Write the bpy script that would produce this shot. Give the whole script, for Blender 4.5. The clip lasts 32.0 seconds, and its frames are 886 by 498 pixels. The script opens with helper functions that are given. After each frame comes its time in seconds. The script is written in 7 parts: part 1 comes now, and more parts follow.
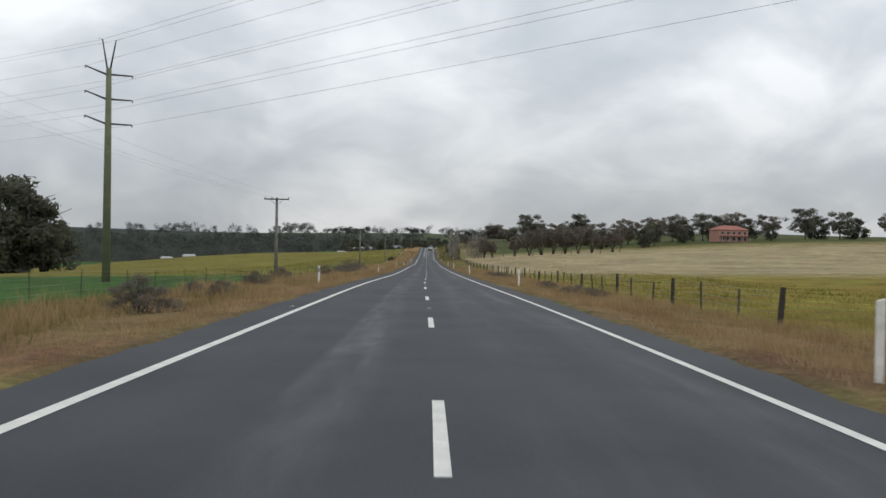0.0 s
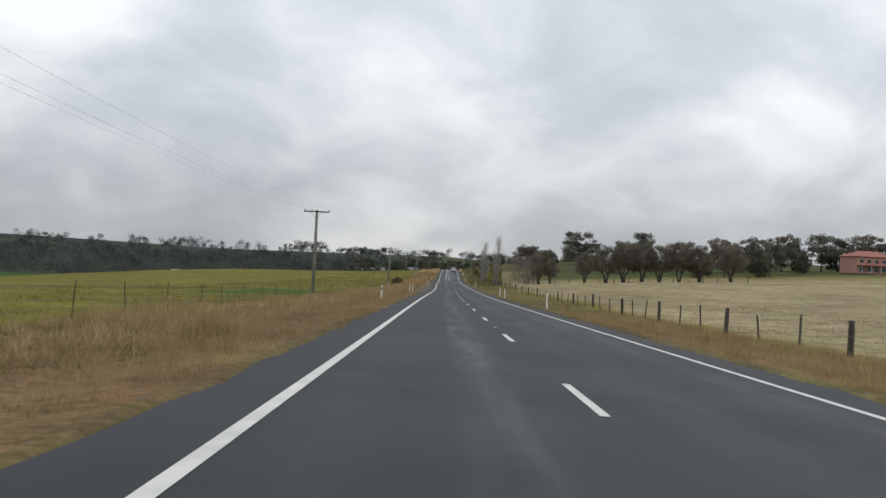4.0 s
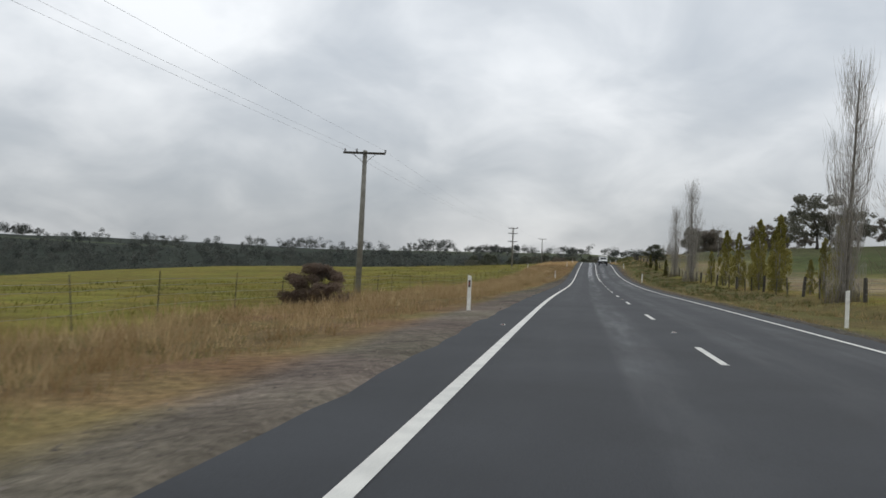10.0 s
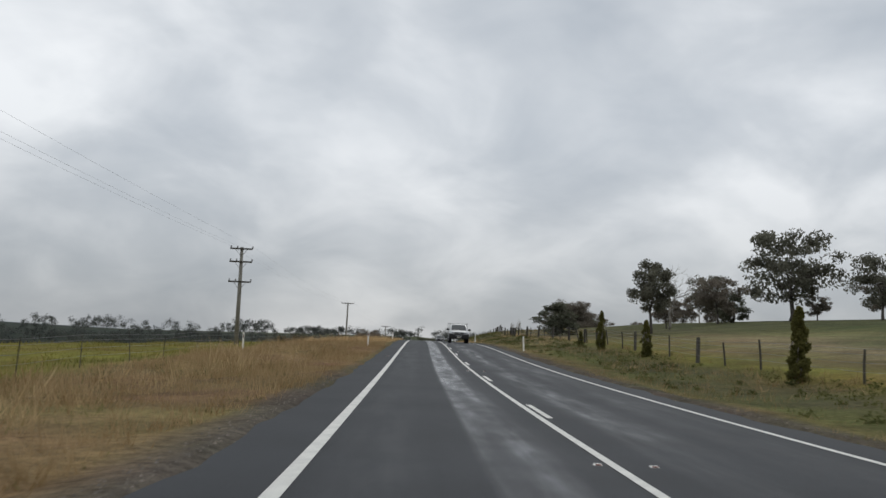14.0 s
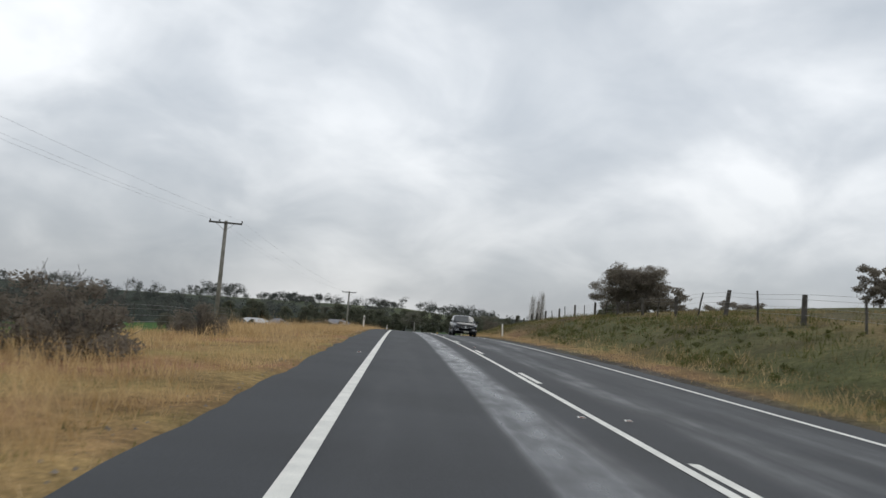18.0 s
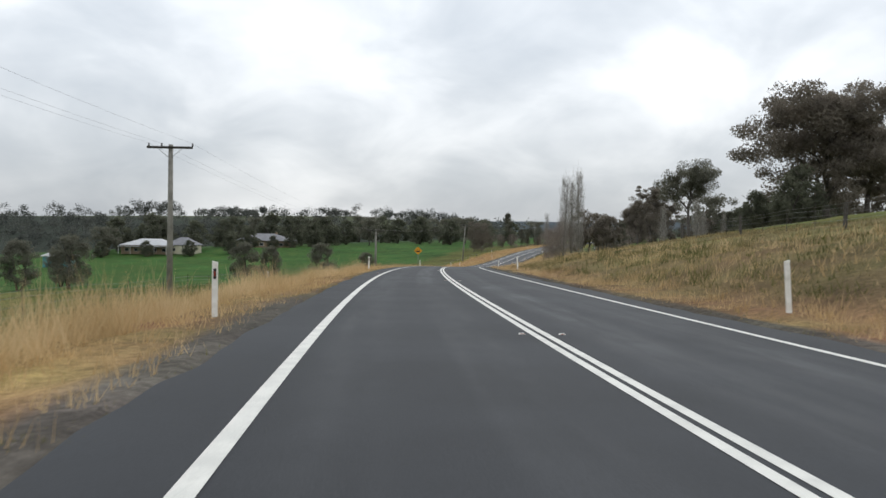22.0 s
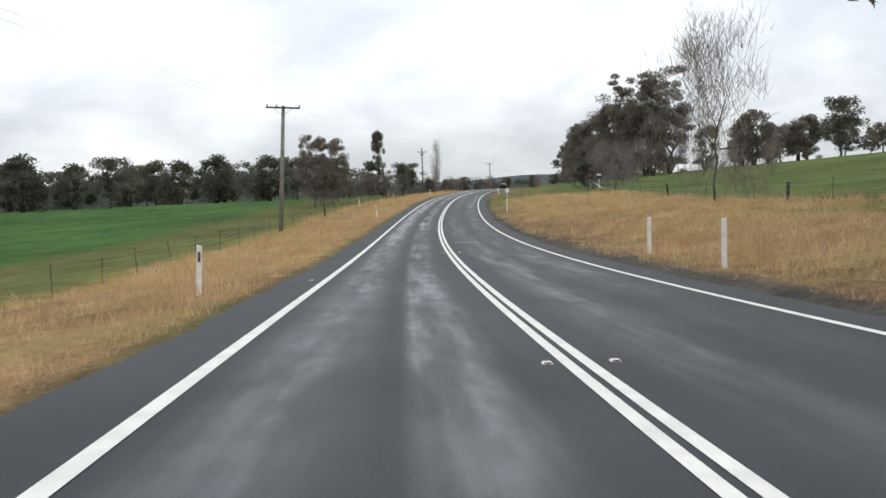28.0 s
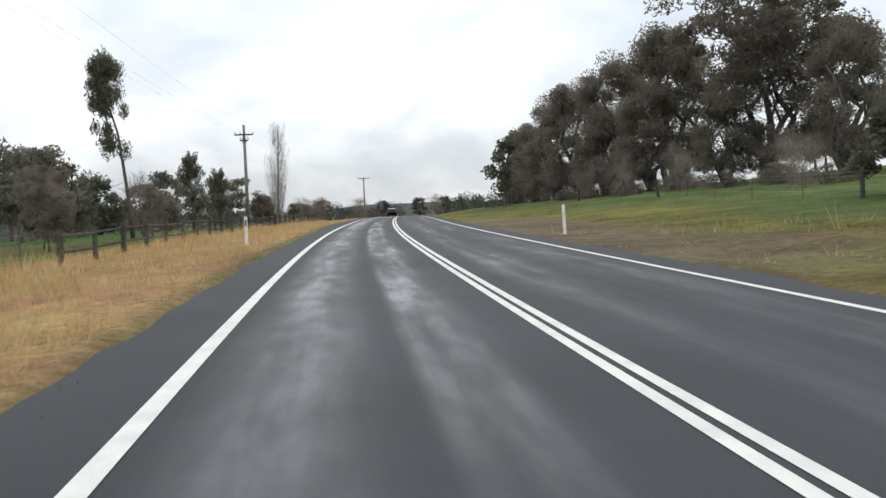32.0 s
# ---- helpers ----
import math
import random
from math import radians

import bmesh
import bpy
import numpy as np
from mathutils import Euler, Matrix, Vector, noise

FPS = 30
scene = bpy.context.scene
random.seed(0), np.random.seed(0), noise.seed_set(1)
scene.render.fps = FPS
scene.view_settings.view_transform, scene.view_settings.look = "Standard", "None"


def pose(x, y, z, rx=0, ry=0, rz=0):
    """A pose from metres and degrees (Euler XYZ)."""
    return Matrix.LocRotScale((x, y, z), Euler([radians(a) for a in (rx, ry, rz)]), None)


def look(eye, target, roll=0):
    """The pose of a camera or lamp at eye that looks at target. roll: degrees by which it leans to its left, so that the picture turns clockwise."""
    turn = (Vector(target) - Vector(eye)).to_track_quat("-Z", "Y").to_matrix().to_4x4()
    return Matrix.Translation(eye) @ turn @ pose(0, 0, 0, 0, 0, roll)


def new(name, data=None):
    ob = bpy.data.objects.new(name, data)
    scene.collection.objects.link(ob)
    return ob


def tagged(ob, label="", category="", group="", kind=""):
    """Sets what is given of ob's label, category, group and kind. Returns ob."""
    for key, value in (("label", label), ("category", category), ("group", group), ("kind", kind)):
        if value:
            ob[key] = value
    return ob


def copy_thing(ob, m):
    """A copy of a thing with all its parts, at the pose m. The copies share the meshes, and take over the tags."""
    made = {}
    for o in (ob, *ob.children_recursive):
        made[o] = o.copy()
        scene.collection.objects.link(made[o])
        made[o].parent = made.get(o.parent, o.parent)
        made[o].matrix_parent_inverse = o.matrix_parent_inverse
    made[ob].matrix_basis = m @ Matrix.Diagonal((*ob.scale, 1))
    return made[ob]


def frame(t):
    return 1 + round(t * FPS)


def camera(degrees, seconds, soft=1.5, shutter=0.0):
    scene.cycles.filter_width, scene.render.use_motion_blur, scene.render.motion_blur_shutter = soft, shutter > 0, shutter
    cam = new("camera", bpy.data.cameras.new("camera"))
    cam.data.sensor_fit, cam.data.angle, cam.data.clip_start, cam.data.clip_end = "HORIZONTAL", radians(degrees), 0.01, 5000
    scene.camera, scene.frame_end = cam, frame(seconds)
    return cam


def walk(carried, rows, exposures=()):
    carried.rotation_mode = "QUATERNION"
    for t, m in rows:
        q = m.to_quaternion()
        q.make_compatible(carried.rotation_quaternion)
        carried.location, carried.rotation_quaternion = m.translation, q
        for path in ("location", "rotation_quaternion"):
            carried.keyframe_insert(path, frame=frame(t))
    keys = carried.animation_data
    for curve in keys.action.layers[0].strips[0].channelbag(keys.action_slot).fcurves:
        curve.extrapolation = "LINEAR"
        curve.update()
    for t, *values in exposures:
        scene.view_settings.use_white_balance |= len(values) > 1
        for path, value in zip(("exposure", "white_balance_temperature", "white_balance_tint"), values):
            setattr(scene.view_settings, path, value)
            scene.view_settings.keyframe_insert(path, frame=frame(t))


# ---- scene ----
# stops by which the film grows lighter or darker on the way
EXPOSURES = [(0, -0.05), (1, 0.05), (2, 0.45), (3, -0.05), (6, -0.05), (10, -0.1), (12, -0.32), (14, -0.25), (17, -0.1), (18, -0.05), (20, 0.1), (22, 0.25), (24, 0.3), (25, 0.2), (26, 0.35), (29, 0.5), (32, 0.5)]
CAM = camera(50.55, 32.0, shutter=0.08)
# seconds, x, y, z, pitch, roll, yaw
PATH = [
    (0.0, -0.18, -5.90, 1.513, -0.60, -1.05, -1.26),
    (0.5, -0.578, 8.42, 1.230, -0.90, -1.10, -1.56),
    (1.0, -0.98, 22.90, 0.874, -0.89, -0.62, -1.46),
    (1.5, -1.24, 37.85, 0.455, -1.31, -1.26, -1.13),
    (2.0, -1.50, 52.82, 0.036, -1.24, -1.74, -0.86),
    (2.5, -1.51, 67.39, -0.353, -0.66, -1.71, -0.57),
    (3.0, -1.34, 81.89, -0.736, 0.97, -2.22, -0.53),
    (3.5, -1.30, 96.22, -1.082, 0.96, -2.78, -0.28),
    (4.0, -1.26, 110.48, -1.411, 0.92, -2.98, -0.14),
    (4.5, -1.24, 124.74, -1.720, 0.86, -3.42, 0.19),
    (5.0, -1.23, 139.00, -2.017, 0.79, -3.86, 0.51),
    (5.5, -1.21, 153.27, -2.308, 0.76, -4.06, 0.66),
    (6.0, -1.15, 167.62, -2.603, 0.59, -4.18, 0.90),
    (6.5, -1.07, 182.13, -2.906, 0.58, -4.25, 0.75),
    (7.0, -1.02, 196.84, -3.213, 0.53, -4.16, 0.69),
    (7.5, -0.88, 211.75, -3.501, 0.45, -3.85, 1.34),
    (8.0, -0.81, 226.76, -3.776, 0.39, -2.57, 2.54),
    (8.5, -0.58, 241.75, -4.004, 0.30, -2.16, 8.11),
    (9.0, -0.63, 256.73, -4.204, 0.21, -3.78, 10.88),
    (9.5, -0.61, 271.71, -4.384, 0.27, -3.41, 10.82),
    (10.0, -0.72, 286.53, -4.533, 0.62, -2.06, 8.35),
    (10.5, -0.66, 301.21, -4.653, 2.83, -0.80, 1.01),
    (11.0, -0.77, 315.93, -4.737, 5.47, -0.88, -0.45),
    (11.5, -0.77, 330.72, -4.874, 5.70, -1.22, -1.71),
    (12.0, -0.62, 345.48, -5.035, 5.84, -1.39, -1.71),
    (12.5, -0.66, 360.15, -5.183, 5.98, -1.35, -1.84),
    (13.0, -0.48, 374.71, -5.280, 6.12, -1.41, -1.82),
    (13.5, -0.34, 389.53, -5.307, 6.01, -2.23, -1.82),
    (14.0, -0.44, 404.37, -5.264, 6.10, -2.41, -2.02),
    (14.5, -0.34, 419.22, -5.110, 6.20, -2.48, -1.99),
    (15.0, -0.32, 434.01, -4.878, 6.17, -2.76, -2.09),
    (15.5, -0.26, 448.81, -4.547, 6.11, -3.39, -2.31),
    (16.0, -0.16, 463.60, -4.139, 6.04, -4.01, -2.53),
    (16.5, -0.05, 478.38, -3.742, 6.02, -4.30, -2.63),
    (17.0, 0.02, 493.12, -3.452, 5.61, -4.83, -2.70),
    (17.5, 0.14, 507.85, -3.285, 5.25, -5.43, -2.75),
    (18.0, 0.22, 522.55, -3.176, 4.47, -4.56, -3.06),
    (18.5, 0.40, 537.20, -3.001, 4.13, -5.09, -3.56),
    (19.0, 0.54, 551.86, -2.853, 4.04, -4.41, -3.76),
    (19.5, 0.66, 566.55, -2.801, 3.64, -5.52, -4.39),
    (20.0, 0.78, 581.00, -2.815, 0.74, -1.62, -3.88),
    (20.5, 0.93, 596.07, -2.899, 0.99, -2.02, -5.68),
    (21.0, 1.17, 610.99, -3.022, 0.85, -1.71, -5.54),
    (21.5, 1.48, 625.96, -3.239, -0.02, -1.16, -5.69),
    (22.0, 1.95, 640.79, -3.505, -1.17, -0.91, -5.82),
    (22.5, 2.72, 655.37, -3.782, -1.91, -1.08, -8.21),
    (23.0, 3.49, 669.96, -4.096, -1.88, -1.58, -11.17),
    (23.5, 4.90, 684.59, -4.484, -1.84, -1.54, -11.57),
    (24.0, 6.21, 699.26, -4.907, -1.75, -1.71, -11.85),
    (24.5, 7.84, 713.82, -5.340, -1.57, -1.36, -11.91),
    (25.0, 9.60, 728.32, -5.814, -1.72, -0.36, -12.10),
    (25.5, 11.52, 742.79, -6.333, -1.75, 0.57, -12.38),
    (26.0, 13.76, 757.17, -6.888, -1.87, 0.65, -12.77),
    (26.5, 16.30, 771.53, -7.440, -2.03, 1.28, -12.97),
    (27.0, 18.96, 785.94, -8.041, -2.28, 1.35, -13.48),
    (27.5, 21.85, 800.35, -8.644, -2.85, 1.50, -14.61),
    (28.0, 24.98, 814.76, -9.220, -3.41, 1.65, -15.75),
    (28.5, 28.33, 829.17, -9.715, -3.66, 1.71, -16.26),
    (29.0, 31.94, 843.64, -10.070, -3.78, 2.47, -17.30),
    (29.5, 35.61, 858.05, -10.214, -3.92, 2.31, -20.19),
    (30.0, 39.36, 872.28, -10.171, -3.86, 2.60, -22.05),
    (30.5, 43.19, 886.38, -9.982, -3.51, 2.33, -22.35),
    (31.0, 47.34, 900.39, -9.659, -2.16, 2.22, -22.83),
    (31.5, 51.78, 914.41, -9.306, -1.90, 1.74, -23.40),
    (32.0, 56.36, 928.45, -8.960, -1.91, 2.35, -25.19),
]
walk(CAM, [(t, pose(x, y, z, 90 + p, r, w)) for t, x, y, z, p, r, w in PATH], EXPOSURES)

# centre line of the road: sideways place and height at each KNOT metres from START
START, KNOT = -35.7, 40.0
ROAD_X = [-0.55, 0.0, -0.0, 0.28, 0.44, 0.53, 0.77, 1.16, 1.31, 1.22, 1.5, 1.75, 2.0, 2.47, 2.81, 3.13, 3.43, 4.33, 6.63, 10.71, 16.61, 24.23, 33.59, 44.41, 57.04, 71.34, 87.4, 104.13, 121.28, 138.63, 156.09, 173.62, 191.19]
ROAD_Z = [0.69, 0.0, -0.93, -2.0, -2.92, -3.75, -4.56, -5.26, -5.72, -6.03, -6.44, -6.45, -5.86, -4.8, -4.29, -4.0, -4.19, -4.79, -5.69, -6.88, -8.36, -10.01, -11.27, -11.26, -10.3, -9.53, -8.94, -8.58, -8.37, -8.26, -8.2, -8.16, -8.15]

# ---- sky and light: overcast ----
def build_world():
    w = bpy.data.worlds.new("overcast_sky")
    scene.world = w
    w.use_nodes = True
    nt = w.node_tree
    nt.nodes.clear()
    N, L = nt.nodes.new, nt.links.new
    out = N("ShaderNodeOutputWorld")
    sky = N("ShaderNodeTexSky")
    sky.sky_type = "NISHITA"
    sky.sun_disc = False
    sky.sun_elevation, sky.sun_rotation = radians(48), radians(15)
    bg_sky = N("ShaderNodeBackground")
    bg_sky.inputs["Strength"].default_value = 0.05
    L(sky.outputs[0], bg_sky.inputs["Color"])
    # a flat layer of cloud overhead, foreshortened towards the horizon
    tc = N("ShaderNodeTexCoord")
    sep = N("ShaderNodeSeparateXYZ")
    L(tc.outputs["Generated"], sep.inputs[0])
    up = N("ShaderNodeMath")
    up.operation = "MAXIMUM"
    up.inputs[1].default_value = 0.0
    L(sep.outputs["Z"], up.inputs[0])
    lift = N("ShaderNodeMath")
    lift.operation = "ADD"
    lift.inputs[1].default_value = 0.55
    L(up.outputs[0], lift.inputs[0])
    flat = N("ShaderNodeVectorMath")
    flat.operation = "DIVIDE"
    L(tc.outputs["Generated"], flat.inputs[0])
    L(lift.outputs[0], flat.inputs[1])
    mp = N("ShaderNodeMapping")
    mp.inputs["Scale"].default_value = (1.0, 1.0, 1.2)
    mp.inputs["Rotation"].default_value = (0, 0, radians(12))
    mp.inputs["Location"].default_value = (2.3, 0.9, 1.7)
    L(flat.outputs[0], mp.inputs["Vector"])
    n1 = N("ShaderNodeTexNoise")
    n1.inputs["Scale"].default_value = 1.9
    n1.inputs["Detail"].default_value = 7.0
    n1.inputs["Roughness"].default_value = 0.5
    n1.inputs["Distortion"].default_value = 0.25
    L(mp.outputs[0], n1.inputs["Vector"])
    n2 = N("ShaderNodeTexNoise")
    n2.inputs["Scale"].default_value = 5.2
    n2.inputs["Detail"].default_value = 4.0
    n2.inputs["Roughness"].default_value = 0.5
    n2.inputs["Distortion"].default_value = 0.5
    L(mp.outputs[0], n2.inputs["Vector"])
    blend = N("ShaderNodeMix")
    blend.inputs["Factor"].default_value = 0.33
    L(n1.outputs["Fac"], blend.inputs["A"])
    L(n2.outputs["Fac"], blend.inputs["B"])
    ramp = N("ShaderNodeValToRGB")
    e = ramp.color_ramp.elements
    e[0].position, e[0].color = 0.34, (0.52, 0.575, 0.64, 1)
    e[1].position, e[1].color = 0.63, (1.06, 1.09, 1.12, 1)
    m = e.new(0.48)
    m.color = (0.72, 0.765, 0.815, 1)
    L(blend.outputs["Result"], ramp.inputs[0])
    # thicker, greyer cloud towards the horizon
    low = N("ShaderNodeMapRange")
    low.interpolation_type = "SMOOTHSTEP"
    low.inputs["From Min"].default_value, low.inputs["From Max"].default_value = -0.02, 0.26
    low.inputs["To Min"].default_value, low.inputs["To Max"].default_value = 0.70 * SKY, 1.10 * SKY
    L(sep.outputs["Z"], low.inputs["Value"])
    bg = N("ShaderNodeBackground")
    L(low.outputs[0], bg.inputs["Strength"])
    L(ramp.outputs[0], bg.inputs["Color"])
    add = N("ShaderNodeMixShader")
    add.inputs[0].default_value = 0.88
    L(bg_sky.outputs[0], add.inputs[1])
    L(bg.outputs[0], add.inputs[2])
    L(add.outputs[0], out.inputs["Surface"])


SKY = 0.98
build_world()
sun = new("sun", bpy.data.lights.new("sun", "SUN"))
sun.data.energy, sun.data.angle, sun.data.color = 0.5, radians(25), (1.0, 0.97, 0.92)
sun.matrix_world = look((60, 160, 200), (0, 0, 0))

# ---- materials ----
def rgba(c):
    return (c[0], c[1], c[2], 1.0)


def material(name, base, rough=0.9, spots=None, scale=6.0, amount=0.5, bump=0.0, bump_scale=40.0, metal=0.0, island=0.0, detail_scale=None, spec=0.3, each=0.0):
    """A surface with two scales of colour variation; island: spread of brightness from piece to piece of one mesh."""
    m = bpy.data.materials.new(name)
    m.use_nodes = True
    nt = m.node_tree
    N, L = nt.nodes.new, nt.links.new
    b = nt.nodes["Principled BSDF"]
    b.inputs["Roughness"].default_value = rough
    b.inputs["Metallic"].default_value = metal
    b.inputs["Specular IOR Level"].default_value = spec
    tc = N("ShaderNodeTexCoord")
    n1 = N("ShaderNodeTexNoise")
    n1.inputs["Scale"].default_value = scale
    n1.inputs["Detail"].default_value = 6.0
    L(tc.outputs["Object"], n1.inputs["Vector"])
    mix = N("ShaderNodeMix")
    mix.data_type = "RGBA"
    mix.inputs["A"].default_value = rgba(base)
    mix.inputs["B"].default_value = rgba(spots or [v * 0.6 for v in base])
    mr = N("ShaderNodeMapRange")
    mr.inputs["From Min"].default_value, mr.inputs["From Max"].default_value = 0.38, 0.64
    mr.inputs["To Max"].default_value = amount
    L(n1.outputs["Fac"], mr.inputs["Value"])
    L(mr.outputs[0], mix.inputs["Factor"])
    col = mix.outputs["Result"]
    n2 = N("ShaderNodeTexNoise")
    n2.inputs["Scale"].default_value = detail_scale or scale * 9
    n2.inputs["Detail"].default_value = 4.0
    L(tc.outputs["Object"], n2.inputs["Vector"])
    hsv = N("ShaderNodeHueSaturation")
    v = N("ShaderNodeMapRange")
    v.inputs["To Min"].default_value, v.inputs["To Max"].default_value = 0.75, 1.25
    L(n2.outputs["Fac"], v.inputs["Value"])
    val = v.outputs[0]
    if island or each:
        g = N("ShaderNodeNewGeometry") if island else N("ShaderNodeObjectInfo")
        r = N("ShaderNodeMapRange")
        k = island or each
        r.inputs["To Min"].default_value, r.inputs["To Max"].default_value = 1 - k, 1 + k
        L(g.outputs["Random Per Island" if island else "Random"], r.inputs["Value"])
        mu = N("ShaderNodeMath")
        mu.operation = "MULTIPLY"
        L(val, mu.inputs[0])
        L(r.outputs[0], mu.inputs[1])
        val = mu.outputs[0]
    L(col, hsv.inputs["Color"])
    L(val, hsv.inputs["Value"])
    L(hsv.outputs[0], b.inputs["Base Color"])
    if bump:
        n3 = N("ShaderNodeTexNoise")
        n3.inputs["Scale"].default_value = bump_scale
        n3.inputs["Detail"].default_value = 5.0
        L(tc.outputs["Object"], n3.inputs["Vector"])
        bp = N("ShaderNodeBump")
        bp.inputs["Strength"].default_value = bump
        bp.inputs["Distance"].default_value = 0.02
        L(n3.outputs["Fac"], bp.inputs["Height"])
        L(bp.outputs[0], b.inputs["Normal"])
    return m


def blend_material(name, low, high, rough=0.95, island=0.25, spread=None, through_light=0.4):
    """Leaves and blades: colour from piece to piece between two tones, a little light passing through."""
    m = bpy.data.materials.new(name)
    m.use_nodes = True
    nt = m.node_tree
    N, L = nt.nodes.new, nt.links.new
    b = nt.nodes["Principled BSDF"]
    b.inputs["Roughness"].default_value = rough
    b.inputs["Specular IOR Level"].default_value = 0.15
    g = N("ShaderNodeNewGeometry")
    tc = N("ShaderNodeTexCoord")
    n1 = N("ShaderNodeTexNoise")
    n1.inputs["Scale"].default_value = spread or 0.35
    n1.inputs["Detail"].default_value = 3.0
    L(tc.outputs["Object"], n1.inputs["Vector"])
    a = N("ShaderNodeMath")
    a.operation = "MULTIPLY_ADD"
    a.inputs[1].default_value = island * 2
    L(g.outputs["Random Per Island"], a.inputs[0])
    mr = N("ShaderNodeMapRange")
    mr.inputs["From Min"].default_value, mr.inputs["From Max"].default_value = 0.3, 0.7
    mr.inputs["To Min"].default_value, mr.inputs["To Max"].default_value = -island, 1 - island
    L(n1.outputs["Fac"], mr.inputs["Value"])
    L(mr.outputs[0], a.inputs[2])
    mix = N("ShaderNodeMix")
    mix.data_type = "RGBA"
    mix.inputs["A"].default_value = rgba(low)
    mix.inputs["B"].default_value = rgba(high)
    L(a.outputs[0], mix.inputs["Factor"])
    L(mix.outputs["Result"], b.inputs["Base Color"])
    thin = N("ShaderNodeBsdfTranslucent")
    L(mix.outputs["Result"], thin.inputs["Color"])
    both = N("ShaderNodeMixShader")
    both.inputs[0].default_value = through_light
    L(b.outputs[0], both.inputs[1])
    L(thin.outputs[0], both.inputs[2])
    L(both.outputs[0], nt.nodes["Material Output"].inputs["Surface"])
    return m


M_LINE = material("worn_white_road_paint", (0.72, 0.71, 0.66), 0.7, (0.40, 0.40, 0.38), 3.0, 0.35, detail_scale=60)
M_SEAM = material("pale_worn_asphalt", (0.19, 0.195, 0.205), 0.6, (0.05, 0.053, 0.06), 2.2, 0.9, 0.3, 60, detail_scale=30)
M_GRAVEL = material("shoulder_gravel", (0.13, 0.115, 0.10), 0.95, (0.22, 0.18, 0.14), 1.2, 0.6, 0.0, 30, detail_scale=25, island=0.45)
M_POLE = material("weathered_timber", (0.26, 0.25, 0.22), 0.9, (0.15, 0.14, 0.12), 2.0, 0.7, 0.4, 25)
M_GALV = material("galvanised_steel", (0.30, 0.31, 0.30), 0.55, (0.2, 0.2, 0.19), 3.0, 0.6, metal=0.6)
M_MOSSPOLE = material("greenish_painted_steel", (0.21, 0.22, 0.13), 0.7, (0.13, 0.14, 0.09), 1.0, 0.6)
M_WIRE = material("grey_wire", (0.32, 0.32, 0.33), 0.6)
M_INSUL = material("grey_porcelain", (0.12, 0.11, 0.11), 0.35, each=0.1)
M_POST = material("white_post_plastic", (0.90, 0.89, 0.84), 0.5, (0.45, 0.42, 0.35), 5.0, 0.4)
M_BLACK = material("black_plastic", (0.02, 0.02, 0.02), 0.5)
M_RED = material("red_reflector", (0.32, 0.05, 0.03), 0.25)
M_FENCE = material("grey_fence_timber", (0.085, 0.078, 0.068), 0.95, (0.04, 0.037, 0.03), 4.0, 0.7, 0.5, 30, each=0.35)
M_BARK = material("grey_bark", (0.13, 0.115, 0.10), 0.95, (0.055, 0.048, 0.042), 2.5, 0.8, 0.5, 12)
M_PALEBARK = material("pale_bark", (0.27, 0.25, 0.215), 0.95, (0.13, 0.115, 0.10), 2.0, 0.8, 0.4, 12)
M_TWIG = material("bare_twigs", (0.36, 0.335, 0.30), 0.95, (0.25, 0.225, 0.20), 3.0, 0.6)
M_TWIG_RED = material("reddish_bare_twigs", (0.25, 0.205, 0.175), 0.95, (0.165, 0.138, 0.118), 2.0, 0.6)
M_LEAF_GUM = blend_material("gum_leaves", (0.125, 0.125, 0.098), (0.225, 0.218, 0.168), island=0.13, through_light=0.55)
M_LEAF_BROWN = blend_material("brownish_gum_leaves", (0.150, 0.132, 0.108), (0.255, 0.222, 0.180), island=0.13, through_light=0.55)
M_LEAF_RED = blend_material("reddish_brown_leaves", (0.14, 0.105, 0.084), (0.26, 0.195, 0.150), island=0.14, through_light=0.55)
M_LEAF_DARK = blend_material("dark_leaves", (0.085, 0.092, 0.066), (0.175, 0.178, 0.125), island=0.15, through_light=0.5)
M_LEAF_OLIVE = blend_material("olive_poplar_leaves", (0.10, 0.105, 0.035), (0.24, 0.215, 0.07), island=0.18)
M_LEAF_YELLOW = blend_material("autumn_poplar_leaves", (0.185, 0.175, 0.052), (0.46, 0.40, 0.125), island=0.18)
# distance haze is mixed into these leaf colours as a bluish grey
M_FAR_HAZY = blend_material("hazy_far_tree_leaves", (0.060, 0.068, 0.064), (0.145, 0.150, 0.128), spread=0.06, island=0.08)
M_GRASS_DRY = blend_material("dry_grass", (0.235, 0.152, 0.070), (0.50, 0.370, 0.208), spread=0.8, island=0.22)
M_GRASS_GOLD = blend_material("golden_dry_grass", (0.38, 0.25, 0.112), (0.74, 0.55, 0.31), spread=0.8, island=0.22)
M_GRASS_GREEN = blend_material("green_grass", (0.085, 0.092, 0.032), (0.26, 0.235, 0.09), spread=0.6)
M_GRASS_BANK = blend_material("mixed_bank_grass", (0.11, 0.10, 0.05), (0.40, 0.30, 0.15), spread=0.25, island=0.45)
M_CROP = blend_material("yellowing_crop", (0.105, 0.115, 0.03), (0.34, 0.29, 0.075), spread=0.1, island=0.2)
M_CROP_LUSH = blend_material("lush_green_crop", (0.04, 0.09, 0.02), (0.085, 0.17, 0.04), spread=0.1, island=0.2)
M_STUBBLE = blend_material("pale_stubble", (0.26, 0.20, 0.11), (0.52, 0.43, 0.26), spread=0.1, island=0.25)
M_STRAW = blend_material("pale_straw", (0.43, 0.30, 0.145), (0.72, 0.56, 0.33), spread=0.3, island=0.2)
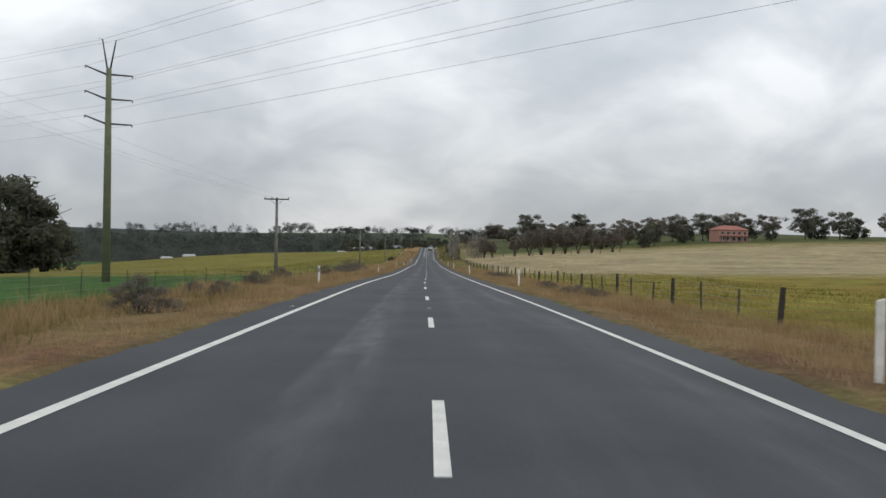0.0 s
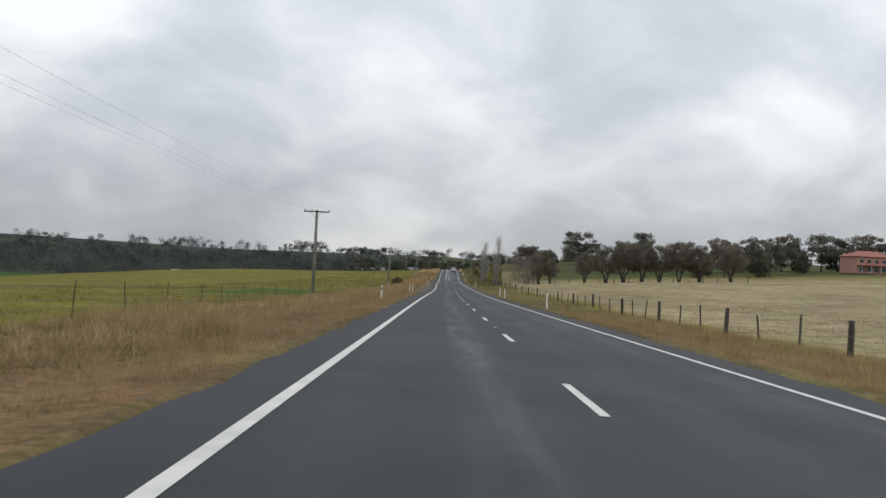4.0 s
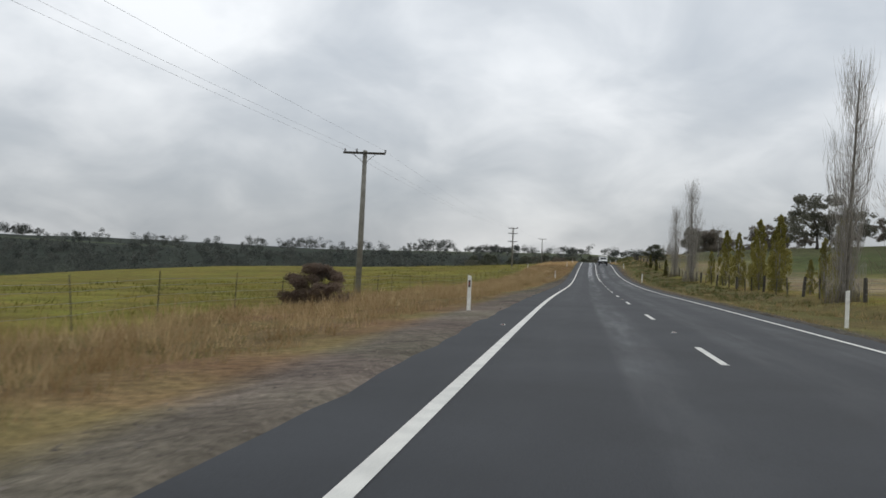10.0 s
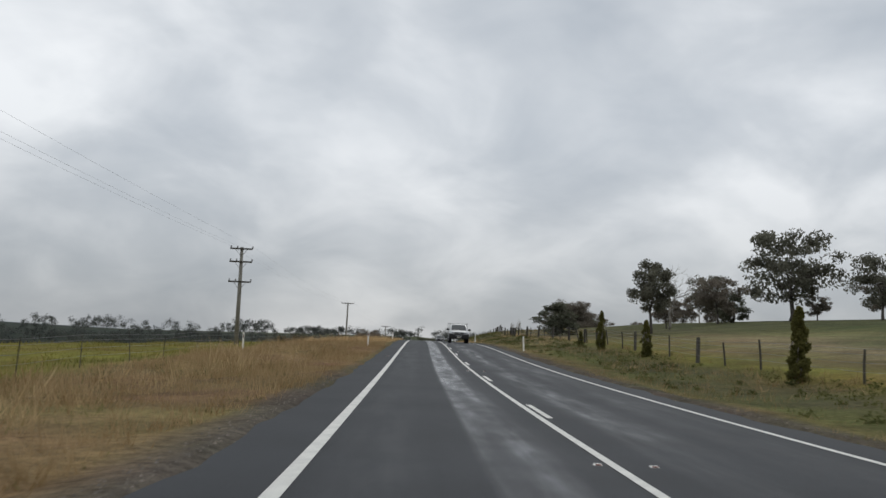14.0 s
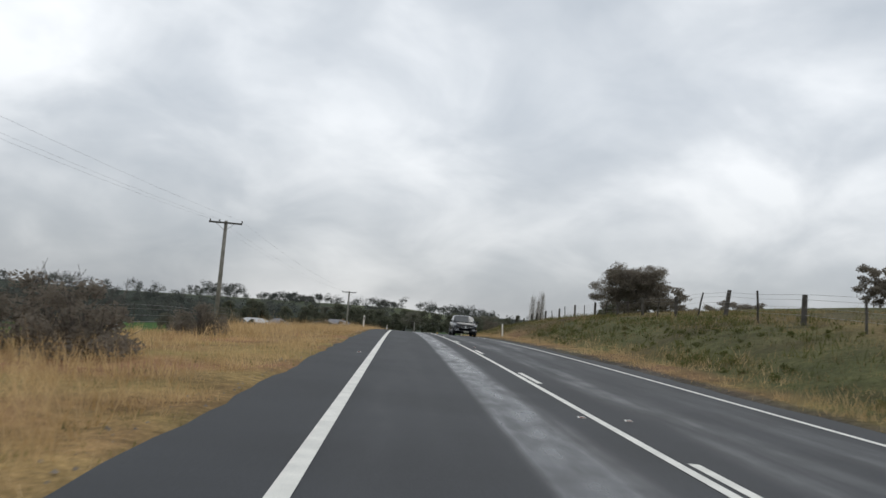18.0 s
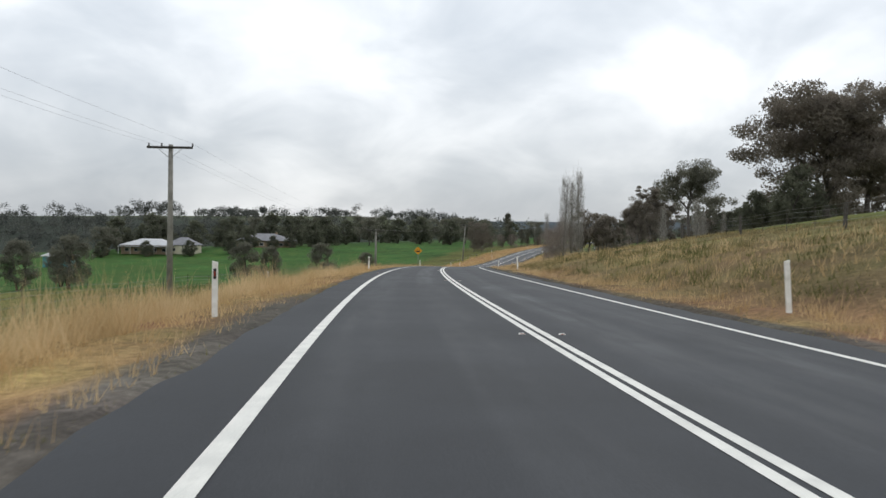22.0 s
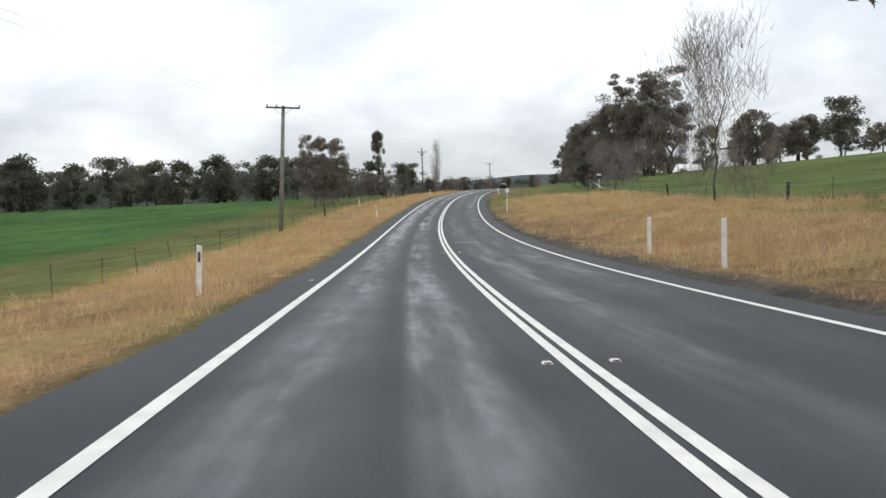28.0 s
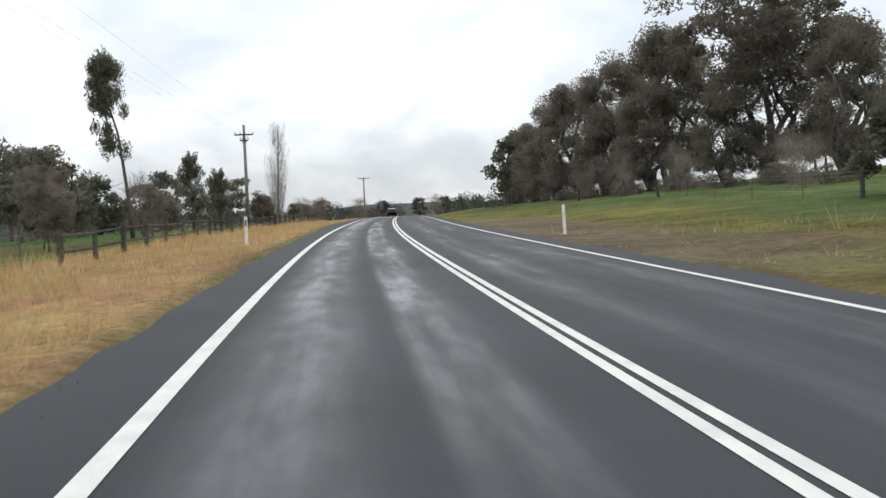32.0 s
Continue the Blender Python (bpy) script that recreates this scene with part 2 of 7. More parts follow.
M_WEED = blend_material("dark_weeds", (0.06, 0.07, 0.025), (0.17, 0.17, 0.06), spread=0.4, island=0.2)

# ---- the road's course ----
def natural_spline(vals):
    n = len(vals)
    a, b = np.zeros((n, n)), np.zeros((n, n))
    a[0, 0] = a[-1, -1] = 1
    for i in range(1, n - 1):
        a[i, i - 1:i + 2] = (1, 4, 1)
        b[i, i - 1:i + 2] = np.array((1, -2, 1)) * 6 / KNOT / KNOT
    return np.linalg.solve(a, b) @ np.array(vals)


RX, RZ = np.array(ROAD_X), np.array(ROAD_Z)
RX2, RZ2 = natural_spline(ROAD_X), natural_spline(ROAD_Z)
END = START + KNOT * (len(ROAD_X) - 1)


def course(vals, second, s):
    s = np.asarray(s, float)
    c = np.clip(s, START, END)
    i = np.clip(((c - START) / KNOT).astype(int), 0, len(vals) - 2)
    a = (c - START) / KNOT - i
    b = 1 - a
    v = b * vals[i] + a * vals[i + 1] + ((b ** 3 - b) * second[i] + (a ** 3 - a) * second[i + 1]) * KNOT * KNOT / 6
    d = (vals[i + 1] - vals[i]) / KNOT + (-(3 * b * b - 1) * second[i] + (3 * a * a - 1) * second[i + 1]) * KNOT / 6
    return v + d * (s - c), d


def road_x(s):
    return course(RX, RX2, s)


def road_z(s):
    return course(RZ, RZ2, np.clip(s, START, END + 60))[0]


# height of the land beside the road, over the road's own height: rows along the way, columns across it
LAND_S = np.array([-60, 60, 150, 330, 400, 440, 480, 530, 565, 600, 640, 700, 760, 820, 880, 910, 940, 1000, 1100, 1300.0])
LAND_U = np.array([4.2, 6.0, 9.0, 11.5, 16, 28, 45, 70, 150, 400.0])
RIGHT = np.array([
    [0, -.2, -.5, -.55, -.6, -.7, -.7, -.5, 0, 1],
    [0, -.2, -.5, -.52, -.55, -.55, -.45, -.2, .6, 2.5],
    [0, -.15, -.38, -.36, -.36, -.18, .1, .45, 1.5, 5],
    [0, -.15, -.1, .3, .6, 1.5, 2.7, 4, 7, 12],
    [0, -.1, 0, .3, .7, 1.6, 3.0, 4.8, 9.5, 14],
    [0, -.1, .1, .4, .8, 1.8, 3.2, 5.0, 10, 14],
    [0, 0, .4, .7, 1.2, 2.2, 3.6, 5.2, 9, 11],
    [0, .1, .8, 1.1, 1.6, 2.6, 4.2, 6, 10, 13],
    [0, .2, 1.5, 2.1, 2.5, 3.4, 4.8, 6.6, 11, 14],
    [0, .2, 1.5, 2.2, 2.8, 4.0, 5.8, 7.4, 12, 15],
    [0, .1, 1.2, 1.9, 2.7, 4.6, 6.6, 8.4, 13, 16],
    [0, .0, .8, 1.35, 2.1, 4.0, 6.4, 8.6, 14, 17],
    [0, -.1, .3, .8, 1.5, 3.6, 6.2, 9.0, 14, 17],
    [0, .05, .6, .9, 1.15, 2.4, 5.0, 8.4, 13, 16],
    [0, .2, .95, 1.2, 1.2, 1.8, 3.6, 6.6, 12, 15],
    [0, .35, .8, .95, 1.0, 1.7, 3.4, 6.1, 11.5, 14.5],
    [0, -.05, .2, .32, .65, 1.4, 3.0, 5.4, 11, 14],
    [0, -.05, .1, .4, 1.0, 2.0, 3.0, 4.8, 10, 13],
    [0, -.05, .1, .4, 1.0, 2.0, 3.0, 4.4, 8, 11],
    [0, -.05, .1, .4, 1.0, 2.0, 3.0, 4.0, 6, 9]])
LEFT = np.array([
    [0, -.15, -.3, -.4, -.7, -.9, -1.3, -2.2, -6, -8],
    [0, -.15, -.3, -.4, -.7, -.9, -1.3, -2.2, -6, -8],
    [0, -.15, -.3, -.4, -.7, -.9, -1.3, -2.2, -6, -8],
    [0, -.15, -.3, -.4, -.7, -.9, -1.3, -2.2, -6, -8],
    [0, -.12, -.2, -.3, -.6, -.9, -1.3, -2.2, -6, -8],
    [0, -.1, -.15, -.25, -.6, -1, -1.5, -2.5, -6, -8],
    [0, -.1, -.15, -.3, -.7, -1.2, -1.9, -3.0, -6, -8],
    [0, -.1, -.2, -.4, -.8, -1.6, -2.6, -3.4, -5, -7],
    [0, -.1, -.2, -.4, -.8, -1.8, -3, -4, -5.5, -7],
    [0, -.1, -.3, -.5, -1.0, -2.2, -3.4, -4.2, -5.5, -7],
    [0, -.15, -.5, -.9, -1.6, -3.0, -3.8, -4.2, -5, -6.5],
    [0, -.2, -.7, -1.2, -1.9, -3.1, -3.8, -4.6, -5.6, -7],
    [0, -.2, -.6, -1.0, -1.6, -2.6, -3.5, -4.7, -6.2, -8],
    [0, -.15, -.5, -.8, -1.3, -2.2, -3.4, -5.0, -6.5, -8],
    [0, -.1, -.3, -.6, -1.0, -1.7, -2.8, -4.4, -6, -8],
    [0, -.1, -.25, -.5, -.85, -1.45, -2.5, -4.0, -5.8, -7.5],
    [0, -.1, -.2, -.4, -.7, -1.2, -2.2, -3.6, -5.5, -7],
    [0, -.1, -.2, -.4, -.6, -.9, -1.2, -1.6, -3, -5],
    [0, -.1, -.2, -.4, -.6, -.9, -1.2, -1.6, -3, -5],
    [0, -.1, -.2, -.4, -.6, -.9, -1.2, -1.6, -3, -5]])


RIDGE_X = np.array([-2600, -1900, -1200, -950, -750, -400, -100, 20, 90, 180, 300, 420.0])
RIDGE_Z = np.array([-30, 5, 21, 8, 0, 5, 11, 12, 9, 0, -9, -13.0])


def table(grid, s, u):
    s, u = np.clip(s, LAND_S[0], LAND_S[-1]), np.clip(u, LAND_U[0], LAND_U[-1])
    i = np.clip(np.searchsorted(LAND_S, s) - 1, 0, len(LAND_S) - 2)
    j = np.clip(np.searchsorted(LAND_U, u) - 1, 0, len(LAND_U) - 2)
    a = (s - LAND_S[i]) / (LAND_S[i + 1] - LAND_S[i])
    b = (u - LAND_U[j]) / (LAND_U[j + 1] - LAND_U[j])
    a = a * a * (3 - 2 * a)
    return (grid[i, j] * (1 - a) + grid[i + 1, j] * a) * (1 - b) + (grid[i, j + 1] * (1 - a) + grid[i + 1, j + 1] * a) * b


def step(a, b, v):
    t = np.clip((v - a) / (b - a), 0, 1)
    return t * t * (3 - 2 * t)


def widened(s):
    """Extra width of the sealed left shoulder over the crest."""
    return 0.26 * step(495, 520, s) * (1 - step(606, 630, s))


def land(x, y):
    """Height of the land at x, y, and how far to the right of the road's middle that is."""
    x, y = np.asarray(x, float), np.asarray(y, float)
    cx, d = road_x(y)
    u = (x - cx) / np.sqrt(1 + d * d)
    z = road_z(y)
    side = np.where(u > 0, table(RIGHT, y, np.abs(u)), table(LEFT, y, np.abs(u)))
    rough = 0.10 * np.sin(x * 0.31 + y * 0.17) * np.sin(y * 0.23 - x * 0.11) * step(5, 12, np.abs(u))
    # the plain on the left drops away sooner before the crest
    late = np.where(u < 0, step(650, 850, y), 1.0)
    away = step(0, 1, (np.abs(u) - 80 - 40 * late) / (220 + 80 * late))
    z = z * (1 - away) + np.where(u < 0, -8.0 - 0.0185 * np.clip(y, 0, 1300), -4.0 - 0.005 * np.clip(y, 0, 1300)) * away + side + rough
    # wooded ridge beyond the plain, and higher misty ground far ahead
    crest = np.interp(x, RIDGE_X, RIDGE_Z) + 1.5 * np.sin(x * 0.021) + 1.0 * np.sin(x * 0.05 + 1)
    w = step(1250, 1950, y) * (1 - step(250, 480, x))
    z = z * (1 - w) + crest * w
    z = z + 12 * step(1500, 2300, y) * step(250, 520, x) + 60 * step(2700, 4300, y) * step(-100, 500, x) * (0.75 + 0.25 * np.sin(x * 0.0021))
    z = z - 0.06 * ((u < 4.25) & (u > -4.25 - widened(y)))
    return z, u


def place(s, u):
    """World x, y, z of the land s metres along the road and u metres to its right."""
    cx, d = road_x(s)
    n = np.sqrt(1 + d * d)
    x, y = cx + u / n, s - u * d / n
    return float(x), float(y), float(land(x, y)[0])


def on_road(s, u, z=0.0):
    cx, d = road_x(s)
    n = np.sqrt(1 + d * d)
    return float(cx + u / n), float(s - u * d / n), float(road_z(s)) + z


def heading(s):
    return -math.degrees(math.atan(float(road_x(s)[1])))


# ---- helpers for meshes ----
def mesh_of(name, verts, faces, mat, smooth=False):
    me = bpy.data.meshes.new(name)
    me.from_pydata([tuple(v) for v in verts], [], [tuple(f) for f in faces])
    if mat:
        me.materials.append(mat)
    if smooth:
        me.polygons.foreach_set("use_smooth", [True] * len(me.polygons))
    me.update()
    return me


def fast_mesh(name, verts, faces, mat):
    """A mesh from arrays; every face has as many corners as faces has columns."""
    verts, faces = np.asarray(verts, np.float32), np.asarray(faces, np.int32)
    k = faces.shape[1]
    me = bpy.data.meshes.new(name)
    me.vertices.add(len(verts))
    me.vertices.foreach_set("co", verts.ravel())
    me.loops.add(faces.size)
    me.loops.foreach_set("vertex_index", faces.ravel())
    me.polygons.add(len(faces))
    me.polygons.foreach_set("loop_start", np.arange(0, faces.size, k, dtype=np.int32))
    me.polygons.foreach_set("loop_total", np.full(len(faces), k, np.int32))
    me.materials.append(mat)
    me.update()
    me.validate()
    return me


def thing(name, label, category, m=None, group="", kind=""):
    ob = new(name)
    ob.matrix_basis = m or Matrix()
    return tagged(ob, label, category, group, kind)


def part(name, me, parent, label="", m=None):
    ob = new(name, me)
    ob.parent = parent
    if m:
        ob.matrix_basis = m
    if label:
        ob["label"] = label
    return ob


def from_bm(name, bm, mat, smooth=False):
    me = bpy.data.meshes.new(name)
    bm.to_mesh(me)
    bm.free()
    if mat:
        me.materials.append(mat)
    if smooth:
        me.polygons.foreach_set("use_smooth", [True] * len(me.polygons))
    return me


def box(sx, sy, sz, centre=(0, 0, 0), bevel=0.0, bm=None):
    bm2 = bmesh.new()
    bmesh.ops.create_cube(bm2, size=1.0)
    bmesh.ops.scale(bm2, vec=(sx, sy, sz), verts=bm2.verts)
    if bevel:
        bmesh.ops.bevel(bm2, geom=bm2.edges[:], offset=bevel, segments=1, affect="EDGES")
    bmesh.ops.translate(bm2, vec=centre, verts=bm2.verts)
    if bm is None:
        return bm2
    tmp = bpy.data.meshes.new("tmp")
    bm2.to_mesh(tmp)
    bm2.free()
    bm.from_mesh(tmp)
    bpy.data.meshes.remove(tmp)
    return bm


def tubes(paths, sides=6):
    """Vertices and faces of tapered tubes; each path is a list of (point, radius)."""
    verts, faces = [], []
    ring = [(math.cos(2 * math.pi * k / sides), math.sin(2 * math.pi * k / sides)) for k in range(sides)]
    for path in paths:
        start = len(verts)
        n = len(path)
        for i, (p, r) in enumerate(path):
            p = Vector(p)
            d = (Vector(path[min(i + 1, n - 1)][0]) - Vector(path[max(i - 1, 0)][0]))
            d = d.normalized() if d.length > 1e-6 else Vector((0, 0, 1))
            a = d.orthogonal().normalized() if abs(d.z) < 0.95 else Vector((1, 0, 0))
            a = (a - d * a.dot(d)).normalized()
            b = d.cross(a)
            for ca, sa in ring:
                verts.append(p + (a * ca + b * sa) * r)
        for i in range(n - 1):
            for k in range(sides):
                q = start + i * sides
                faces.append((q + k, q + (k + 1) % sides, q + sides + (k + 1) % sides, q + sides + k))
        faces.append(tuple(start + (n - 1) * sides + k for k in range(sides)))
        faces.append(tuple(start + k for k in reversed(range(sides))))
    return verts, faces


def tube_mesh(name, paths, mat, sides=6, smooth=True):
    v, f = tubes(paths, sides)
    return mesh_of(name, v, f, mat, smooth)


# ---- ground ----
def field_tone(x, y, u):
    """Base colour of the land: what grows where, and a haze tint on the farthest part."""
    n = len(x)
    au = np.abs(u)
    dry, green = np.array((0.20, 0.132, 0.064)), np.array((0.095, 0.10, 0.030))
    crop, lush = np.array((0.165, 0.145, 0.030)), np.array((0.045, 0.10, 0.022))
    stubble, pasture = np.array((0.33, 0.27, 0.155)), np.array((0.105, 0.12, 0.038))
    wood = np.array((0.035, 0.042, 0.026))
    wob = 2.5 * np.sin(y * 0.05) + 1.5 * np.sin(y * 0.13 + x * 0.2)
    col = np.tile(crop, (n, 1))

    def lay(c, w):
        nonlocal col
        col = col * (1 - w[:, None]) + c * w[:, None]
    left, right = u < 0, u >= 0
    # left: lush crop at the start, yellowing crop, lush crop again past the crest
    lay(lush, left * (1 - step(95, 125, y + wob)) * step(13, 15, au))
    lay(lush * np.array((1.2, 1.0, 1.0)), left * step(196, 206, y) * (1 - step(236, 250, y)) * step(13, 15, au) * (1 - step(24, 30, au)))
    lay(green, left * step(520, 560, y) * step(13, 16, au))
    lay(lush, left * step(600, 640, y - 0.4 * au + 10) * step(26, 28, au + wob))
    # right: yellow crop, stubble, hill pasture
    lay(crop * np.array((1.25, 1.15, 1.1)), right * (1 - step(110, 150, y + wob * 3)) * step(11, 13, au))
    lay(stubble, right * step(100, 170, y + wob * 4) * (1 - step(330, 420, y)) * step(12, 15, au + wob * 0.5))
    lay(stubble * 0.75, right * step(330, 400, y) * (1 - step(440, 540, y)) * step(16, 19, au) * (1 - step(26, 34, au + wob)))
    lay(pasture, right * step(380, 460, y) * step(26, 34, au + wob))
    lay(green, right * step(430, 520, y) * (1 - step(26, 34, au + wob)))
    mottle = 0.5 + 0.5 * np.sin(x * 0.31 + 2 * np.sin(y * 0.13)) * np.sin(y * 0.23 + x * 0.11)
    lay(np.array((0.108, 0.095, 0.055)), right * step(470, 510, y) * (1 - step(640, 690, y)) * step(9.5, 11.5, au) * (1 - step(60, 90, au)) * (0.5 + 0.5 * mottle))
    lay(np.array((0.068, 0.074, 0.030)), right * step(360, 430, y) * (1 - step(660, 700, y)) * step(24, 34, au + wob) * 0.75)
    lay(np.array((0.175, 0.140, 0.080)), right * step(335, 370, y) * (1 - step(455, 500, y)) * step(12, 14.5, au) * (1 - step(22, 30, au + wob)) * (0.45 + 0.4 * mottle))
    lay(np.array((0.052, 0.078, 0.024)), right * step(385, 420, y) * (1 - step(470, 510, y)) * step(20, 24, au + wob) * (0.15 + 0.5 * mottle))
    lay(np.array((0.085, 0.115, 0.03)), right * step(730, 800, y) * step(17, 22, au + wob * 0.3))
    # verges
    lay(dry, left * (1 - step(10.5, 14, au + wob * 0.4)))
    lay(np.array((0.27, 0.175, 0.08)), (1 - step(10.5, 14, au + wob * 0.4)) * step(470, 520, y) * (1 - step(900, 930, y) * right))
    lay(np.array((0.17, 0.13, 0.058)), left * (1 - step(10.5, 14, au + wob * 0.4)) * step(130, 180, y) * (1 - step(400, 460, y)) * 0.7)
    lay(dry * 0.9, right * (1 - step(9, 12, au + wob * 0.3)) * (1 - step(380, 460, y)))
    lay(np.array((0.125, 0.115, 0.042)), right * (1 - step(9, 12, au + wob * 0.3)) * step(120, 185, y + wob) * (1 - step(380, 460, y)) * 0.9)
    lay(green * 1.15, right * (1 - step(8, 12, au)) * step(330, 400, y) * (1 - step(520, 570, y)))
    lay(dry, right * (1 - step(8, 15, au + wob * 0.3)) * step(500, 560, y) * (1 - step(885, 915, y)))
    lay(np.array((0.25, 0.17, 0.078)), right * step(775, 800, y) * (1 - step(895, 920, y)) * step(6, 8, au) * (1 - step(16.5, 18.5, au + wob * 0.3)) * 0.85)
    lay(np.array((0.135, 0.145, 0.034)), right * step(775, 795, y) * (1 - step(842, 850, y)) * step(10, 11.5, au + 0.3 * wob) * (1 - step(20, 24, au)) * 0.8)
    lay(np.array((0.14, 0.13, 0.036)), right * (1 - step(8, 16, au + wob)) * step(880, 910, y))
    lay(np.array((0.082, 0.108, 0.034)), right * step(9, 14, au + wob) * (1 - step(30, 40, au)) * step(915, 945, y))
    lay(np.array((0.14, 0.11, 0.048)), (1 - step(4.2, 4.75, au + 0.06 * wob)) * np.ones(n))
    lay(np.array((0.082, 0.073, 0.060)), right * (1 - step(4.45, 4.85, au + 0.08 * wob)) * step(120, 170, y) * (1 - step(925, 935, y)))
    # gravel shoulder on the left, gravel pull-off on the right
    lay(np.array((0.145, 0.122, 0.098)), left * step(212, 222, y) * (1 - step(335, 348, y)) * (1 - step(5.3, 6.0, au)))
    lay(np.array((0.098, 0.084, 0.066)), left * step(335, 345, y) * (1 - step(420, 450, y)) * (1 - step(5.5, 6.2, au + 0.1 * wob + 0.011 * (y - 340))))
    lay(np.array((0.105, 0.095, 0.08)), left * step(630, 636, y) * (1 - step(662, 670, y)) * (1 - step(5.0, 5.6, au + 0.1 * wob)))
    lay(np.array((0.10, 0.082, 0.06)), right * step(330, 360, y) * (1 - step(480, 520, y)) * (1 - step(4.7, 5.4, au + 0.1 * wob)))
    lay(np.array((0.15, 0.115, 0.072)), right * step(936, 943, y) * (1 - step(978, 992, y)) * (1 - step(6.5, 10, au + 0.3 * wob)))
    lay(green * 1.15, left * step(605, 630, y) * (1 - step(775, 800, y)) * step(7.6, 9.2, au + 0.3 * wob))
    lay(green * 1.3, right * step(640, 670, y) * (1 - step(745, 765, y)) * step(7.5, 10, au) * (0.45 + 0.4 * np.sin(x * 0.45 + y * 0.21) * np.sin(y * 0.37 - x * 0.2)))
    lay(np.array((0.165, 0.132, 0.06)), right * step(650, 675, y) * (1 - step(770, 800, y)) * step(5.8, 7.2, au + 0.3 * wob) * (1 - step(18, 24, au)) * 0.75)
    # rough dark growth on the cut bank
    lay(np.array((0.060, 0.074, 0.028)), right * step(488, 508, y) * (1 - step(575, 600, y)) * step(5.3, 6.3, au + 0.25 * wob) * (1 - step(9.8, 11, au)) * 0.85)
    lay(np.array((0.088, 0.084, 0.040)), right * step(530, 560, y) * (1 - step(585, 600, y)) * step(5.8, 7.0, au + 0.2 * wob) * (1 - step(11, 13, au)))
    lay(np.array((0.085, 0.072, 0.038)), right * step(585, 600, y) * (1 - step(640, 680, y)) * step(6.2, 7.4, au + 0.2 * wob) * (1 - step(10.2, 12, au)))
    lay(np.array((0.075, 0.068, 0.036)), right * step(335, 365, y) * (1 - step(500, 530, y)) * step(6.0, 7.0, au + 0.3 * wob) * (1 - step(10.2, 11.4, au)) * (0.55 + 0.35 * np.sin(y * 0.5 + au) * np.sin(y * 0.21)))
    lay(np.array((0.16, 0.125, 0.052)), right * step(335, 365, y) * (1 - step(500, 530, y)) * step(4.7, 5.1, au) * (1 - step(5.7, 6.4, au + 0.2 * wob)) * 0.8)
    far = step(940, 1150, y) * step(60, 200, au)
    lay(wood, far)
    lay(np.array((0.034, 0.042, 0.032)), step(1300, 1450, y) * np.ones(n))
    lay(np.array((0.085, 0.10, 0.055)), step(1880, 1930, y) * (1 - step(1960, 2000, y)))
    lay(np.array((0.085, 0.105, 0.05)), step(1500, 1560, y) * step(60, 160, x) * (0.5 + 0.5 * np.sin(x * 0.05 + y * 0.02)))
    lay(np.array((0.11, 0.125, 0.06)), step(1640, 1700, y) * (1 - step(1990, 2040, y)) * step(-60, 40, x) * (1 - step(260, 340, x)))
    # bluish haze of distance put into the colour of the farthest land
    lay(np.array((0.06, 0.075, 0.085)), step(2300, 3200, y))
    return col


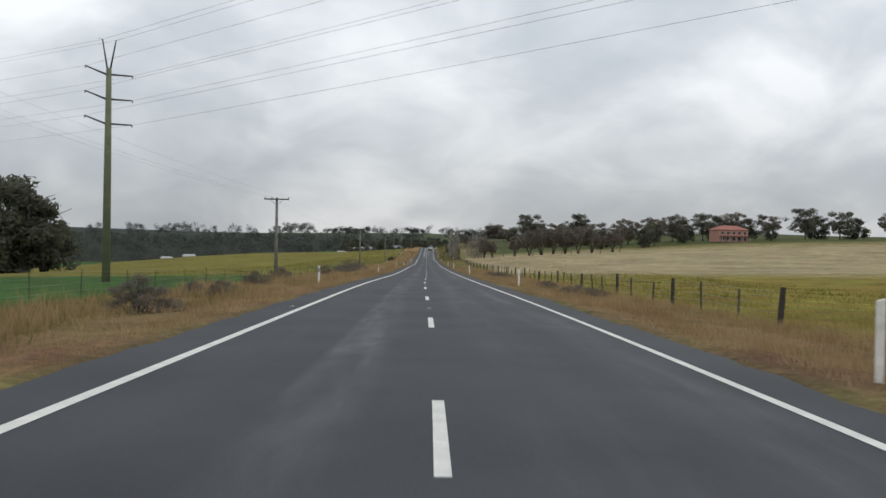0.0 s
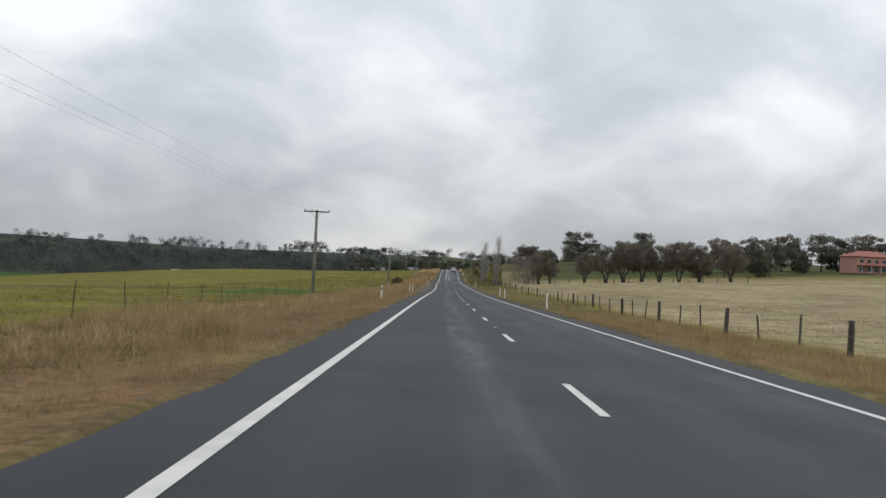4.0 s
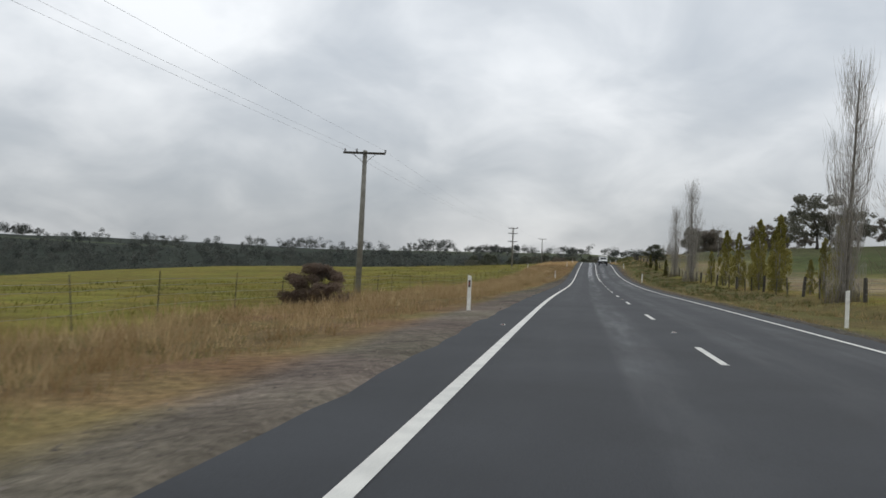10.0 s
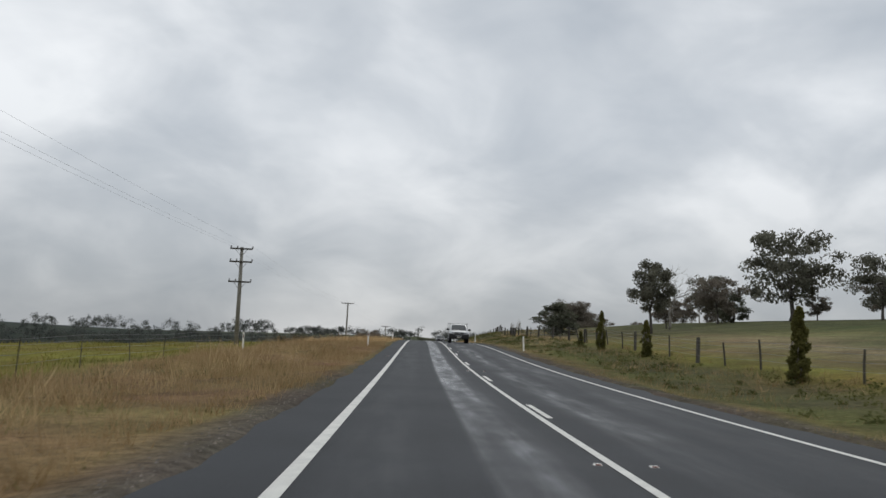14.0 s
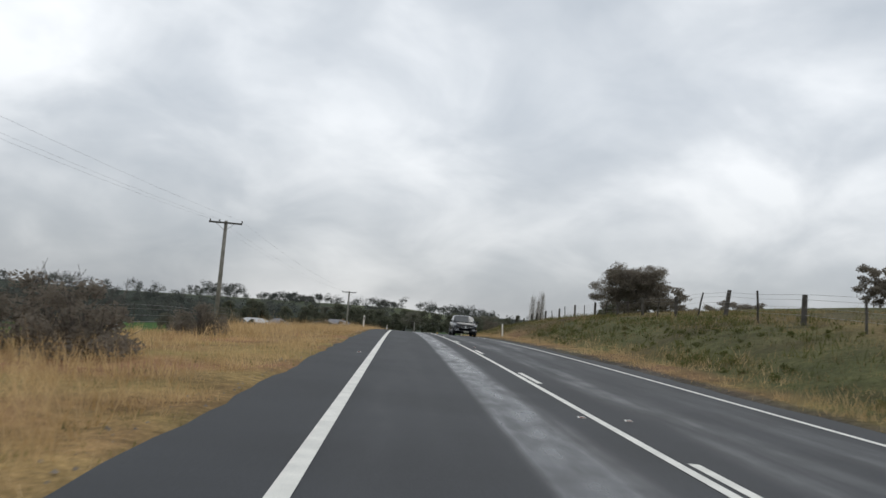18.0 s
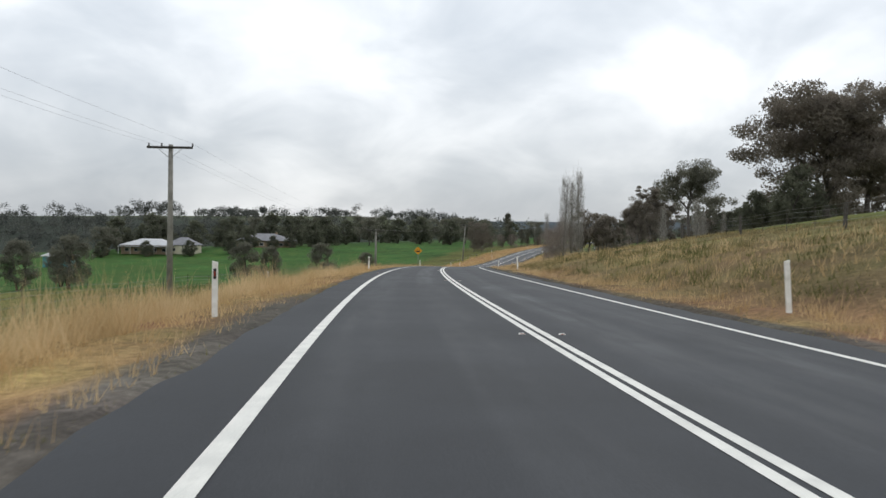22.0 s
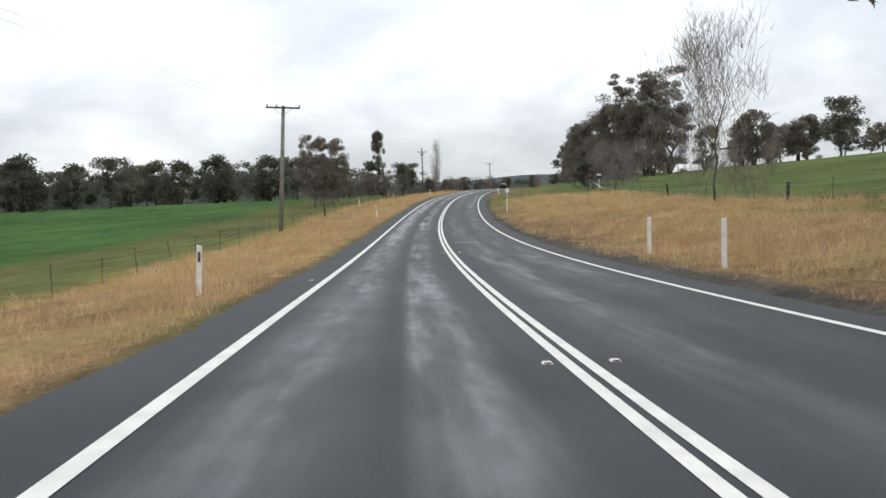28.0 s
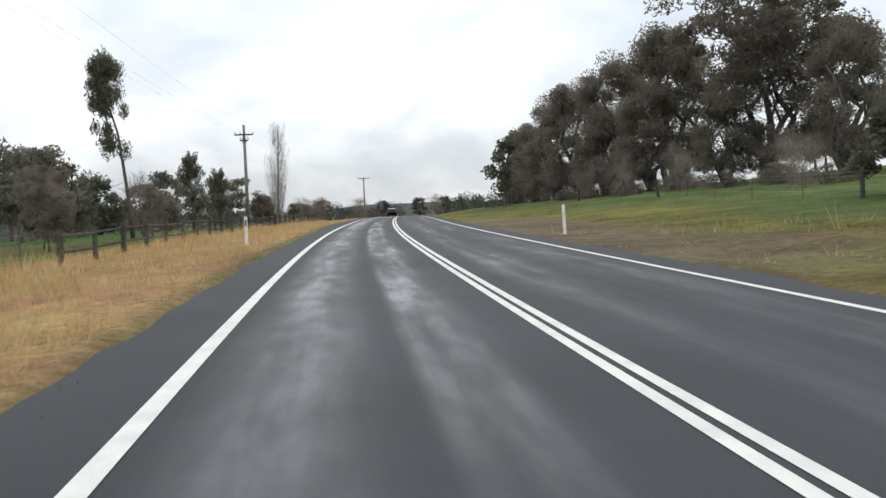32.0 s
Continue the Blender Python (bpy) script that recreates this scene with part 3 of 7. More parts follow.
def build_ground():
    ys = np.concatenate([np.arange(-80, 1060, 3.0), np.arange(1060, 1400, 12.0), np.arange(1400, 4600, 80.0)])
    near = [0, 2.2, 4.15, 4.35, 4.7, 5.2, 6, 7, 8, 9, 10, 11, 12, 13, 14.5, 16, 18, 20, 23, 26, 30, 35, 41, 48, 56, 66, 80, 100, 130, 170, 230, 320, 450, 700, 1100, 1800, 3000]
    us = np.array([-v for v in near[:0:-1]] + near)
    cx, d = road_x(ys)
    n = np.sqrt(1 + d * d)
    x = (cx[:, None] + us[None] * n[:, None]).ravel()
    y = np.repeat(ys, len(us))
    z, u = land(x, y)
    rng = np.random.default_rng(3)
    z = z + rng.normal(0, 0.035, len(z)) * (np.abs(u) > 4.7) * (np.abs(u) < 60)
    k = len(us)
    i = np.arange(len(ys) - 1)[:, None] * k + np.arange(k - 1)[None]
    i = i.ravel()
    faces = np.stack([i, i + 1, i + k + 1, i + k], 1)
    m = bpy.data.materials.new("fields_and_verges")
    m.use_nodes = True
    nt = m.node_tree
    N, L = nt.nodes.new, nt.links.new
    b = nt.nodes["Principled BSDF"]
    b.inputs["Roughness"].default_value = 1.0
    b.inputs["Specular IOR Level"].default_value = 0.1
    at = N("ShaderNodeAttribute")
    at.attribute_name = "growth"
    tc = N("ShaderNodeTexCoord")
    val = None
    for scale, lo, hi in ((0.06, 0.75, 1.25), (0.5, 0.72, 1.28), (5.0, 0.66, 1.34), (26.0, 0.72, 1.28)):
        n1 = N("ShaderNodeTexNoise")
        n1.inputs["Scale"].default_value = scale
        n1.inputs["Detail"].default_value = 5.0
        L(tc.outputs["Object"], n1.inputs["Vector"])
        r = N("ShaderNodeMapRange")
        r.inputs["From Min"].default_value, r.inputs["From Max"].default_value = 0.3, 0.7
        r.inputs["To Min"].default_value, r.inputs["To Max"].default_value = lo, hi
        L(n1.outputs["Fac"], r.inputs["Value"])
        if val is None:
            val = r.outputs[0]
        else:
            mu = N("ShaderNodeMath")
            mu.operation = "MULTIPLY"
            L(val, mu.inputs[0])
            L(r.outputs[0], mu.inputs[1])
            val = mu.outputs[0]
    hn = N("ShaderNodeTexNoise")
    hn.inputs["Scale"].default_value = 0.22
    hn.inputs["Detail"].default_value = 6.0
    L(tc.outputs["Object"], hn.inputs["Vector"])
    hr = N("ShaderNodeMapRange")
    hr.inputs["From Min"].default_value, hr.inputs["From Max"].default_value = 0.3, 0.7
    hr.inputs["To Min"].default_value, hr.inputs["To Max"].default_value = 0.47, 0.53
    L(hn.outputs["Fac"], hr.inputs["Value"])
    hsv = N("ShaderNodeHueSaturation")
    L(at.outputs["Color"], hsv.inputs["Color"])
    L(val, hsv.inputs["Value"])
    L(hr.outputs[0], hsv.inputs["Hue"])
    L(hsv.outputs[0], b.inputs["Base Color"])
    bp = N("ShaderNodeBump")
    bn = N("ShaderNodeTexNoise")
    bn.inputs["Scale"].default_value = 9.0
    bn.inputs["Detail"].default_value = 8.0
    L(tc.outputs["Object"], bn.inputs["Vector"])
    bp.inputs["Strength"].default_value = 0.8
    bp.inputs["Distance"].default_value = 0.12
    L(bn.outputs["Fac"], bp.inputs["Height"])
    L(bp.outputs[0], b.inputs["Normal"])
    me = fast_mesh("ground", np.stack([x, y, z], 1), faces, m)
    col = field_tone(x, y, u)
    # growth also carries the haze tint of the farthest land
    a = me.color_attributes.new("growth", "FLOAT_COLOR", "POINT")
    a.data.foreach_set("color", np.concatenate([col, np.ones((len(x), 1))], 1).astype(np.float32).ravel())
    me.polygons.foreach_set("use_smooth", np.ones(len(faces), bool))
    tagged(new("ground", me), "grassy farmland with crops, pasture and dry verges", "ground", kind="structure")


build_ground()


# ---- road ----
def strip(name, s0, s1, u0, u1, z, mat, every=2.0, thick=0.0):
    n = max(2, int((s1 - s0) / every) + 1)
    ss = np.linspace(s0, s1, n)
    cx, d = road_x(ss)
    k = np.sqrt(1 + d * d)
    zz = road_z(ss) + z
    rows = []
    for u in np.atleast_1d(np.linspace(u0, u1, 2)):
        rows.append(np.stack([cx + u / k, ss - u * d / k, zz], 1))
    v = np.concatenate(rows)
    i = np.arange(n - 1)
    f = np.stack([i, i + n, i + n + 1, i + 1], 1)
    return fast_mesh(name, v, f, mat)


def asphalt():
    m = bpy.data.materials.new("damp_asphalt")
    m.use_nodes = True
    nt = m.node_tree
    N, L = nt.nodes.new, nt.links.new
    b = nt.nodes["Principled BSDF"]
    uv = N("ShaderNodeUVMap")
    uv.uv_map = "lane"
    sep = N("ShaderNodeSeparateXYZ")
    L(uv.outputs[0], sep.inputs[0])
    tc = N("ShaderNodeTexCoord")

    def noise_(scale, vec, detail=5.0):
        n = N("ShaderNodeTexNoise")
        n.inputs["Scale"].default_value = scale
        n.inputs["Detail"].default_value = detail
        L(vec, n.inputs["Vector"])
        return n.outputs["Fac"]

    def rng(v, a, b_, c, d):
        r = N("ShaderNodeMapRange")
        r.inputs["From Min"].default_value, r.inputs["From Max"].default_value = a, b_
        r.inputs["To Min"].default_value, r.inputs["To Max"].default_value = c, d
        L(v, r.inputs["Value"])
        return r.outputs[0]

    def mul(a, b_, op="MULTIPLY"):
        q = N("ShaderNodeMath")
        q.operation = op
        L(a, q.inputs[0])
        if isinstance(b_, float):
            q.inputs[1].default_value = b_
        else:
            L(b_, q.inputs[1])
        return q.outputs[0]
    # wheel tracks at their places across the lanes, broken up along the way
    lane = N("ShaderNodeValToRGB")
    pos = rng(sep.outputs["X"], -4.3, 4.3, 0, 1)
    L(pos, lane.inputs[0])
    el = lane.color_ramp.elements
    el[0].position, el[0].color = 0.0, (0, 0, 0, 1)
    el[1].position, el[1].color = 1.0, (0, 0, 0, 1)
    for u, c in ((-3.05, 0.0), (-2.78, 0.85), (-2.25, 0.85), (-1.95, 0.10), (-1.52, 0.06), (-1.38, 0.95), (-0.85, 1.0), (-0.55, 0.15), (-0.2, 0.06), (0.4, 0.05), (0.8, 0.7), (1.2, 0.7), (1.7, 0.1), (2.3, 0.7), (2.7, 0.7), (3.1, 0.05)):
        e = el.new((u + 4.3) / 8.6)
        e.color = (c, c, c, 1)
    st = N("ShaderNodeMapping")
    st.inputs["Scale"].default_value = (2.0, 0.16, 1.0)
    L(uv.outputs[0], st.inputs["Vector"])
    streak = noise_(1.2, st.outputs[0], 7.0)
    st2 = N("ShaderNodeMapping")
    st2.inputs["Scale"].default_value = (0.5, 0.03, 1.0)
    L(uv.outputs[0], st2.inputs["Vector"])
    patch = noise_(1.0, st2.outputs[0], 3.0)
    wet_sheen = mul(mul(lane.outputs[0], rng(streak, 0.36, 0.62, 0.25, 1.0)), rng(patch, 0.38, 0.62, 0.25, 1.0))
    wet_sheen = mul(wet_sheen, rng(sep.outputs["Y"], 320, 420, 0.42, 0.9))
    wet_sheen = mul(wet_sheen, rng(mul(rng(sep.outputs["Y"], 600, 680, 0.0, 1.0), rng(sep.outputs["Y"], 740, 820, 1.0, 0.0)), 0, 1, 1.0, 0.35))
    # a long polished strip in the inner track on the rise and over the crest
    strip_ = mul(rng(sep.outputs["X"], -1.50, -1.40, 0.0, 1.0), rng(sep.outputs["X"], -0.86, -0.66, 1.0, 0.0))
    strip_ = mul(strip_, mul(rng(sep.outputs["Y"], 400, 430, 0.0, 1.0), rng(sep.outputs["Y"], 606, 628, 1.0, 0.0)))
    wet_sheen = mul(wet_sheen, mul(strip_, rng(streak, 0.36, 0.60, 0.55, 0.95)), "MAXIMUM")
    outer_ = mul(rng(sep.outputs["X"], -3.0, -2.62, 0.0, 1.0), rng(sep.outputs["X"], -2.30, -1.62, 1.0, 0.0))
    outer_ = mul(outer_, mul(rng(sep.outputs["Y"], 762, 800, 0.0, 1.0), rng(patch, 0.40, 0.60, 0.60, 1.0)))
    wet_sheen = mul(wet_sheen, mul(outer_, rng(streak, 0.36, 0.60, 0.55, 1.0)), "MAXIMUM")
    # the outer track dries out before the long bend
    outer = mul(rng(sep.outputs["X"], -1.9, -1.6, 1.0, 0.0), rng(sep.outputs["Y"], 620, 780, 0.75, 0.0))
    wet_sheen = mul(wet_sheen, rng(outer, 0, 1, 1.0, 0.0))
    # damp and its painted sheen lie in blotches where the seal is worn
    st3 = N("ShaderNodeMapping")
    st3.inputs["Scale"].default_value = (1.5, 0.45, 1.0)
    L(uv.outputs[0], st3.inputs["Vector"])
    wet_sheen = mul(wet_sheen, rng(noise_(2.0, st3.outputs[0], 6.0), 0.36, 0.60, 0.64, 1.0))
    grain = noise_(55.0, tc.outputs["Object"], 3.0)
    broad = noise_(0.35, tc.outputs["Object"], 5.0)
    base = N("ShaderNodeMix")
    base.data_type = "RGBA"
    base.inputs["A"].default_value = (0.021, 0.0238, 0.0287, 1)
    base.inputs["B"].default_value = (0.034, 0.0378, 0.0445, 1)
    L(rng(broad, 0.35, 0.65, 0, 1), base.inputs["Factor"])
    hsv = N("ShaderNodeHueSaturation")
    L(base.outputs["Result"], hsv.inputs["Color"])
    # damp tracks get a paler base colour too, a painted sheen of sky
    L(mul(mul(rng(grain, 0.3, 0.7, 0.7, 1.3), rng(wet_sheen, 0, 1, 1.0, 1.45)), rng(sep.outputs["Y"], 60, 140, 1.06, 0.84)), hsv.inputs["Value"])
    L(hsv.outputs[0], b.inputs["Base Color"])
    L(rng(wet_sheen, 0, 1, 0.76, 0.15), b.inputs["Roughness"])
    b.inputs["Specular IOR Level"].default_value = 0.32
    bp = N("ShaderNodeBump")
    bp.inputs["Strength"].default_value = 0.35
    bp.inputs["Distance"].default_value = 0.01
    L(grain, bp.inputs["Height"])
    L(bp.outputs[0], b.inputs["Normal"])
    return m


def build_road():
    s0, s1 = -60.0, 1240.0
    n = 1301
    ss = np.linspace(s0, s1, n)
    cx, d = road_x(ss)
    k = np.sqrt(1 + d * d)
    cols = np.array([-4.25, -4.12, -2.0, 0.0, 2.0, 4.0, 4.13])
    sink = np.array([-0.08, 0, 0, 0, 0, 0, -0.08])
    edge = 0.035 * np.sin(ss * 0.9) + 0.03 * np.sin(ss * 2.3 + 1) + np.random.default_rng(5).normal(0, 0.032, n)
    frayed = edge + 0.05 * np.sin(ss * 0.37 + 2) + np.abs(np.random.default_rng(6).normal(0, 0.05, n))
    v, uvs = [], []
    for j, u in enumerate(cols):
        uu = u + (edge - widened(ss) if j < 2 else -frayed if j > 4 else 0 * edge)
        v.append(np.stack([cx + uu / k, ss - uu * d / k, road_z(ss) + sink[j]], 1))
        uvs.append(np.stack([uu, ss], 1))
    v, uvs = np.concatenate(v), np.concatenate(uvs)
    i = (np.arange(len(cols) - 1)[:, None] * n + np.arange(n - 1)[None]).ravel()
    f = np.stack([i, i + n, i + n + 1, i + 1], 1)
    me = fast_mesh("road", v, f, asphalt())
    lay = me.uv_layers.new(name="lane")
    lay.data.foreach_set("uv", uvs[f.ravel()].astype(np.float32).ravel())
    me.polygons.foreach_set("use_smooth", np.ones(len(f), bool))
    road = tagged(new("road", me), "dark grey damp asphalt two-lane country road", "road", kind="structure")
    for name, u in (("edge_line", -3.2), ("edge_line", 3.2)):
        w = 0.075 if u < 0 else 0.06
        part(name, strip(name, s0, s1, u - w, u + w, 0.005, M_LINE), road, "white painted edge line")
    part("centre_line", strip("centre_line", 396.8, s1, -0.165, -0.06, 0.005, M_LINE), road, "white painted barrier line")
    part("centre_line", strip("centre_line", 593.9, s1, 0.005, 0.11, 0.005, M_LINE), road, "white painted barrier line")
    # patched seams and a repaired square
    for s, u0, u1, w in ((628.8, -3.0, -2.1, 0.07), (853.9, 0.45, 1.5, 0.6), (641, -1.1, -0.3, 0.06), (700, 0.6, 1.6, 0.05), (523, -2.6, -1.7, 0.05)):
        part("seam", strip("seam", s, s + w, u0, u1, 0.004, M_SEAM), road, "thin pale patched seam")
    part("road_patch", strip("road_patch", 711.7, 713.3, -2.9, -2.5, 0.004, M_SEAM, 1.2), road, "pale worn repair in the asphalt")
    s = 11.68 - 60
    while s < 594:
        if s + 3 < 396:
            part("dash", strip("dash", s, s + 3, -0.055, 0.055, 0.005, M_LINE, 1.5), road)
        else:
            part("dash", strip("dash", s, s + 3, 0.005, 0.11, 0.005, M_LINE, 1.5), road)
        s += 12


build_road()

# ---- trees ----
def leaf_cloud(rng, centres, radii, per, size, flat=0.75, mat=None, name="crown", droop=0.0, core=0.42):
    """Many small leaves round the given centres, densest near each clump's outside."""
    c = np.repeat(np.asarray(centres, float), per, 0)
    r = np.repeat(np.asarray(radii, float), per)[:, None]
    d = rng.normal(size=(len(c), 3))
    d /= np.linalg.norm(d, axis=1)[:, None]
    p = c + d * r * (rng.random((len(c), 1)) ** core) * np.array((1, 1, flat))
    a = rng.normal(size=(len(c), 3))
    a /= np.linalg.norm(a, axis=1)[:, None]
    a[:, 2] -= droop
    b = np.cross(a, rng.normal(size=(len(c), 3)))
    b /= np.linalg.norm(b, axis=1)[:, None] + 1e-6
    s = size * (0.6 + 0.8 * rng.random((len(c), 1)))
    a, b = a * s, b * s * 0.45
    v = np.stack([p - a, p + a, p + 2 * b], 1).reshape(-1, 3)
    f = np.arange(len(v)).reshape(-1, 3)
    return fast_mesh(name, v, f, mat)


def twig_cloud(rng, centres, radii, per, length, width, mat, name="twig_crown", up=0.8, flat=1.0):
    """Fine bare twigs as thin slivers round the given centres, most of them pointing up and out."""
    c = np.repeat(np.asarray(centres, float), per, 0)
    r = np.repeat(np.asarray(radii, float), per)[:, None]
    d = rng.normal(size=(len(c), 3))
    d /= np.linalg.norm(d, axis=1)[:, None]
    p = c + d * r * (rng.random((len(c), 1)) ** 0.5) * np.array((1, 1, flat))
    a = d * 0.6 + rng.normal(size=(len(c), 3)) * 0.45
    a[:, 2] = np.abs(a[:, 2]) * 0.5 + up
    a /= np.linalg.norm(a, axis=1)[:, None]
    b = np.cross(a, rng.normal(size=(len(c), 3)))
    b /= np.linalg.norm(b, axis=1)[:, None] + 1e-6
    k = length * (0.5 + rng.random((len(c), 1)))
    v = np.stack([p - b * width, p + b * width, p + a * k], 1).reshape(-1, 3)
    return fast_mesh(name, v, np.arange(len(v)).reshape(-1, 3), mat)


def limb(rng, start, end, r0, r1, n=4, wander=0.12):
    start, end = Vector(start), Vector(end)
    L = (end - start).length
    pts = []
    for i in range(n + 1):
        t = i / n
        p = start.lerp(end, t)
        p = p + Vector(rng.normal(size=3) * wander * L * 0.25 * math.sin(math.pi * t)) + Vector((0, 0, 0.10 * L * math.sin(math.pi * t)))
        pts.append((p, r0 + (r1 - r0) * t))
    return pts


def gum_tree(seed, height, spread, bare=0.32, clumps=34, per=95, leaf=0.24, mat=None, bark=None, lean=0.0, name="gum_tree", label="grey-green gum tree with a spreading crown", shape=1.0, stout=0.021):
    """A gum: leaning trunk, a few heavy limbs, leaves in separate clumps with sky between them."""
    rng = np.random.default_rng(seed)
    ob = thing(name, label, "tree")
    H = height
    top = Vector((lean * H, 0.05 * H * rng.normal(), H * 0.72))
    fork = Vector((lean * H * 0.3, 0, H * bare))
    r = stout * H
    paths = [[(Vector((0, 0, -0.3)), r * 1.5), (Vector((0.02 * H * rng.normal(), 0, H * bare * 0.3)), r * 1.05), (fork, r * 0.85)],
             limb(rng, fork, top, r * 0.8, r * 0.2, 5, 0.3)]
    cs, rs = [], []
    n_limb = 6
    for k in range(n_limb):
        a = 2 * math.pi * (k + rng.random() * 0.6) / n_limb
        reach = spread * (0.55 + 0.45 * rng.random())
        z0 = fork.lerp(top, 0.1 + 0.6 * rng.random())
        e = Vector((lean * H * 0.6 + math.cos(a) * reach, math.sin(a) * reach, H * (bare + 0.10 + (0.62 - bare) * rng.random() * shape)))
        path = limb(rng, z0, e, r * 0.45, r * 0.12, 4, 0.35)
        paths.append(path)
        for j in range(3):
            q = Vector(path[2 + j % 3][0])
            e2 = q + Vector((rng.normal() * spread * 0.22, rng.normal() * spread * 0.22, abs(rng.normal()) * H * 0.10))
            paths.append(limb(rng, q, e2, r * 0.16, r * 0.05, 3, 0.3))
            cs.append(e2)
            rs.append(spread * (0.15 + 0.14 * rng.random()))
    while len(cs) < clumps:
        a, q = 2 * math.pi * rng.random(), rng.random() ** 0.5
        z = rng.random()
        wide = spread * (0.25 + 0.70 * math.sin(math.pi * (0.12 + 0.74 * z)) ** 0.8) * q
        cs.append(Vector((lean * H * (0.4 + 0.6 * z) + math.cos(a) * wide, math.sin(a) * wide, H * (bare + 0.02 + (0.93 - bare) * z))))
        rs.append(spread * (0.15 + 0.15 * rng.random()))
    part("trunk", tube_mesh("trunk", paths, bark or M_BARK, 6), ob)
    part("crown", leaf_cloud(rng, cs, rs, per, leaf, 0.7, mat or M_LEAF_GUM, droop=0.4), ob)
    return ob


def cushion_gum(seed, height, spread, bare=0.32, clumps=34, per=95, leaf=0.24, mat=None, bark=None, lean=0.0, name="gum_tree", label="grey-green gum tree with a spreading crown", shape=1.0, stout=0.021, puff=1.0, skirt=0):
    """A gum: a leaning trunk, heavy limbs that fork twice, and at the tips cushions of leaves with sky between them."""
    rng = np.random.default_rng(seed)
    ob = thing(name, label, "tree")
    H = height
    fork = Vector((lean * H * 0.3, 0, H * bare))
    top = Vector((lean * H + 0.03 * H * rng.normal(), 0.04 * H * rng.normal(), H * 0.80))
    r = stout * H
    paths = [[(Vector((0, 0, -0.3)), r * 1.5), (Vector((0.02 * H * rng.normal(), 0, H * bare * 0.4)), r * 1.05), (fork, r * 0.85)],
             limb(rng, fork, top, r * 0.75, r * 0.15, 5, 0.3)]
    cs, rs = [], []
    n_limb = max(5, round(clumps / 11))
    for k in range(n_limb):
        a = 2.4 * k + 0.7 * rng.random()
        f = k / (n_limb - 1)
        z0 = fork.lerp(top, 0.04 + 0.66 * f)
        reach = spread * (0.62 + 0.30 * rng.random()) * (1 - 0.55 * f)
        e = Vector((lean * H * 0.6 + math.cos(a) * reach, math.sin(a) * reach, min(0.88 * H, z0.z + H * (0.10 + (0.80 - bare) * (0.16 + 0.22 * rng.random()) * shape))))
        main = limb(rng, z0, e, r * 0.5 * (1 - 0.4 * f), r * 0.13, 5, 0.4)
        paths.append(main)
        for j in range(4):
            q = Vector(main[min(5, 2 + j)][0])
            out = Vector((math.cos(a + rng.normal() * 0.8), math.sin(a + rng.normal() * 0.8), 0.25 + 0.6 * rng.random()))
            e2 = q + out * spread * (0.16 + 0.16 * rng.random())
            sub = limb(rng, q, e2, r * 0.17, r * 0.06, 3, 0.35)
            paths.append(sub)
            for i in range(max(1, round(clumps / n_limb / 4))):
                tip = e2 + Vector((rng.normal() * spread * 0.17, rng.normal() * spread * 0.17, H * 0.02 + rng.normal() * H * 0.05))
                paths.append(limb(rng, Vector(sub[-1][0]), tip, r * 0.06, r * 0.025, 2, 0.3))
                cs.append(tip)
                rs.append(puff * spread * (0.15 + 0.14 * rng.random()))
    for k in range(max(3, clumps // 8)):
        cs.append(top + Vector((rng.normal() * spread * 0.2, rng.normal() * spread * 0.2, H * (0.10 - 0.10 * abs(rng.normal())))))
        rs.append(puff * spread * (0.13 + 0.10 * rng.random()))
    for k in range(skirt):
        a, q = 2 * math.pi * rng.random(), spread * (0.35 + 0.55 * rng.random() ** 0.6)
        z = H * (bare + 0.05 + 0.40 * rng.random())
        e = Vector((math.cos(a) * q, math.sin(a) * q, z))
        paths.append(limb(rng, Vector((lean * z * 0.5, 0, z * 0.8)), e, r * 0.10, r * 0.03, 3, 0.3))
        cs.append(e)
        rs.append(puff * spread * (0.13 + 0.12 * rng.random()))
    part("trunk", tube_mesh("trunk", paths, bark or M_BARK, 6), ob)
    part("crown", leaf_cloud(rng, cs, rs, per, leaf, 0.72, mat or M_LEAF_GUM, droop=0.4, core=0.45), ob)
    return ob


def dense_tree(seed, height, spread, mat, bare=0.15, per=110, leaf=0.22, clumps=40, name="tree", label="dense dark round-crowned paddock tree", trunks=3, bark=None):
    """A full dome of leaves on several stems."""
    rng = np.random.default_rng(seed)
    ob = thing(name, label, "tree")
    paths, cs, rs = [], [], []
    for k in range(trunks):
        a = 2 * math.pi * (k + rng.random() * 0.5) / trunks
        e = Vector((math.cos(a) * spread * 0.45, math.sin(a) * spread * 0.45, height * 0.7))
        paths.append(limb(rng, (math.cos(a) * 0.15, math.sin(a) * 0.15, -0.2), e, height * 0.022, height * 0.006, 5, 0.25))
        for j in range(3):
            q = Vector(paths[-1][2][0]) if j == 0 else e
            paths.append(limb(rng, q, q + Vector((rng.normal() * spread * 0.3, rng.normal() * spread * 0.3, height * 0.18)), height * 0.008, height * 0.003, 3, 0.3))
    for k in range(clumps):
        z = rng.random() ** 0.85
        w = spread * math.sqrt(max(0.02, 1 - ((z - 0.36) / 0.66) ** 2)) * (0.30 + 0.70 * rng.random() ** 0.6)
        a = 2 * math.pi * rng.random()
        cs.append((math.cos(a) * w * 0.85, math.sin(a) * w * 0.85, height * (bare + (0.93 - bare) * z)))
        rs.append(spread * (0.20 + 0.16 * rng.random()))
    part("trunk", tube_mesh("trunk", paths, bark or M_BARK, 5), ob)
    part("crown", leaf_cloud(rng, cs, rs, per, leaf, 0.8, mat), ob)
    return ob


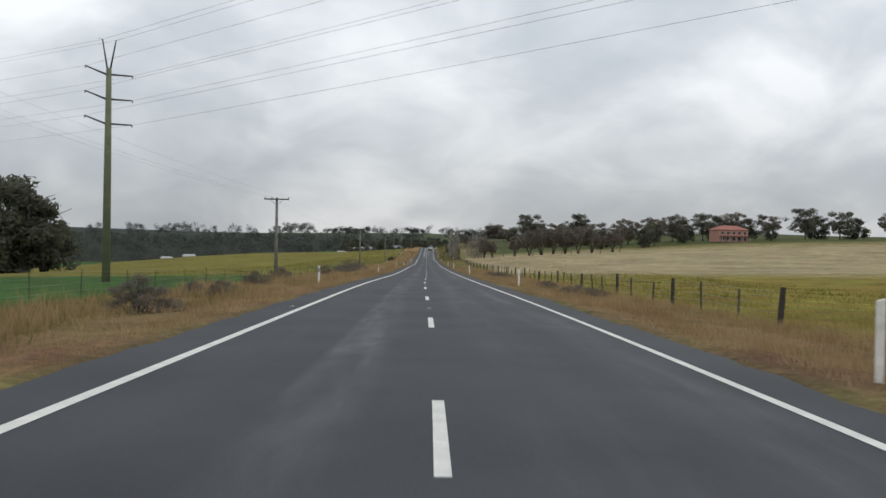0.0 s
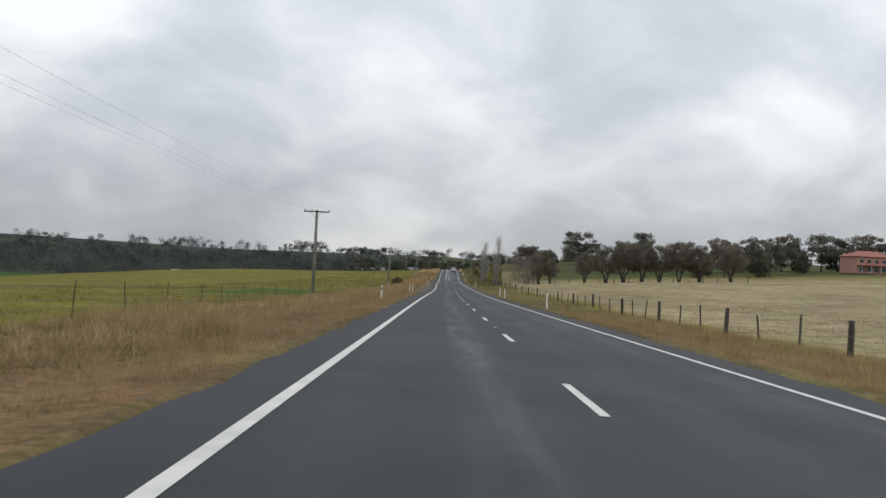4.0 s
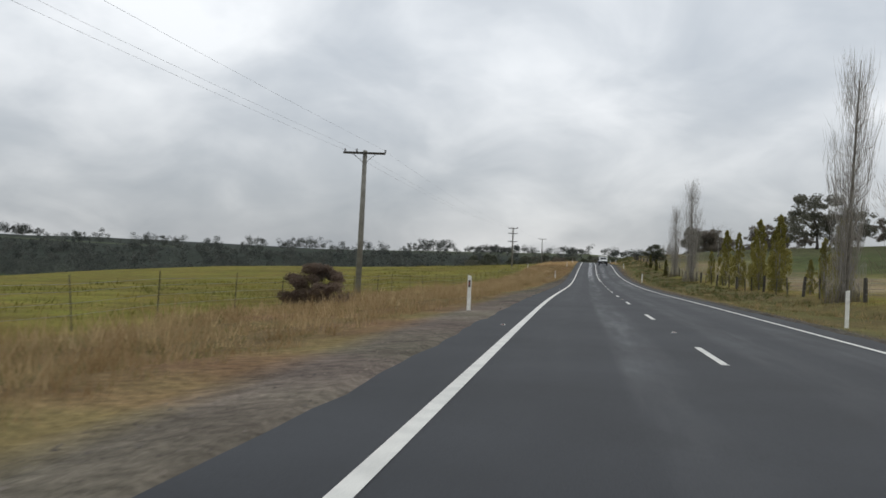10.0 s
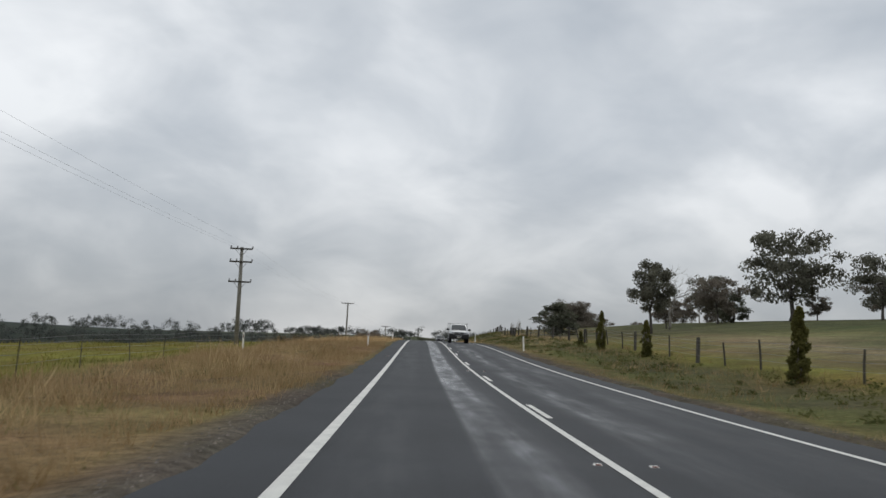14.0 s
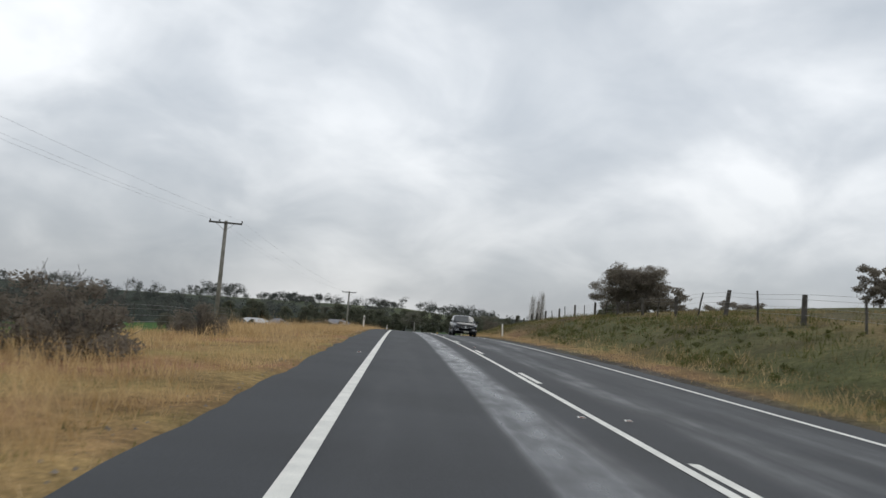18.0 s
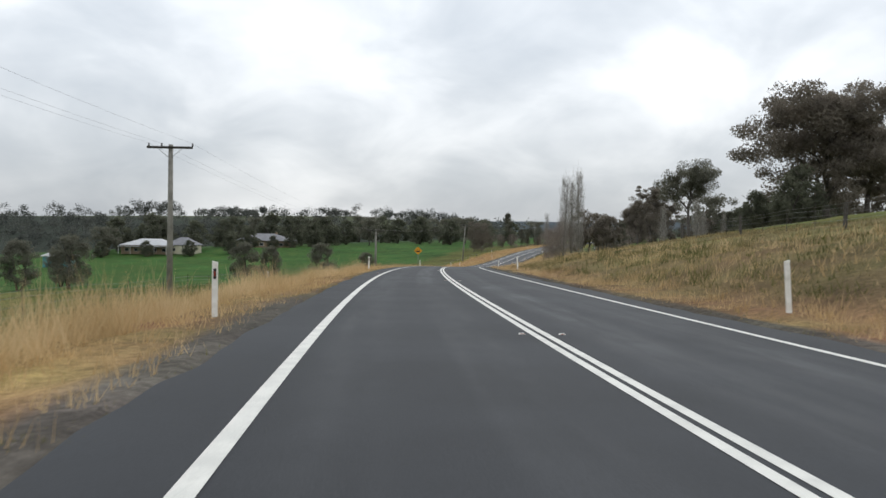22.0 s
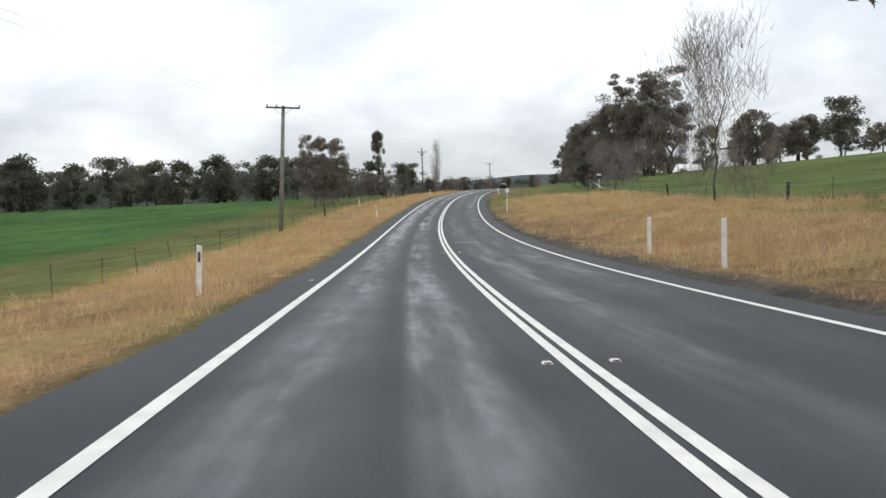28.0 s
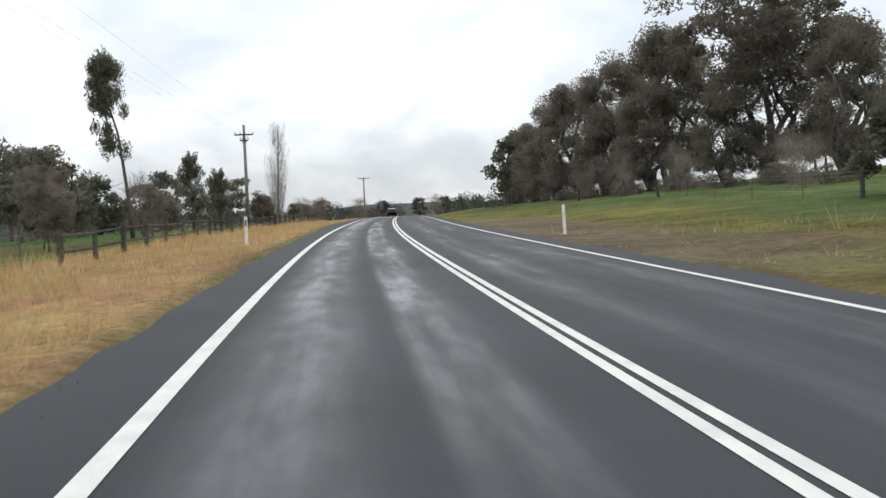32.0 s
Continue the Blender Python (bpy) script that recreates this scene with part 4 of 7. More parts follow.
def bare_poplar(seed, height, spread, stems=1, name="poplar_tree", label="tall bare grey poplar with upright twigs", count=170, bushy=True):
    """Upright branches that leave the stem low and run nearly parallel to it."""
    rng = np.random.default_rng(seed)
    ob = thing(name, label, "tree")
    trunk, twigs = [], []
    for k in range(stems):
        bx, by = (0, 0) if stems == 1 else (rng.normal() * 0.5 * spread, rng.normal() * 0.4 * spread)
        h = height * (1 if k == 0 else 0.75 + 0.2 * rng.random())
        tx, ty = bx + 0.012 * h * rng.normal(), by + 0.012 * h * rng.normal()
        trunk.append([(Vector((bx, by, -0.2)), 0.016 * h), (Vector((bx + (tx - bx) * .25, by + (ty - by) * .25, h * 0.25)), 0.010 * h), (Vector((bx + (tx - bx) * .5, by + (ty - by) * .5, h * 0.5)), 0.006 * h), (Vector((tx, ty, h * 0.97)), 0.002 * h)])
        for i in range(count // stems):
            z = h * (0.06 + 0.80 * rng.random() ** 1.2)
            a = 2 * math.pi * rng.random()
            L = h * (0.15 + 0.17 * rng.random()) * (1.0 - 0.55 * z / h)
            w = spread * (0.25 + 0.75 * rng.random()) * (math.sin(math.pi * (0.12 + 0.80 * z / h)) ** 0.6)
            f = z / h
            p0 = Vector((bx + (tx - bx) * f, by + (ty - by) * f, z))
            out = Vector((math.cos(a), math.sin(a), 0))
            p1 = p0 + out * w * 0.62 + Vector((0, 0, L * 0.32))
            p2 = p0 + out * w * 0.86 + Vector((rng.normal() * .1, rng.normal() * .1, L))
            r = 0.0015 * h * (1 - 0.5 * f)
            twigs.append([(p0, r), (p1, r * 0.75), (p2, r * 0.3)])
            for j in range(2):
                q = p1.lerp(p2, rng.random())
                twigs.append([(q, r * 0.5), (q + out * w * 0.25 * rng.random() + Vector((rng.normal() * .12, rng.normal() * .12, L * (0.3 + 0.3 * rng.random()))), r * 0.22)])
    part("trunk", tube_mesh("trunk", trunk, M_PALEBARK, 6), ob)
    part("twig_crown", tube_mesh("twig_crown", twigs, M_TWIG, 3), ob)
    zs = height * (0.10 + 0.84 * rng.random(150))
    ws = spread * np.sin(math.pi * (zs / height) ** 0.75) ** 0.8 * (0.12 + 0.72 * rng.random(150))
    an = 2 * math.pi * rng.random(150)
    part("twig_haze", twig_cloud(rng, np.stack([np.cos(an) * ws, np.sin(an) * ws, zs], 1), np.full(150, spread * 0.22), 15, height * 0.055, 0.0065, M_TWIG, "twig_haze", 2.2, 2.2), ob)
    if bushy:
        suck = []
        for i in range(150):
            a, q = 2 * math.pi * rng.random(), rng.random() ** 0.5 * spread * 0.75
            p = Vector((math.cos(a) * q, math.sin(a) * q, 0))
            suck.append([(p, 0.014), (p + Vector((rng.normal() * 0.2, rng.normal() * 0.2, height * (0.06 + 0.14 * rng.random()))), 0.005)])
        part("sucker_thicket", tube_mesh("sucker_thicket", suck, M_TWIG, 3), ob, "thicket of bare suckers round the foot")
    return ob


def yellow_poplar(seed, height, spread, mat=None, label="young poplar with yellow-green autumn leaves"):
    rng = np.random.default_rng(seed)
    ob = thing("poplar_tree", label, "tree")
    paths, cs, rs = [], [], []
    for k in range(7):
        a = 2 * math.pi * rng.random()
        e = Vector((math.cos(a) * spread * 0.5, math.sin(a) * spread * 0.5, height * (0.5 + 0.3 * rng.random())))
        paths.append(limb(rng, (0, 0, 0.0), e, 0.03, 0.008, 4, 0.2))
    paths.append([(Vector((0, 0, -0.2)), 0.07), (Vector((0, 0, height)), 0.008)])
    for k in range(130):
        z = (k + rng.random()) / 130
        w = spread * 0.85 * (math.sin(math.pi * min(1, 0.30 + 0.66 * z)) ** 0.9) * rng.random() ** 0.6
        a = 2 * math.pi * rng.random()
        cs.append((math.cos(a) * w, math.sin(a) * w, height * (0.03 + 0.93 * z)))
        rs.append(spread * (0.27 - 0.17 * z))
    part("trunk", tube_mesh("trunk", paths, M_TWIG, 4), ob)
    part("crown", leaf_cloud(rng, cs, rs, 74, 0.060, 1.6, mat or M_LEAF_YELLOW, core=0.7), ob)
    return ob


def bare_tree(seed, height, spread, name="bare_tree", label="leafless tree with fine grey-brown twigs", mat=None, depth=4, thick=0.018, haze=0):
    rng = np.random.default_rng(seed)
    ob = thing(name, label, "tree")
    big, fine = [], []

    def grow(p, d, L, r, lev):
        q = p + d * L
        path = limb(rng, p, q, r, r * 0.6, 3 if lev < 3 else 2, 0.35)
        (big if lev < 2 else fine).append(path)
        if lev >= depth:
            return
        for k in range(3 if lev else 4):
            nd = (d + Vector(rng.normal(size=3)) * (0.55 + spread * 0.1) + Vector((0, 0, 0.25))).normalized()
            grow(Vector(path[-1][0]) if k else Vector(path[2][0]), nd, L * (0.62 + 0.2 * rng.random()), r * 0.52, lev + 1)
    grow(Vector((0, 0, -0.1)), Vector((0.05 * rng.normal(), 0.05 * rng.normal(), 1)).normalized(), height * 0.32, height * thick, 0)
    part("trunk", tube_mesh("trunk", big, mat or M_BARK, 5), ob)
    part("twig_crown", tube_mesh("twig_crown", fine, mat or M_TWIG, 3), ob)
    if haze:
        tips = np.array([tuple(p[-1][0]) for p in fine])
        low = np.stack([rng.normal(size=60) * spread * 0.28, rng.normal(size=60) * spread * 0.28, height * (0.05 + 0.5 * rng.random(60))], 1)
        spots = np.concatenate([tips[rng.permutation(len(tips))[:140]], low])
        part("twig_haze", twig_cloud(rng, spots, np.full(len(spots), height * 0.09), haze, height * 0.10, height * 0.0016, M_TWIG_RED, "twig_haze", 0.7), ob, "haze of fine reddish twigs")
    return ob


def shrub(seed, height, spread, mat, twig=True, name="shrub", label="dark roadside shrub in dry grass", leaf=0.045, per=150, clumps=30):
    rng = np.random.default_rng(seed)
    ob = thing(name, label, "shrub")
    paths, cs, rs = [], [], []
    for k in range(46):
        a = 2 * math.pi * rng.random()
        q = spread * 0.95 * rng.random()
        e = Vector((math.cos(a) * q, math.sin(a) * q, height * (0.55 + 0.75 * rng.random()) * (1 - 0.3 * q / spread)))
        paths.append(limb(rng, (0.3 * e.x, 0.3 * e.y, -0.1), e, 0.012, 0.004, 3, 0.3))
    for k in range(clumps):
        z = rng.random()
        w = spread * math.sin(math.pi * min(1, 0.3 + 0.65 * z)) * rng.random() ** 0.5
        a = 2 * math.pi * rng.random()
        cs.append((math.cos(a) * w, math.sin(a) * w, height * (0.1 + 0.85 * z)))
        rs.append(spread * 0.22)
    part("stem", tube_mesh("stem", paths, M_BARK, 4), ob)
    part("foliage", leaf_cloud(rng, cs, rs, per, leaf, 0.8, mat), ob)
    return ob


def bramble_belt():
    """A long straggling hedge of arching canes with gaps and thin leaves."""
    rng = np.random.default_rng(64)
    ob = thing("bramble_hedge", "straggling grey-brown bramble hedge in the verge grass", "hedge")
    canes, cs, rs = [], [], []
    for k in range(250):
        s = 105 + 18 * rng.random() ** 0.85
        u = -9.7 - 0.03 * (122 - s) + rng.normal() * 0.55
        h = (0.75 + 0.75 * step(103, 116, s)) * (0.5 + 0.7 * rng.random()) * (0.8 + 0.3 * math.sin(s * 0.9))
        base, a = Vector(place(s, u)), 2 * math.pi * rng.random()
        out = Vector((math.cos(a), math.sin(a), 0)) * (0.4 + 0.7 * rng.random())
        mid, tip = base + out * 0.45 + Vector((0, 0, h)), base + out * 1.2 + Vector((0, 0, h * (0.55 + 0.5 * rng.random())))
        canes.append([(base - Vector((0, 0, 0.1)), 0.011), (base.lerp(mid, 0.6), 0.009), (mid, 0.007), (tip, 0.003)])
        if rng.random() < 0.8:
            cs.append(tuple(mid.lerp(tip, rng.random()) - Vector((0, 0, 0.12))))
            rs.append(0.16 + 0.22 * rng.random())
        if rng.random() < 0.6:
            cs.append(tuple(base.lerp(mid, 0.6)))
            rs.append(0.22)
    part("cane", tube_mesh("cane", canes, M_BARK, 4), ob, "arching bare canes")
    part("foliage", leaf_cloud(rng, cs, rs, 80, 0.038, 0.85, M_LEAF_BROWN, "foliage"), ob)
    return ob


def feathery_tree(seed, height, spread):
    """A she-oak: drooping fine foliage on upright limbs, open outline."""
    rng = np.random.default_rng(seed)
    ob = thing("she_oak_tree", "feathery grey-green tree beside the fence", "tree")
    paths, cs, rs = [[(Vector((0, 0, -0.2)), 0.018 * height), (Vector((0.1, 0, height * 0.95)), 0.01)]], [], []
    for k in range(54):
        z = height * (0.10 + 0.78 * rng.random())
        a = 2 * math.pi * rng.random()
        w = spread * (1.05 - 0.88 * z / height) * (0.5 + 0.5 * rng.random())
        e = Vector((math.cos(a) * w, math.sin(a) * w, z + height * 0.10))
        paths.append(limb(rng, (0, 0, z), e, 0.022, 0.005, 3, 0.3))
        for j in range(4):
            cs.append(Vector((0, 0, z)).lerp(e, 0.3 + 0.24 * j))
            rs.append(spread * 0.10)
    part("trunk", tube_mesh("trunk", paths, M_BARK, 4), ob)
    part("crown", leaf_cloud(rng, cs, rs, 60, 0.075, 1.8, M_LEAF_GUM, droop=1.0), ob)
    return ob


class Kind:
    """Trees of one growth: the first is built, the others are copies at their own height and turn."""

    def __init__(self, maker, height, group):
        self.maker, self.height, self.group, self.ob, self.n = maker, height, group, None, 0

    def at(self, s, u, height=None, wide=1.0, label="", turn=None):
        k = (height or self.height) / self.height
        x, y, z = place(s, u)
        turn = (self.n * 137.5 + 40) % 360 if turn is None else turn
        m = pose(x, y, z - 0.05, 0, 0, turn)
        self.n += 1
        if self.ob is None:
            self.ob = self.maker()
            self.ob["group"] = self.group
            self.first = m @ Matrix.Diagonal((k * wide, k * wide, k, 1))
            ob = self.ob
        else:
            ob = copy_thing(self.ob, m @ Matrix.Diagonal((k * wide, k * wide, k, 1)))
        if label:
            ob["label"] = label
        return ob

    def done(self):
        if self.ob:
            self.ob.matrix_basis = self.first


GUM_A = Kind(lambda: gum_tree(11, 13, 6.4, 0.24, 62, 95, 0.28), 13, "gum trees on the hill")
GUM_B = Kind(lambda: gum_tree(23, 12, 5.2, 0.2, 60, 115, 0.23, M_LEAF_BROWN, label="brown-tinged gum tree with clumped leaves"), 12, "gum trees on the hill")
GUM_C = Kind(lambda: cushion_gum(37, 15, 6.8, 0.10, 150, 260, 0.15, M_LEAF_BROWN, M_BARK, -0.08, label="large pale-barked gum tree with heavy limbs", skirt=24), 15, "gum trees on the hill")
GUM_D = Kind(lambda: cushion_gum(53, 20, 7.6, 0.40, 66, 330, 0.17, M_LEAF_GUM, M_BARK, 0.03, label="tall umbrella-crowned gum tree"), 20, "gum trees on the hill")
GROVE = Kind(lambda: dense_tree(61, 13, 3.7, M_LEAF_BROWN, 0.14, 320, 0.105, 68, "gum_tree", "tall brown-tinged roadside gum tree", 3), 13, "gum trees in the grove")
SLIM = Kind(lambda: gum_tree(61, 13, 4.4, 0.10, 70, 205, 0.14, M_LEAF_BROWN, label="slender brown-tinged gum tree", stout=0.012), 13, "gum trees in the grove")
GROVE_B = Kind(lambda: cushion_gum(67, 13, 4.6, 0.24, 84, 150, 0.12, M_LEAF_BROWN, M_PALEBARK, label="tall pale-limbed roadside gum tree", stout=0.015, puff=0.68, skirt=26), 13, "gum trees in the grove")
ROUND = Kind(lambda: dense_tree(5, 10, 4.4, M_LEAF_DARK, 0.08, 68, 0.325, 52), 10, "paddock trees")
ROW = Kind(lambda: dense_tree(75, 10, 3.9, M_LEAF_BROWN, 0.28, 190, 0.14, 50, label="dark paddock tree on several clear stems", trunks=4), 10, "paddock trees")
OVAL = Kind(lambda: dense_tree(71, 7.5, 2.5, M_LEAF_GUM, 0.34, 170, 0.13, 46, label="upright oval-crowned gum tree behind the fence", trunks=1), 7.5, "paddock trees")
ROUND_B = Kind(lambda: dense_tree(8, 9, 3.2, M_LEAF_BROWN, 0.10, 110, 0.21, 48, label="brownish upright paddock tree on several stems", trunks=4), 9, "paddock trees")
PADDOCK = Kind(lambda: dense_tree(18, 9, 3.4, M_LEAF_GUM, 0.14, 150, 0.15, 54, label="rounded dark grey-green paddock tree", trunks=2), 9, "paddock trees")
POPLAR = Kind(lambda: bare_poplar(3, 13, 1.7, count=280), 13, "bare poplars")
POPLAR_T = Kind(lambda: bare_poplar(13, 18, 1.5, count=260, bushy=False, label="very tall bare poplar in a roadside clump"), 18, "bare poplars")
YELLOW = Kind(lambda: yellow_poplar(4, 5.6, 0.95), 5.6, "yellow poplars")
SAPLING = Kind(lambda: yellow_poplar(44, 2.6, 0.42, M_LEAF_OLIVE, "slender young poplar with dull olive leaves"), 2.6, "young poplars")
DEAD = Kind(lambda: bare_tree(17, 10, 4, "dead_tree", "dead leafless pale grey tree", M_PALEBARK), 10, "dead trees")
THICKET = Kind(lambda: bare_tree(29, 6, 4, depth=5, thick=0.010, haze=15, label="bare brown shrubby tree with dense twigs"), 6, "bare trees")
BUSH = Kind(lambda: shrub(6, 1.6, 1.3, M_LEAF_BROWN, leaf=0.055, per=95), 1.6, "verge shrubs")
RED = Kind(lambda: shrub(15, 1.7, 1.3, M_LEAF_RED, label="rounded reddish-brown bush beside the crop", leaf=0.05, per=300, clumps=46), 1.7, "verge shrubs")
BUSH_DARK = Kind(lambda: shrub(9, 2.6, 1.9, M_LEAF_DARK, label="rounded dark green bush", leaf=0.10, per=320, clumps=40), 2.6, "dark bushes")
SHEOAK = Kind(lambda: feathery_tree(12, 9, 2.6), 9, "she-oaks by the fence")

# first quarter: shrubs on the verge, dark clump on the plain, row across the paddock
for s, u, h in ((19, -7.6, 1.05), (28, -7.4, 0.7), (33, -9.6, 0.6), (47, -9.5, 0.9), (62, -10.5, 1.1), (88, -10.2, 1.2)):
    BUSH.at(s, u, h, 1.25)
bramble_belt()
for s, u, h in ((38, 8.0, 0.55), (41, 7.2, 0.5), (46, 8.6, 0.6), (52, 7.8, 0.45), (58, 8.4, 0.6), (64, 8.9, 0.5), (97, 7.9, 0.7), (100, 8.8, 0.75), (103, 7.6, 0.6), (107, 8.6, 0.7), (111, 7.9, 0.55), (118, 8.6, 0.5)):
    BUSH.at(s, u, h, 1.9, "low dark brown scrub on the verge by the timber fence")
for u, s, h in ((-126, 306, 24), (-131, 298, 29), (-135, 304, 32), (-142, 310, 33), (-150, 300, 32), (-160, 304, 31)):
    ROUND.at(s, u, h, 1.1, "tall dark tree clump on the edge of the plain")
for s, u, h in ((341, 16.8, 7.6), (343, 20.5, 8.4), (339, 19, 6.5)):
    THICKET.at(s, u, h, 1.0, "olive-brown willowy tree with fine hanging twigs")
for u, h in ((21.5, 7.4), (24.5, 6.5), (33, 8)):
    ROW.at(340 + u * 0.06, u, h, 0.85)
for u, h in ((38.5, 9.5), (43, 10.5), (47.5, 10), (52, 9.5), (57, 10.5), (62, 9.6), (70, 9.5)):
    ROW.at(342 + u * 0.05, u, h, 1.1)
for s, u, h in ((400, 60, 9), (398, 84, 11), (405, 100, 10), (452, 120, 14), (455, 136, 13), (450, 150, 14), (456, 168, 13), (452, 185, 15), (458, 205, 14), (450, 228, 15), (440, 96, 13), (446, 108, 13), (436, 80, 12), (448, 64, 12), (462, 250, 14), (455, 275, 15)):
    (GUM_A if int(s + u) % 2 else GUM_B).at(s, u, h, 1.15)
for s, u, h in ((388, 74, 8), (392, 92, 8.5), (425, 118, 7), (428, 160, 7)):
    ROUND.at(s, u, h)
for s, u, h in ((462, 128, 11), (460, 144, 12), (463, 160, 10.5), (464, 196, 12), (466, 216, 11.5), (464, 240, 12), (466, 262, 12.5), (462, 112, 10)):
    ROUND.at(s, u, h, 1.3, "dark tree in the row along the hill")

# second quarter: poplars by the road, gums on the rise
POPLAR.at(334.8, 10.8, 12.3, 0.9)
POPLAR.at(404.4, 11.0, 12.6)
POPLAR.at(425.7, 10.9, 10.4)
for s, u, h in ((338.5, 11.6, 4.6), (340.5, 12.2, 4.2), (343, 11.8, 3.6), (350, 12.6, 2.4), (358, 12.2, 5.9), (361, 12.5, 4.8), (365, 12.0, 5.9), (370, 12.6, 5.0), (375, 11.9, 5.2), (382, 11.8, 5.7), (393, 11.8, 3.7)):
    YELLOW.at(s, u, h, 0.97)
for s, u, h in ((544, 67.5, 10), (544, 88, 14.5), (572, 96, 11)):
    GUM_A.at(s, u, h)
YELLOW.at(419, 12.2, 3.7, 0.75, "thin young poplar with a few yellow-green leaves")
for s, u, h, w in ((435, 10.4, 2.6, 1.0), (455.5, 10.3, 2.1, 1.1), (466.9, 10.0, 2.7, 0.85), (472.5, 9.6, 1.2, 1.4)):
    SAPLING.at(s, u, h, w)
SAPLING.done()
GUM_A.at(565, 62, 15.4, 1.18, "broad dark gum tree on the skyline of the hill")
for s, u, h in ((575, 84, 9), (590, 96, 10), (669, 70, 8.4), (669, 79, 7.6), (552, 45, 8), (566, 67, 4.8), (530, 31, 4.2)):
    GUM_B.at(s, u, h, 1.15)
for s, u, h, w in ((544, 79, 9.6, 1.1), (558, 49.5, 5, 1.3)):
    ROUND.at(s, u, h, w, "dark dome-shaped tree on the skyline")
OVAL.at(495, 20.3, 7.5, 1.0, "upright oval-crowned gum tree behind the fence")
OVAL.done()
ROW.done()
GUM_A.at(629, 66.5, 11.5, 0.95)
DEAD.at(523, 29.5, 10.6)
DEAD.at(578, 50, 7)
ROUND.at(514.5, 13.9, 3.9, 1.7, "low dark dome-shaped tree with spreading limbs behind the fence")

# third quarter: the great gums, poplar clump, paddock trees on the left
GUM_C.at(751, 43.6, 15.6, 1.2, "large spreading gum tree on the grassy bank", -8)
GUM_B.at(757, 50, 13, 1.3)
for s, u, h in ((738, 35, 5), (744, 33, 4.2), (741, 37, 6.2)):
    ROUND.at(s, u, h)
for s, u, h, w in ((826.5, 15.6, 17.6, 1.0), (830, 18.8, 18.8, 1.0), (833, 17.2, 17, 1.0)):
    POPLAR_T.at(s, u, h, w)
for s, u, h in ((822, 13.6, 5.5), (825, 14.2, 7.5), (828, 13.6, 7), (831, 14.8, 8.2), (826, 12.6, 4)):
    THICKET.at(s, u, h, 1.0, "bare reddish-brown thicket round the poplar clump")
GUM_B.at(846, 21, 11.5, 1.1)
ROUND_B.at(837, 24.5, 9.5, 1.05)
for s, u, h in ((848, 25, 9), (854, 28, 8.5)):
    SHEOAK.at(s, u, h, 1.3)
GUM_D.at(868, 44, 20.8, 0.88, "tall umbrella-crowned gum tree in the pasture")
ROUND.at(858, 66, 9.6, 1.1)
GUM_A.at(886, 52, 13, 1.2)
for s, u, h in ((840, 36, 10), (848, 44, 11), (852, 60, 9)):
    POPLAR.at(s, u, h, 1.0, "bare grey poplar sapling in the pasture")
for s, u, h in ((802, 62, 9), (814, 72, 10), (832, 84, 11), (852, 92, 11), (878, 78, 12), (792, 78, 9), (772, 70, 8)):
    (GUM_A if int(u) % 2 else GUM_B).at(s, u, h, 1.2)
for s, u, h in ((864, 39, 5.5), (870, 48, 8), (874, 56, 9), (880, 63, 9.5), (877, 71, 9), (866, 57, 7), (888, 60, 10), (868, 76, 8.5)):
    (ROUND_B if int(s) % 3 == 0 else ROUND).at(s, u, h, 1.25)
for s, u, h in ((861, 47, 8.5), (866, 52, 8)):
    POPLAR.at(s, u, h, 1.0, "bare grey poplar sapling in the pasture")
for s, u, h in ((792, 46, 6), (807, 52, 6), (862, 70, 7)):
    ROUND.at(s, u, h, 1.1)
for s, u, h in ((814, -45, 7), (812, -39.5, 6), (829, -34, 6.4), (826, -24, 4.2), (808, -77, 9.5), (800, -82, 8.5), (796, -88, 8), (820, -86, 7), (750, -66, 6), (760, -76, 6.5)):
    PADDOCK.at(s, u, h * 1.1, 1.2, "rounded dark paddock tree in the green crop")
RED.at(322, -12.1, 1.6, 1.15, "rounded reddish-brown bush beside the crop")
RED.done()
for s, u, h in ((540, -8.4, 1.5), (542.5, -10.2, 1.7), (556, -9.6, 1.2)):
    BUSH.at(s, u, h, 1.2)

# last quarter
SLIM.at(939, -19.8, 10.6, 0.72, "slender brown-tinged gum tree behind the rail fence")
SLIM.at(943, -18.3, 10.2, 0.85, "slender brown-tinged gum tree behind the rail fence")
for s, u, h in ((964, -20, 5.2), (977, -19, 5)):
    SLIM.at(s, u, h, 1.0, "small brown-tinged gum tree behind the rail fence")
ROUND_B.at(1006, -22, 5, 1.1)
for s, u, h in ((957, -23, 6), (970, -25, 6), (994, -18, 5), (950, -21, 6.5), (984, -22, 5.5)):
    THICKET.at(s, u, h, 1.2, "bare grey twiggy tree behind the rail fence")
for s, u, h in ((1004, -17.3, 7), (1010, -16.2, 6.0), (1016, -18, 5.6)):
    SHEOAK.at(s, u, h, 1.15)
for s, u, h in ((1016, -13.2, 3.6), (1021, -13.8, 3.4)):
    ROUND_B.at(s, u, h, 1.1)
POPLAR.at(1045, -15.9, 14, 1.05)
for s, u, h in ((1062, -20, 5), (1077, -14, 4.5), (1092, -18, 5), (1132, 8, 5), (1152, -12, 6)):
    THICKET.at(s, u, h, 1.3)
for s, u, h in ((1122, -24, 5), (1142, -20, 6), (1162, -6, 5), (1182, 4, 6), (1202, 12, 6), (1167, -28, 6)):
    ROUND_B.at(s, u, h, 1.3)
GROVE_B.at(1007, 34.8, 21.8, 1.3, "tall pale-limbed gum tree beside the grove")
